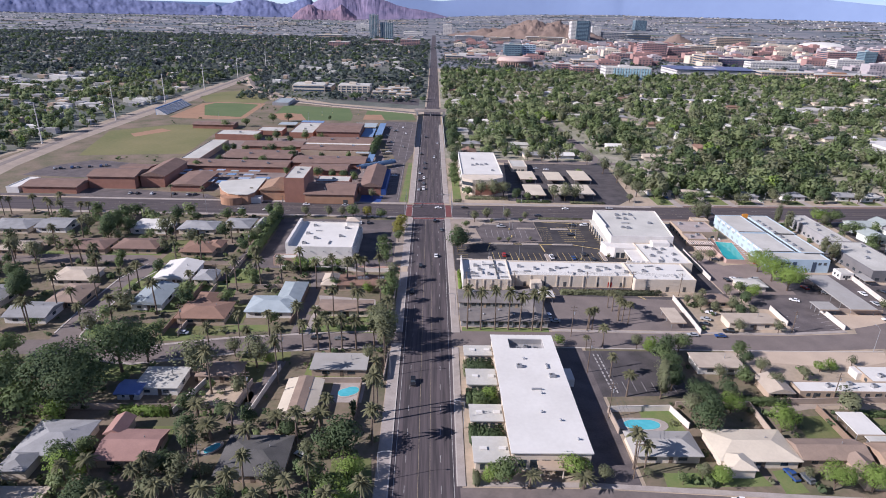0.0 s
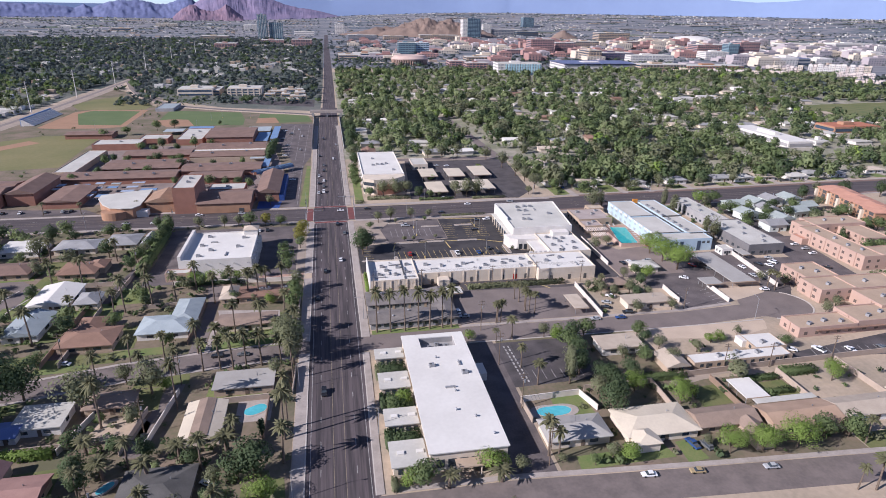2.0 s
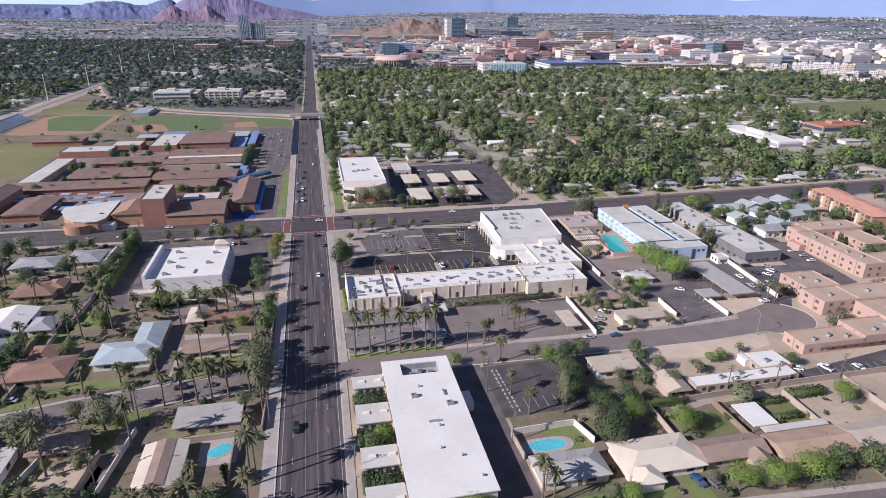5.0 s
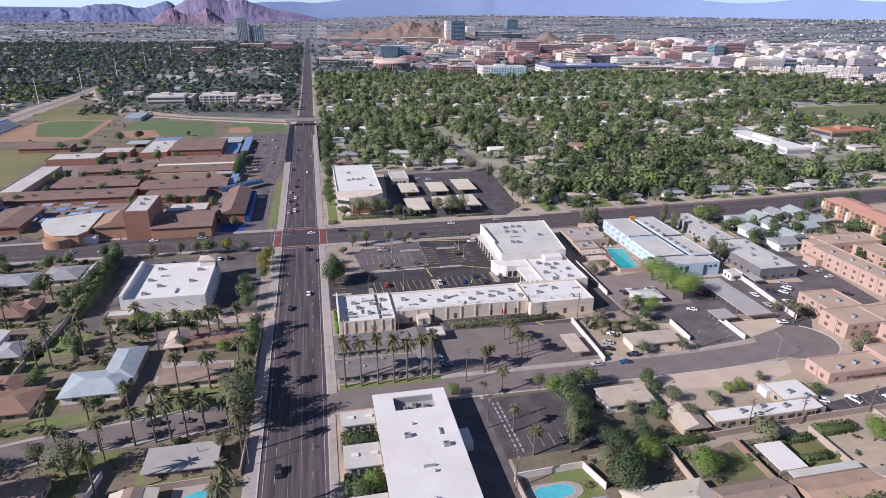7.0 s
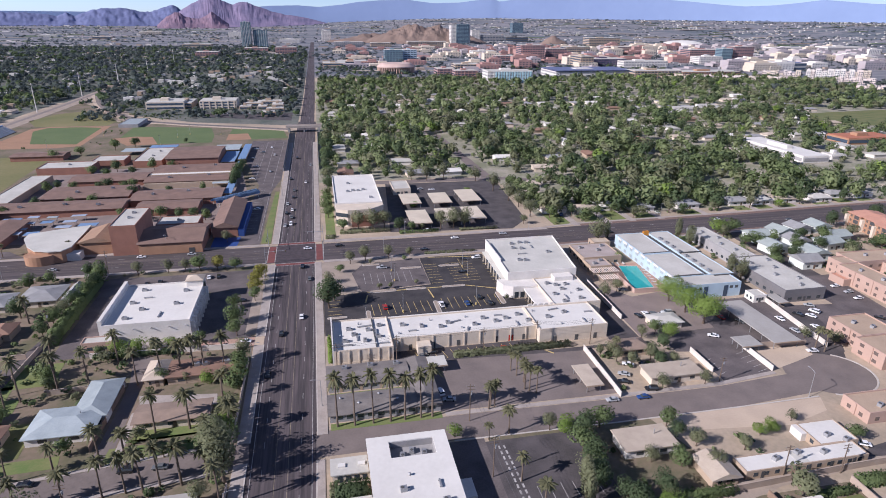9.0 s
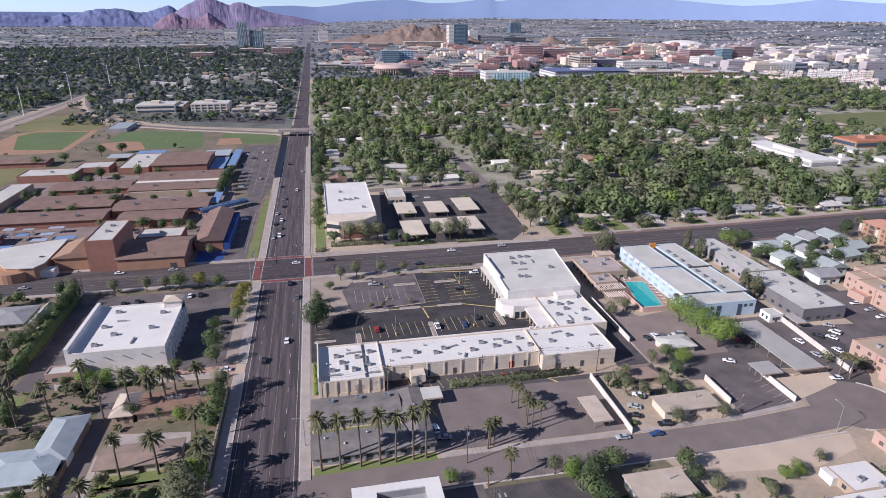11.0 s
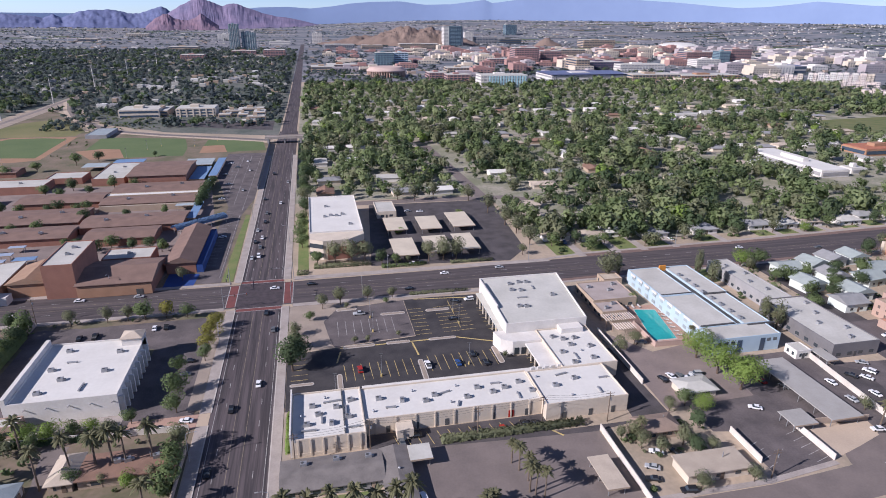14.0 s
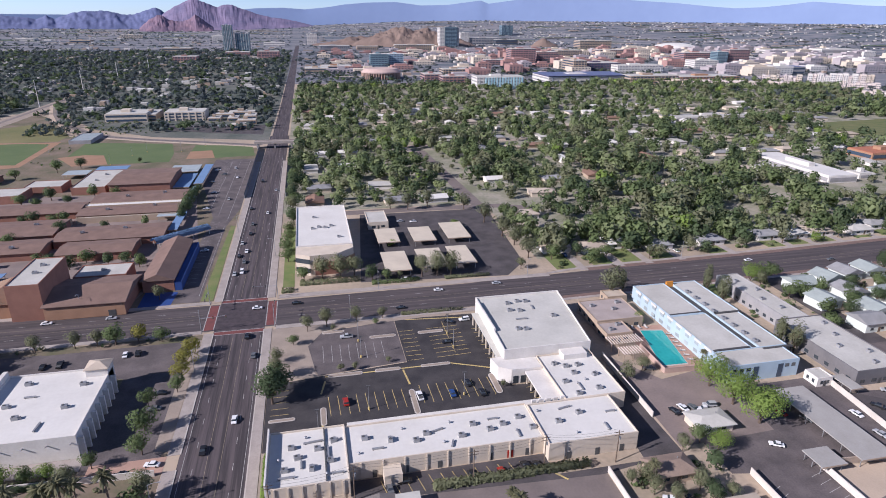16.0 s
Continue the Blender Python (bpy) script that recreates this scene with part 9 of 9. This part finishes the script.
far_block(397, 497, 24, 80, 5.5, "white_wall", "long white school wing", 1, roof="white_roof")
far_block(508, 528, 52, 26, 6, "orange_brick", "low building with a red tile roof", 1, roof="red_tile")
far_block(425, 470, 14, 12, 4, "white_wall", "small white flat-roofed annexe", 1)
far_block(488, 732, 108, 14, 5, "white_wall", "long white school wing", 1)
far_block(470, 400, 44, 22, 4, "white_wall", "low white flats", 1)
ob = far_block(338, 1090, 80, 34, 20, "white_wall", "white campus block with cyan sun fins", 4)
for k in range(14):
    piece("fin", M["cyan_wall"], ob, -26 + 4.7 * k, -24 + 4.7 * k, -18.2, -17, 1, 19)
ob = far_block(526, 1185, 155, 80, 12, "white_wall", "sports arena under a large solar roof", 2, roof="solar")
piece("solar_roof", M["solar"], ob, -78, 78, -42, 42, 13.5, 14.2)
for sx in (-70, -35, 0, 35, 70):
    piece("post", M["metal"], ob, sx - 0.4, sx + 0.4, -41, -40, 0, 13.5)


def flats_row(x, y, angle, bays, h, wall, label):
    """A row of bays of uneven height, with rows of dark windows and darker links between them."""
    r4 = random.Random(int(x * 3 + y))
    ob = thing("apartment_row", x, y, label, "apartments", "far flats")
    ob.rotation_euler = (0, 0, radians(angle))
    at = -bays * 4.5
    for k in range(bays):
        w, top, out = r4.uniform(5, 11), h * r4.uniform(0.7, 1.15), r4.uniform(0, 2.5)
        b = piece("bay", M[wall if r4.random() < 0.7 else "pale_pink"], ob, at, at + w - 1.4, -9 - out, 9, 0, top)
        bm = bmesh.new()
        for j in range(int(top / 3.2)):
            for f in (0.12, 0.52):
                box(bm, at + w * f, at + w * (f + 0.22), -9.2 - out, -8.9 - out, 1.0 + 3.2 * j, 2.7 + 3.2 * j)
        tagged(part("glazing", bm, M["dark_glass"], b), "small dark panes in even rows", kind="stuff")
        if r4.random() < 0.6:
            piece("roof_house", M["campus_grey"], ob, at + w * 0.2, at + w * 0.5, -3, 3, top, top + r4.uniform(1.2, 2.6))
        piece("link", M["dark_glass"] if k % 2 else M["campus_grey"], ob, at + w - 1.4, at + w, -7, 8, 0, top * 0.85)
        at += w


for x, y, a, n, h, wall in ((885, 1082, -38, 8, 15, "cream_wall"), (948, 1046, -38, 9, 19, "white_wall"), (1010, 1060, -38, 8, 18, "cream_wall"), (968, 1000, -38, 9, 9, "pale_pink"), (1040, 960, -38, 9, 12, "cream_wall"), (905, 905, -40, 6, 7, "pale_pink"), (985, 900, -40, 7, 8, "cream_wall"), (905, 1130, -36, 8, 11, "campus_grey")):
    flats_row(x, y, a, n, h, wall, "row of narrow pale apartment bays with dark windows")
for x, y, a, n, wall in ((690, 1108, -30, 10, "cream_wall"), (760, 1086, -32, 10, "pale_pink"), (826, 1052, -34, 8, "cream_wall")):
    flats_row(x, y, a, n, 8, wall, "row of pale narrow townhouses behind the trees")


def dome(x, y, rx, ry, h):
    ob = thing("stadium_dome", x, y, "large shallow white stadium dome", "stadium", "", rise(x, y))
    bm = bmesh.new()
    n, m = 28, 6
    last = None
    for j in range(m + 1):
        t = j / m
        r, z = math.cos(t * math.pi / 2), 8 + (h - 8) * math.sin(t * math.pi / 2)
        ring = [bm.verts.new((rx * max(r, 0.01) * math.cos(k * math.tau / n), ry * max(r, 0.01) * math.sin(k * math.tau / n), z)) for k in range(n)]
        if last:
            for k in range(n):
                bm.faces.new((last[k], last[(k + 1) % n], ring[(k + 1) % n], ring[k]))
        last = ring
    bm.faces.new(last)
    part("roof", bm, M["white_roof"], ob)
    bm = bmesh.new()
    prism(bm, [(rx * math.cos(k * math.tau / n), ry * math.sin(k * math.tau / n)) for k in range(n)], 0, 8)
    part("wall", bm, M["tan_wall"], ob)


dome(1420, 2296, 86, 70, 26)


def auditorium(x, y):
    ob = thing("auditorium", x, y, "round cream auditorium with a ring of tall arches", "auditorium")
    n = 36
    bm = bmesh.new()
    prism(bm, [(30 * math.cos(k * math.tau / n), 26 * math.sin(k * math.tau / n)) for k in range(n)], 0, 14)
    part("drum", bm, M["pink_wall"], ob)
    ob.scale = (1.13, 1.13, 0.8)
    bm = bmesh.new()
    prism(bm, [(33 * math.cos(k * math.tau / n), 29 * math.sin(k * math.tau / n)) for k in range(n)], 14, 16.5)
    part("eave", bm, M["campus_pink"], ob)
    bm = bmesh.new()
    lo = [bm.verts.new((32 * math.cos(k * math.tau / n), 28 * math.sin(k * math.tau / n), 16.5)) for k in range(n)]
    hi = [bm.verts.new((27 * math.cos(k * math.tau / n), 23 * math.sin(k * math.tau / n), 23)) for k in range(n)]
    for k in range(n):
        bm.faces.new((lo[k], lo[(k + 1) % n], hi[(k + 1) % n], hi[k]))
    bm.faces.new(hi)
    part("upper_drum", bm, M["campus_pink"], ob)
    for k in range(24):
        a = math.pi + k * math.pi / 23
        bm = bmesh.new()
        c = Vector((31.6 * math.cos(a), 27.6 * math.sin(a), 0))
        tube(bm, c, c + Vector((0, 0, 14)), 0.6, 1.2, 6)
        part("column", bm, M["pink_wall"], ob)
        # Dark tubes on the closed drum stand for shade in the arches.
        bm = bmesh.new()
        a2 = a + math.pi / 46
        c = Vector((30.3 * math.cos(a2), 26.3 * math.sin(a2), 0))
        tube(bm, c, c + Vector((0, 0, 11.5)), 1.1, 1.1, 6)
        part("arch", bm, M["dark_wall"], ob)
    for sx in (-1, 1):
        piece("ramp", M["cream_wall"], ob, 30 * sx if sx > 0 else -75, 75 if sx > 0 else -30, -6, -3, 5, 6.4, label="long raised pedestrian ramp")


auditorium(170, 1285)

# fields, bare lots and low buildings scattered over the plain, past counting
lots = {"dirt": bmesh.new(), "field": bmesh.new(), "campus_grey": bmesh.new()}
for k in range(420):
    r, a = rng.uniform(1900, 4500), radians(rng.uniform(-46, 66))
    x, y = r * math.sin(a), r * math.cos(a)
    if abs(x) < 120:
        continue
    w, d = rng.uniform(20, 90), rng.uniform(5, 16)
    z = max(rise(x + i * w, y + j * d) for i in (-1, 1) for j in (-1, 1)) + 0.2
    box(lots[("field", "campus_grey", "dirt", "field")[k % 4]], x - w, x + w, y - d, y + d, z - 1.2, z)
for key, b in lots.items():
    tagged(new("distant_lots", finish("distant_lots", b, M[key])), {"dirt": "bare tan lots on the distant plain", "field": "green fields on the distant plain", "campus_grey": "grey paved lots on the distant plain"}[key], "ground", kind="stuff")
bm_far = {"white_wall": bmesh.new(), "block_wall": bmesh.new(), "grey_wall": bmesh.new()}
keys = list(bm_far)
for k in range(2600):
    r, a = rng.uniform(1350, 4650), radians(rng.uniform(-46, 66))
    x, y = r * math.sin(a), r * math.cos(a)
    if abs(x) < 30 or (x < 0 and r < 2100):
        continue
    if noise.noise((x * 0.003, y * 0.006, 4.0)) + 0.5 * noise.noise((x * 0.011, y * 0.03, 6.0)) < 0.02:
        continue
    w, d, h = rng.uniform(3, 9) * (2.2 if k % 11 == 0 else 1.0), rng.uniform(3, 6), rng.uniform(2.5, 5.5)
    z = rise(x, y)
    box(bm_far[keys[int(rng.choice([0, 1, 2], p=[0.25, 0.3, 0.45]))]], x - w, x + w, y - d, y + d, z - 1, z + h)
for key, b in bm_far.items():
    tagged(new("distant_buildings", finish("distant_buildings", b, M[key])), {"white_wall": "scattered white low buildings on the plain", "block_wall": "scattered tan low buildings on the plain", "grey_wall": "scattered grey low buildings on the plain"}[key], "buildings", kind="stuff")
bm = bmesh.new()
for k in range(6800):
    r, a = 1900 + 2750 * math.sqrt(rng.uniform()), radians(rng.uniform(-46, 66))
    x, y = r * math.sin(a), r * math.cos(a)
    if abs(x) < 30 or noise.noise((x * 0.002, y * 0.005, 14.0)) + 0.6 * noise.noise((x * 0.009, y * 0.03, 3.0)) < 0.12:
        continue
    w, d = rng.uniform(1.5, 5), rng.uniform(2, 5)
    box(bm, x - w, x + w, y - d, y + d, rise(x, y) - 1, rise(x, y) + rng.uniform(2.5, 4.5))
tagged(new("distant_houses", finish("distant_houses", bm, M["pale_roof"])), "countless small pale houses on the plain", "houses", kind="stuff")
# the dense middle of the campus and its halls of residence, past counting
campus = {"campus_brick": bmesh.new(), "cream_wall": bmesh.new(), "white_wall": bmesh.new(), "campus_grey": bmesh.new()}
dark = bmesh.new()
for k in range(300):
    x, y = rng.uniform(40, 1900), rng.uniform(1230, 2300)
    if x < 40 + 0.02 * y or x / y > 1.25 or (x < 270 and 1180 < y < 1360):
        continue
    east = x / y > 0.62
    key = ("campus_grey", "cream_wall", "white_wall", "campus_grey")[k % 4] if east else ("campus_brick", "campus_grey", "cream_wall", "campus_brick")[k % 4]
    w, d, h = rng.uniform(10, 30), rng.uniform(8, 18), rng.uniform(6, 19) * (1.0 if x / y > 0.2 else 0.5)
    box(campus[key], x - w, x + w, y - d, y + d, -0.3, h)
    box(campus[key], x - w * rng.uniform(0.1, 0.7), x + w * 0.4, y - d * 0.6, y + d * 0.6, h, h + rng.uniform(2, 5))
    levels = int(h / 3.8)
    for j in range(levels):
        n = max(3, int(w / 3.2))
        for i in range(n):
            px = x - w + 2 * w * (i + 0.3) / n
            box(dark, px, px + 0.8 * w / n, y - d - 0.15, y - d + 0.1, 1.2 + 3.8 * j, 2.9 + 3.8 * j)
for key, b in campus.items():
    tagged(new("campus_buildings", finish("campus_buildings", b, M[key])), {"campus_brick": "crowded pinkish brick campus buildings", "cream_wall": "crowded cream campus buildings", "white_wall": "crowded white halls of residence", "campus_grey": "crowded grey campus buildings"}[key], "buildings", kind="stuff")
tagged(new("campus_windows", finish("campus_windows", dark, M["dark_glass"])), "rows of dark windows in distant campus buildings", "windows", kind="stuff")
roofs = {"pale_roof": bmesh.new(), "white_roof": bmesh.new(), "tan_wall": bmesh.new(), "grey_wall": bmesh.new()}
for k in range(4200):
    x, y = (rng.uniform(-1500, -12), rng.uniform(900, 2300)) if k % 3 else (rng.uniform(-900, -312), rng.uniform(352, 900))
    if clear(x, y, SPOTS, 8) or (not glade(x, y) and k % 4):
        continue
    w, d, h = rng.uniform(2.5, 6.5), rng.uniform(3, 5), rng.uniform(3.2, 5)
    if k % 90 == 0:
        w, d, h = w * 2.4, d * 1.8, h * 1.5
    box(list(roofs.values())[int(rng.choice(4, p=[0.36, 0.08, 0.24, 0.32]))], x - w, x + w, y - d, y + d, 0, h)
for key, b in roofs.items():
    tagged(new("distant_houses", finish("distant_houses", b, M[key])), {"pale_roof": "pale roofs of distant houses among trees", "white_roof": "white roofs of distant houses among trees", "tan_wall": "tan distant houses among trees", "grey_wall": "grey distant houses among trees"}[key], "houses", kind="stuff")


# ---- hills and mountains ----
def hill(name, label, x, y, rx, ry, h, material, rough=0.35, n=44, scale=0.01, kind=""):
    bm = bmesh.new()
    rows = []
    for j in range(n // 2 + 1):
        row = []
        for i in range(n + 1):
            u, v = i / n * 2 - 1, j / (n // 2) * 2 - 1
            fall = max(0.0, 1 - math.hypot(u, v) ** 1.4)
            px, py = x + u * rx, y + v * ry
            z = h * fall * (1 + rough * (noise.fractal((px * scale, py * scale, 1.7), 1.0, 2.0, 5) - 0.2)) + rise(px, py) - (3 if fall == 0 else 0)
            row.append(bm.verts.new((px, py, z)))
        rows.append(row)
    for a, b in zip(rows, rows[1:]):
        for i in range(n):
            bm.faces.new((a[i], a[i + 1], b[i + 1], b[i]))
    return tagged(new(name, finish(name, bm, material)), label, "hill", kind="structure")


hill("hill_butte", "brown rocky butte above the campus", 470, 2690, 270, 130, 76, M["rock"], 0.5, 90, 0.012)
hill("hill_butte", "low brown shoulder of the butte", 270, 2760, 210, 120, 40, M["rock"], 0.5, 70, 0.012)
hill("hill_small", "small brown rocky knoll", 1010, 2600, 60, 50, 34, M["rock"], 0.4, 24, 0.02)


def ridge(name, label, dist, profile, material, depth, jag, seed2, foot):
    """A range along an arc: rows of azimuth and height angle, in degrees, between which it is rugged."""
    az = [p[0] for p in profile]
    el = [p[1] for p in profile]
    bm = bmesh.new()
    rows = []
    count = 640
    for j in range(15):
        t = j / 14
        row = []
        for i in range(count + 1):
            a = az[0] + (az[-1] - az[0]) * i / count
            e = float(np.interp(a, az, el))
            top = 106 + math.tan(radians(e)) * dist
            top += jag * 14 * (noise.noise((a * 2.6, seed2, 1.0)) + 0.6 * noise.noise((a * 6.5, seed2, 2.0)))
            wob = noise.fractal((a * 1.5 + seed2, t * 2.2, seed2), 0.7, 2.1, 5)
            gully = 26 * abs(noise.noise((a * 1.2 + t * 1.6, t * 2.6, seed2))) + 12 * abs(noise.noise((a * 3.1 - t * 2.4, t * 5.0, seed2))) + 5 * noise.noise((a * 7.0, t * 9.0, seed2))
            z = foot + (top - foot) * t ** 0.85 * (1 + jag * wob * (1 - 0.85 * t))
            r = dist - depth * (1 - t) - min(jag * 3, 1.0) * gully * (0.35 + t - 0.6 * t * t)
            row.append(bm.verts.new((r * math.sin(radians(a)), r * math.cos(radians(a)), z)))
        rows.append(row)
    for a, b in zip(rows, rows[1:]):
        for i in range(count):
            bm.faces.new((a[i], a[i + 1], b[i + 1], b[i]))
    me = finish(name, bm, material)
    me.polygons.foreach_set("use_smooth", [True] * len(me.polygons))
    return tagged(new(name, me), label, "mountains", kind="structure")


ridge("backdrop_far", "distant mountain range with pale blue haze in its colour", 4860, [(-60, 0.1), (-40, 0.05), (-30, 0.03), (-12, 0.03), (-5.6, 0.4), (-3.3, 0.64), (-1.0, 0.71), (0.8, 0.6), (2.7, 0.8), (4.1, 1.03), (6.0, 1.19), (8.4, 1.26), (10.6, 1.01), (12.8, 1.07), (14.7, 1.31), (15.7, 1.45), (16.4, 1.19), (18.1, 1.42), (19.5, 1.61), (22.8, 1.66), (25.6, 1.67), (29.7, 1.42), (31.8, 1.29), (34.4, 1.04), (36.1, 0.92), (38.1, 1.0), (40.0, 1.2), (41.4, 1.39), (42.9, 1.27), (44.7, 1.11), (46.0, 1.07), (48, 0.6), (56, 0.7), (70, 0.6)], M["hazy_farthest_rock"], 60, 0.0, 4.0, 15)
ridge("backdrop_near", "rugged desert mountains with blue haze in their colour", 4720, [(-62, 0.1), (-45, 0.3), (-36, 0.35), (-21.1, -0.08), (-20.3, -0.11), (-19.4, -0.22), (-19.0, -0.3), (-18.3, -0.06), (-17.8, -0.29), (-17.1, -0.01), (-16.5, 0.2), (-15.4, 0.29), (-14.4, 0.34), (-13.7, 0.19), (-12.9, 0.03), (-12.3, 0.12), (-11.4, 0.42), (-10.8, 0.59), (-10.4, 0.47), (-10.2, 0.22), (-9.8, 0.1), (-9.0, -0.4)], M["hazy_far_rock"], 260, 0.3, 11.0, 20)
ridge("backdrop_peak", "purple-brown humped desert peak, haze put into its colour", 4600, [(-11.2, -0.6), (-10.6, -0.1), (-10.2, 0.22), (-9.4, 0.69), (-8.7, 1.04), (-8.1, 1.3), (-7.6, 1.22), (-7.0, 0.98), (-6.2, 0.69), (-5.6, 0.91), (-5.1, 0.88), (-4.2, 0.59), (-3.1, 0.21), (-2.0, -0.05), (-1.1, -0.13), (0.0, -0.34), (1.2, -0.62), (2.6, -1.0)], M["hazy_peak_rock"], 320, 0.13, 31.0, 14)
ridge("backdrop_red", "red sandstone buttes before the mountains", 4250, [(-12.1, -0.91), (-11.4, -0.33), (-10.8, 0.01), (-10.4, 0.05), (-10.0, -0.24), (-9.4, -0.4), (-8.9, -0.4), (-8.4, -0.22), (-7.9, 0.08), (-7.6, -0.05), (-7.2, -0.39), (-6.6, -0.82)], M["hazy_red_rock"], 150, 0.25, 21.0, 10)
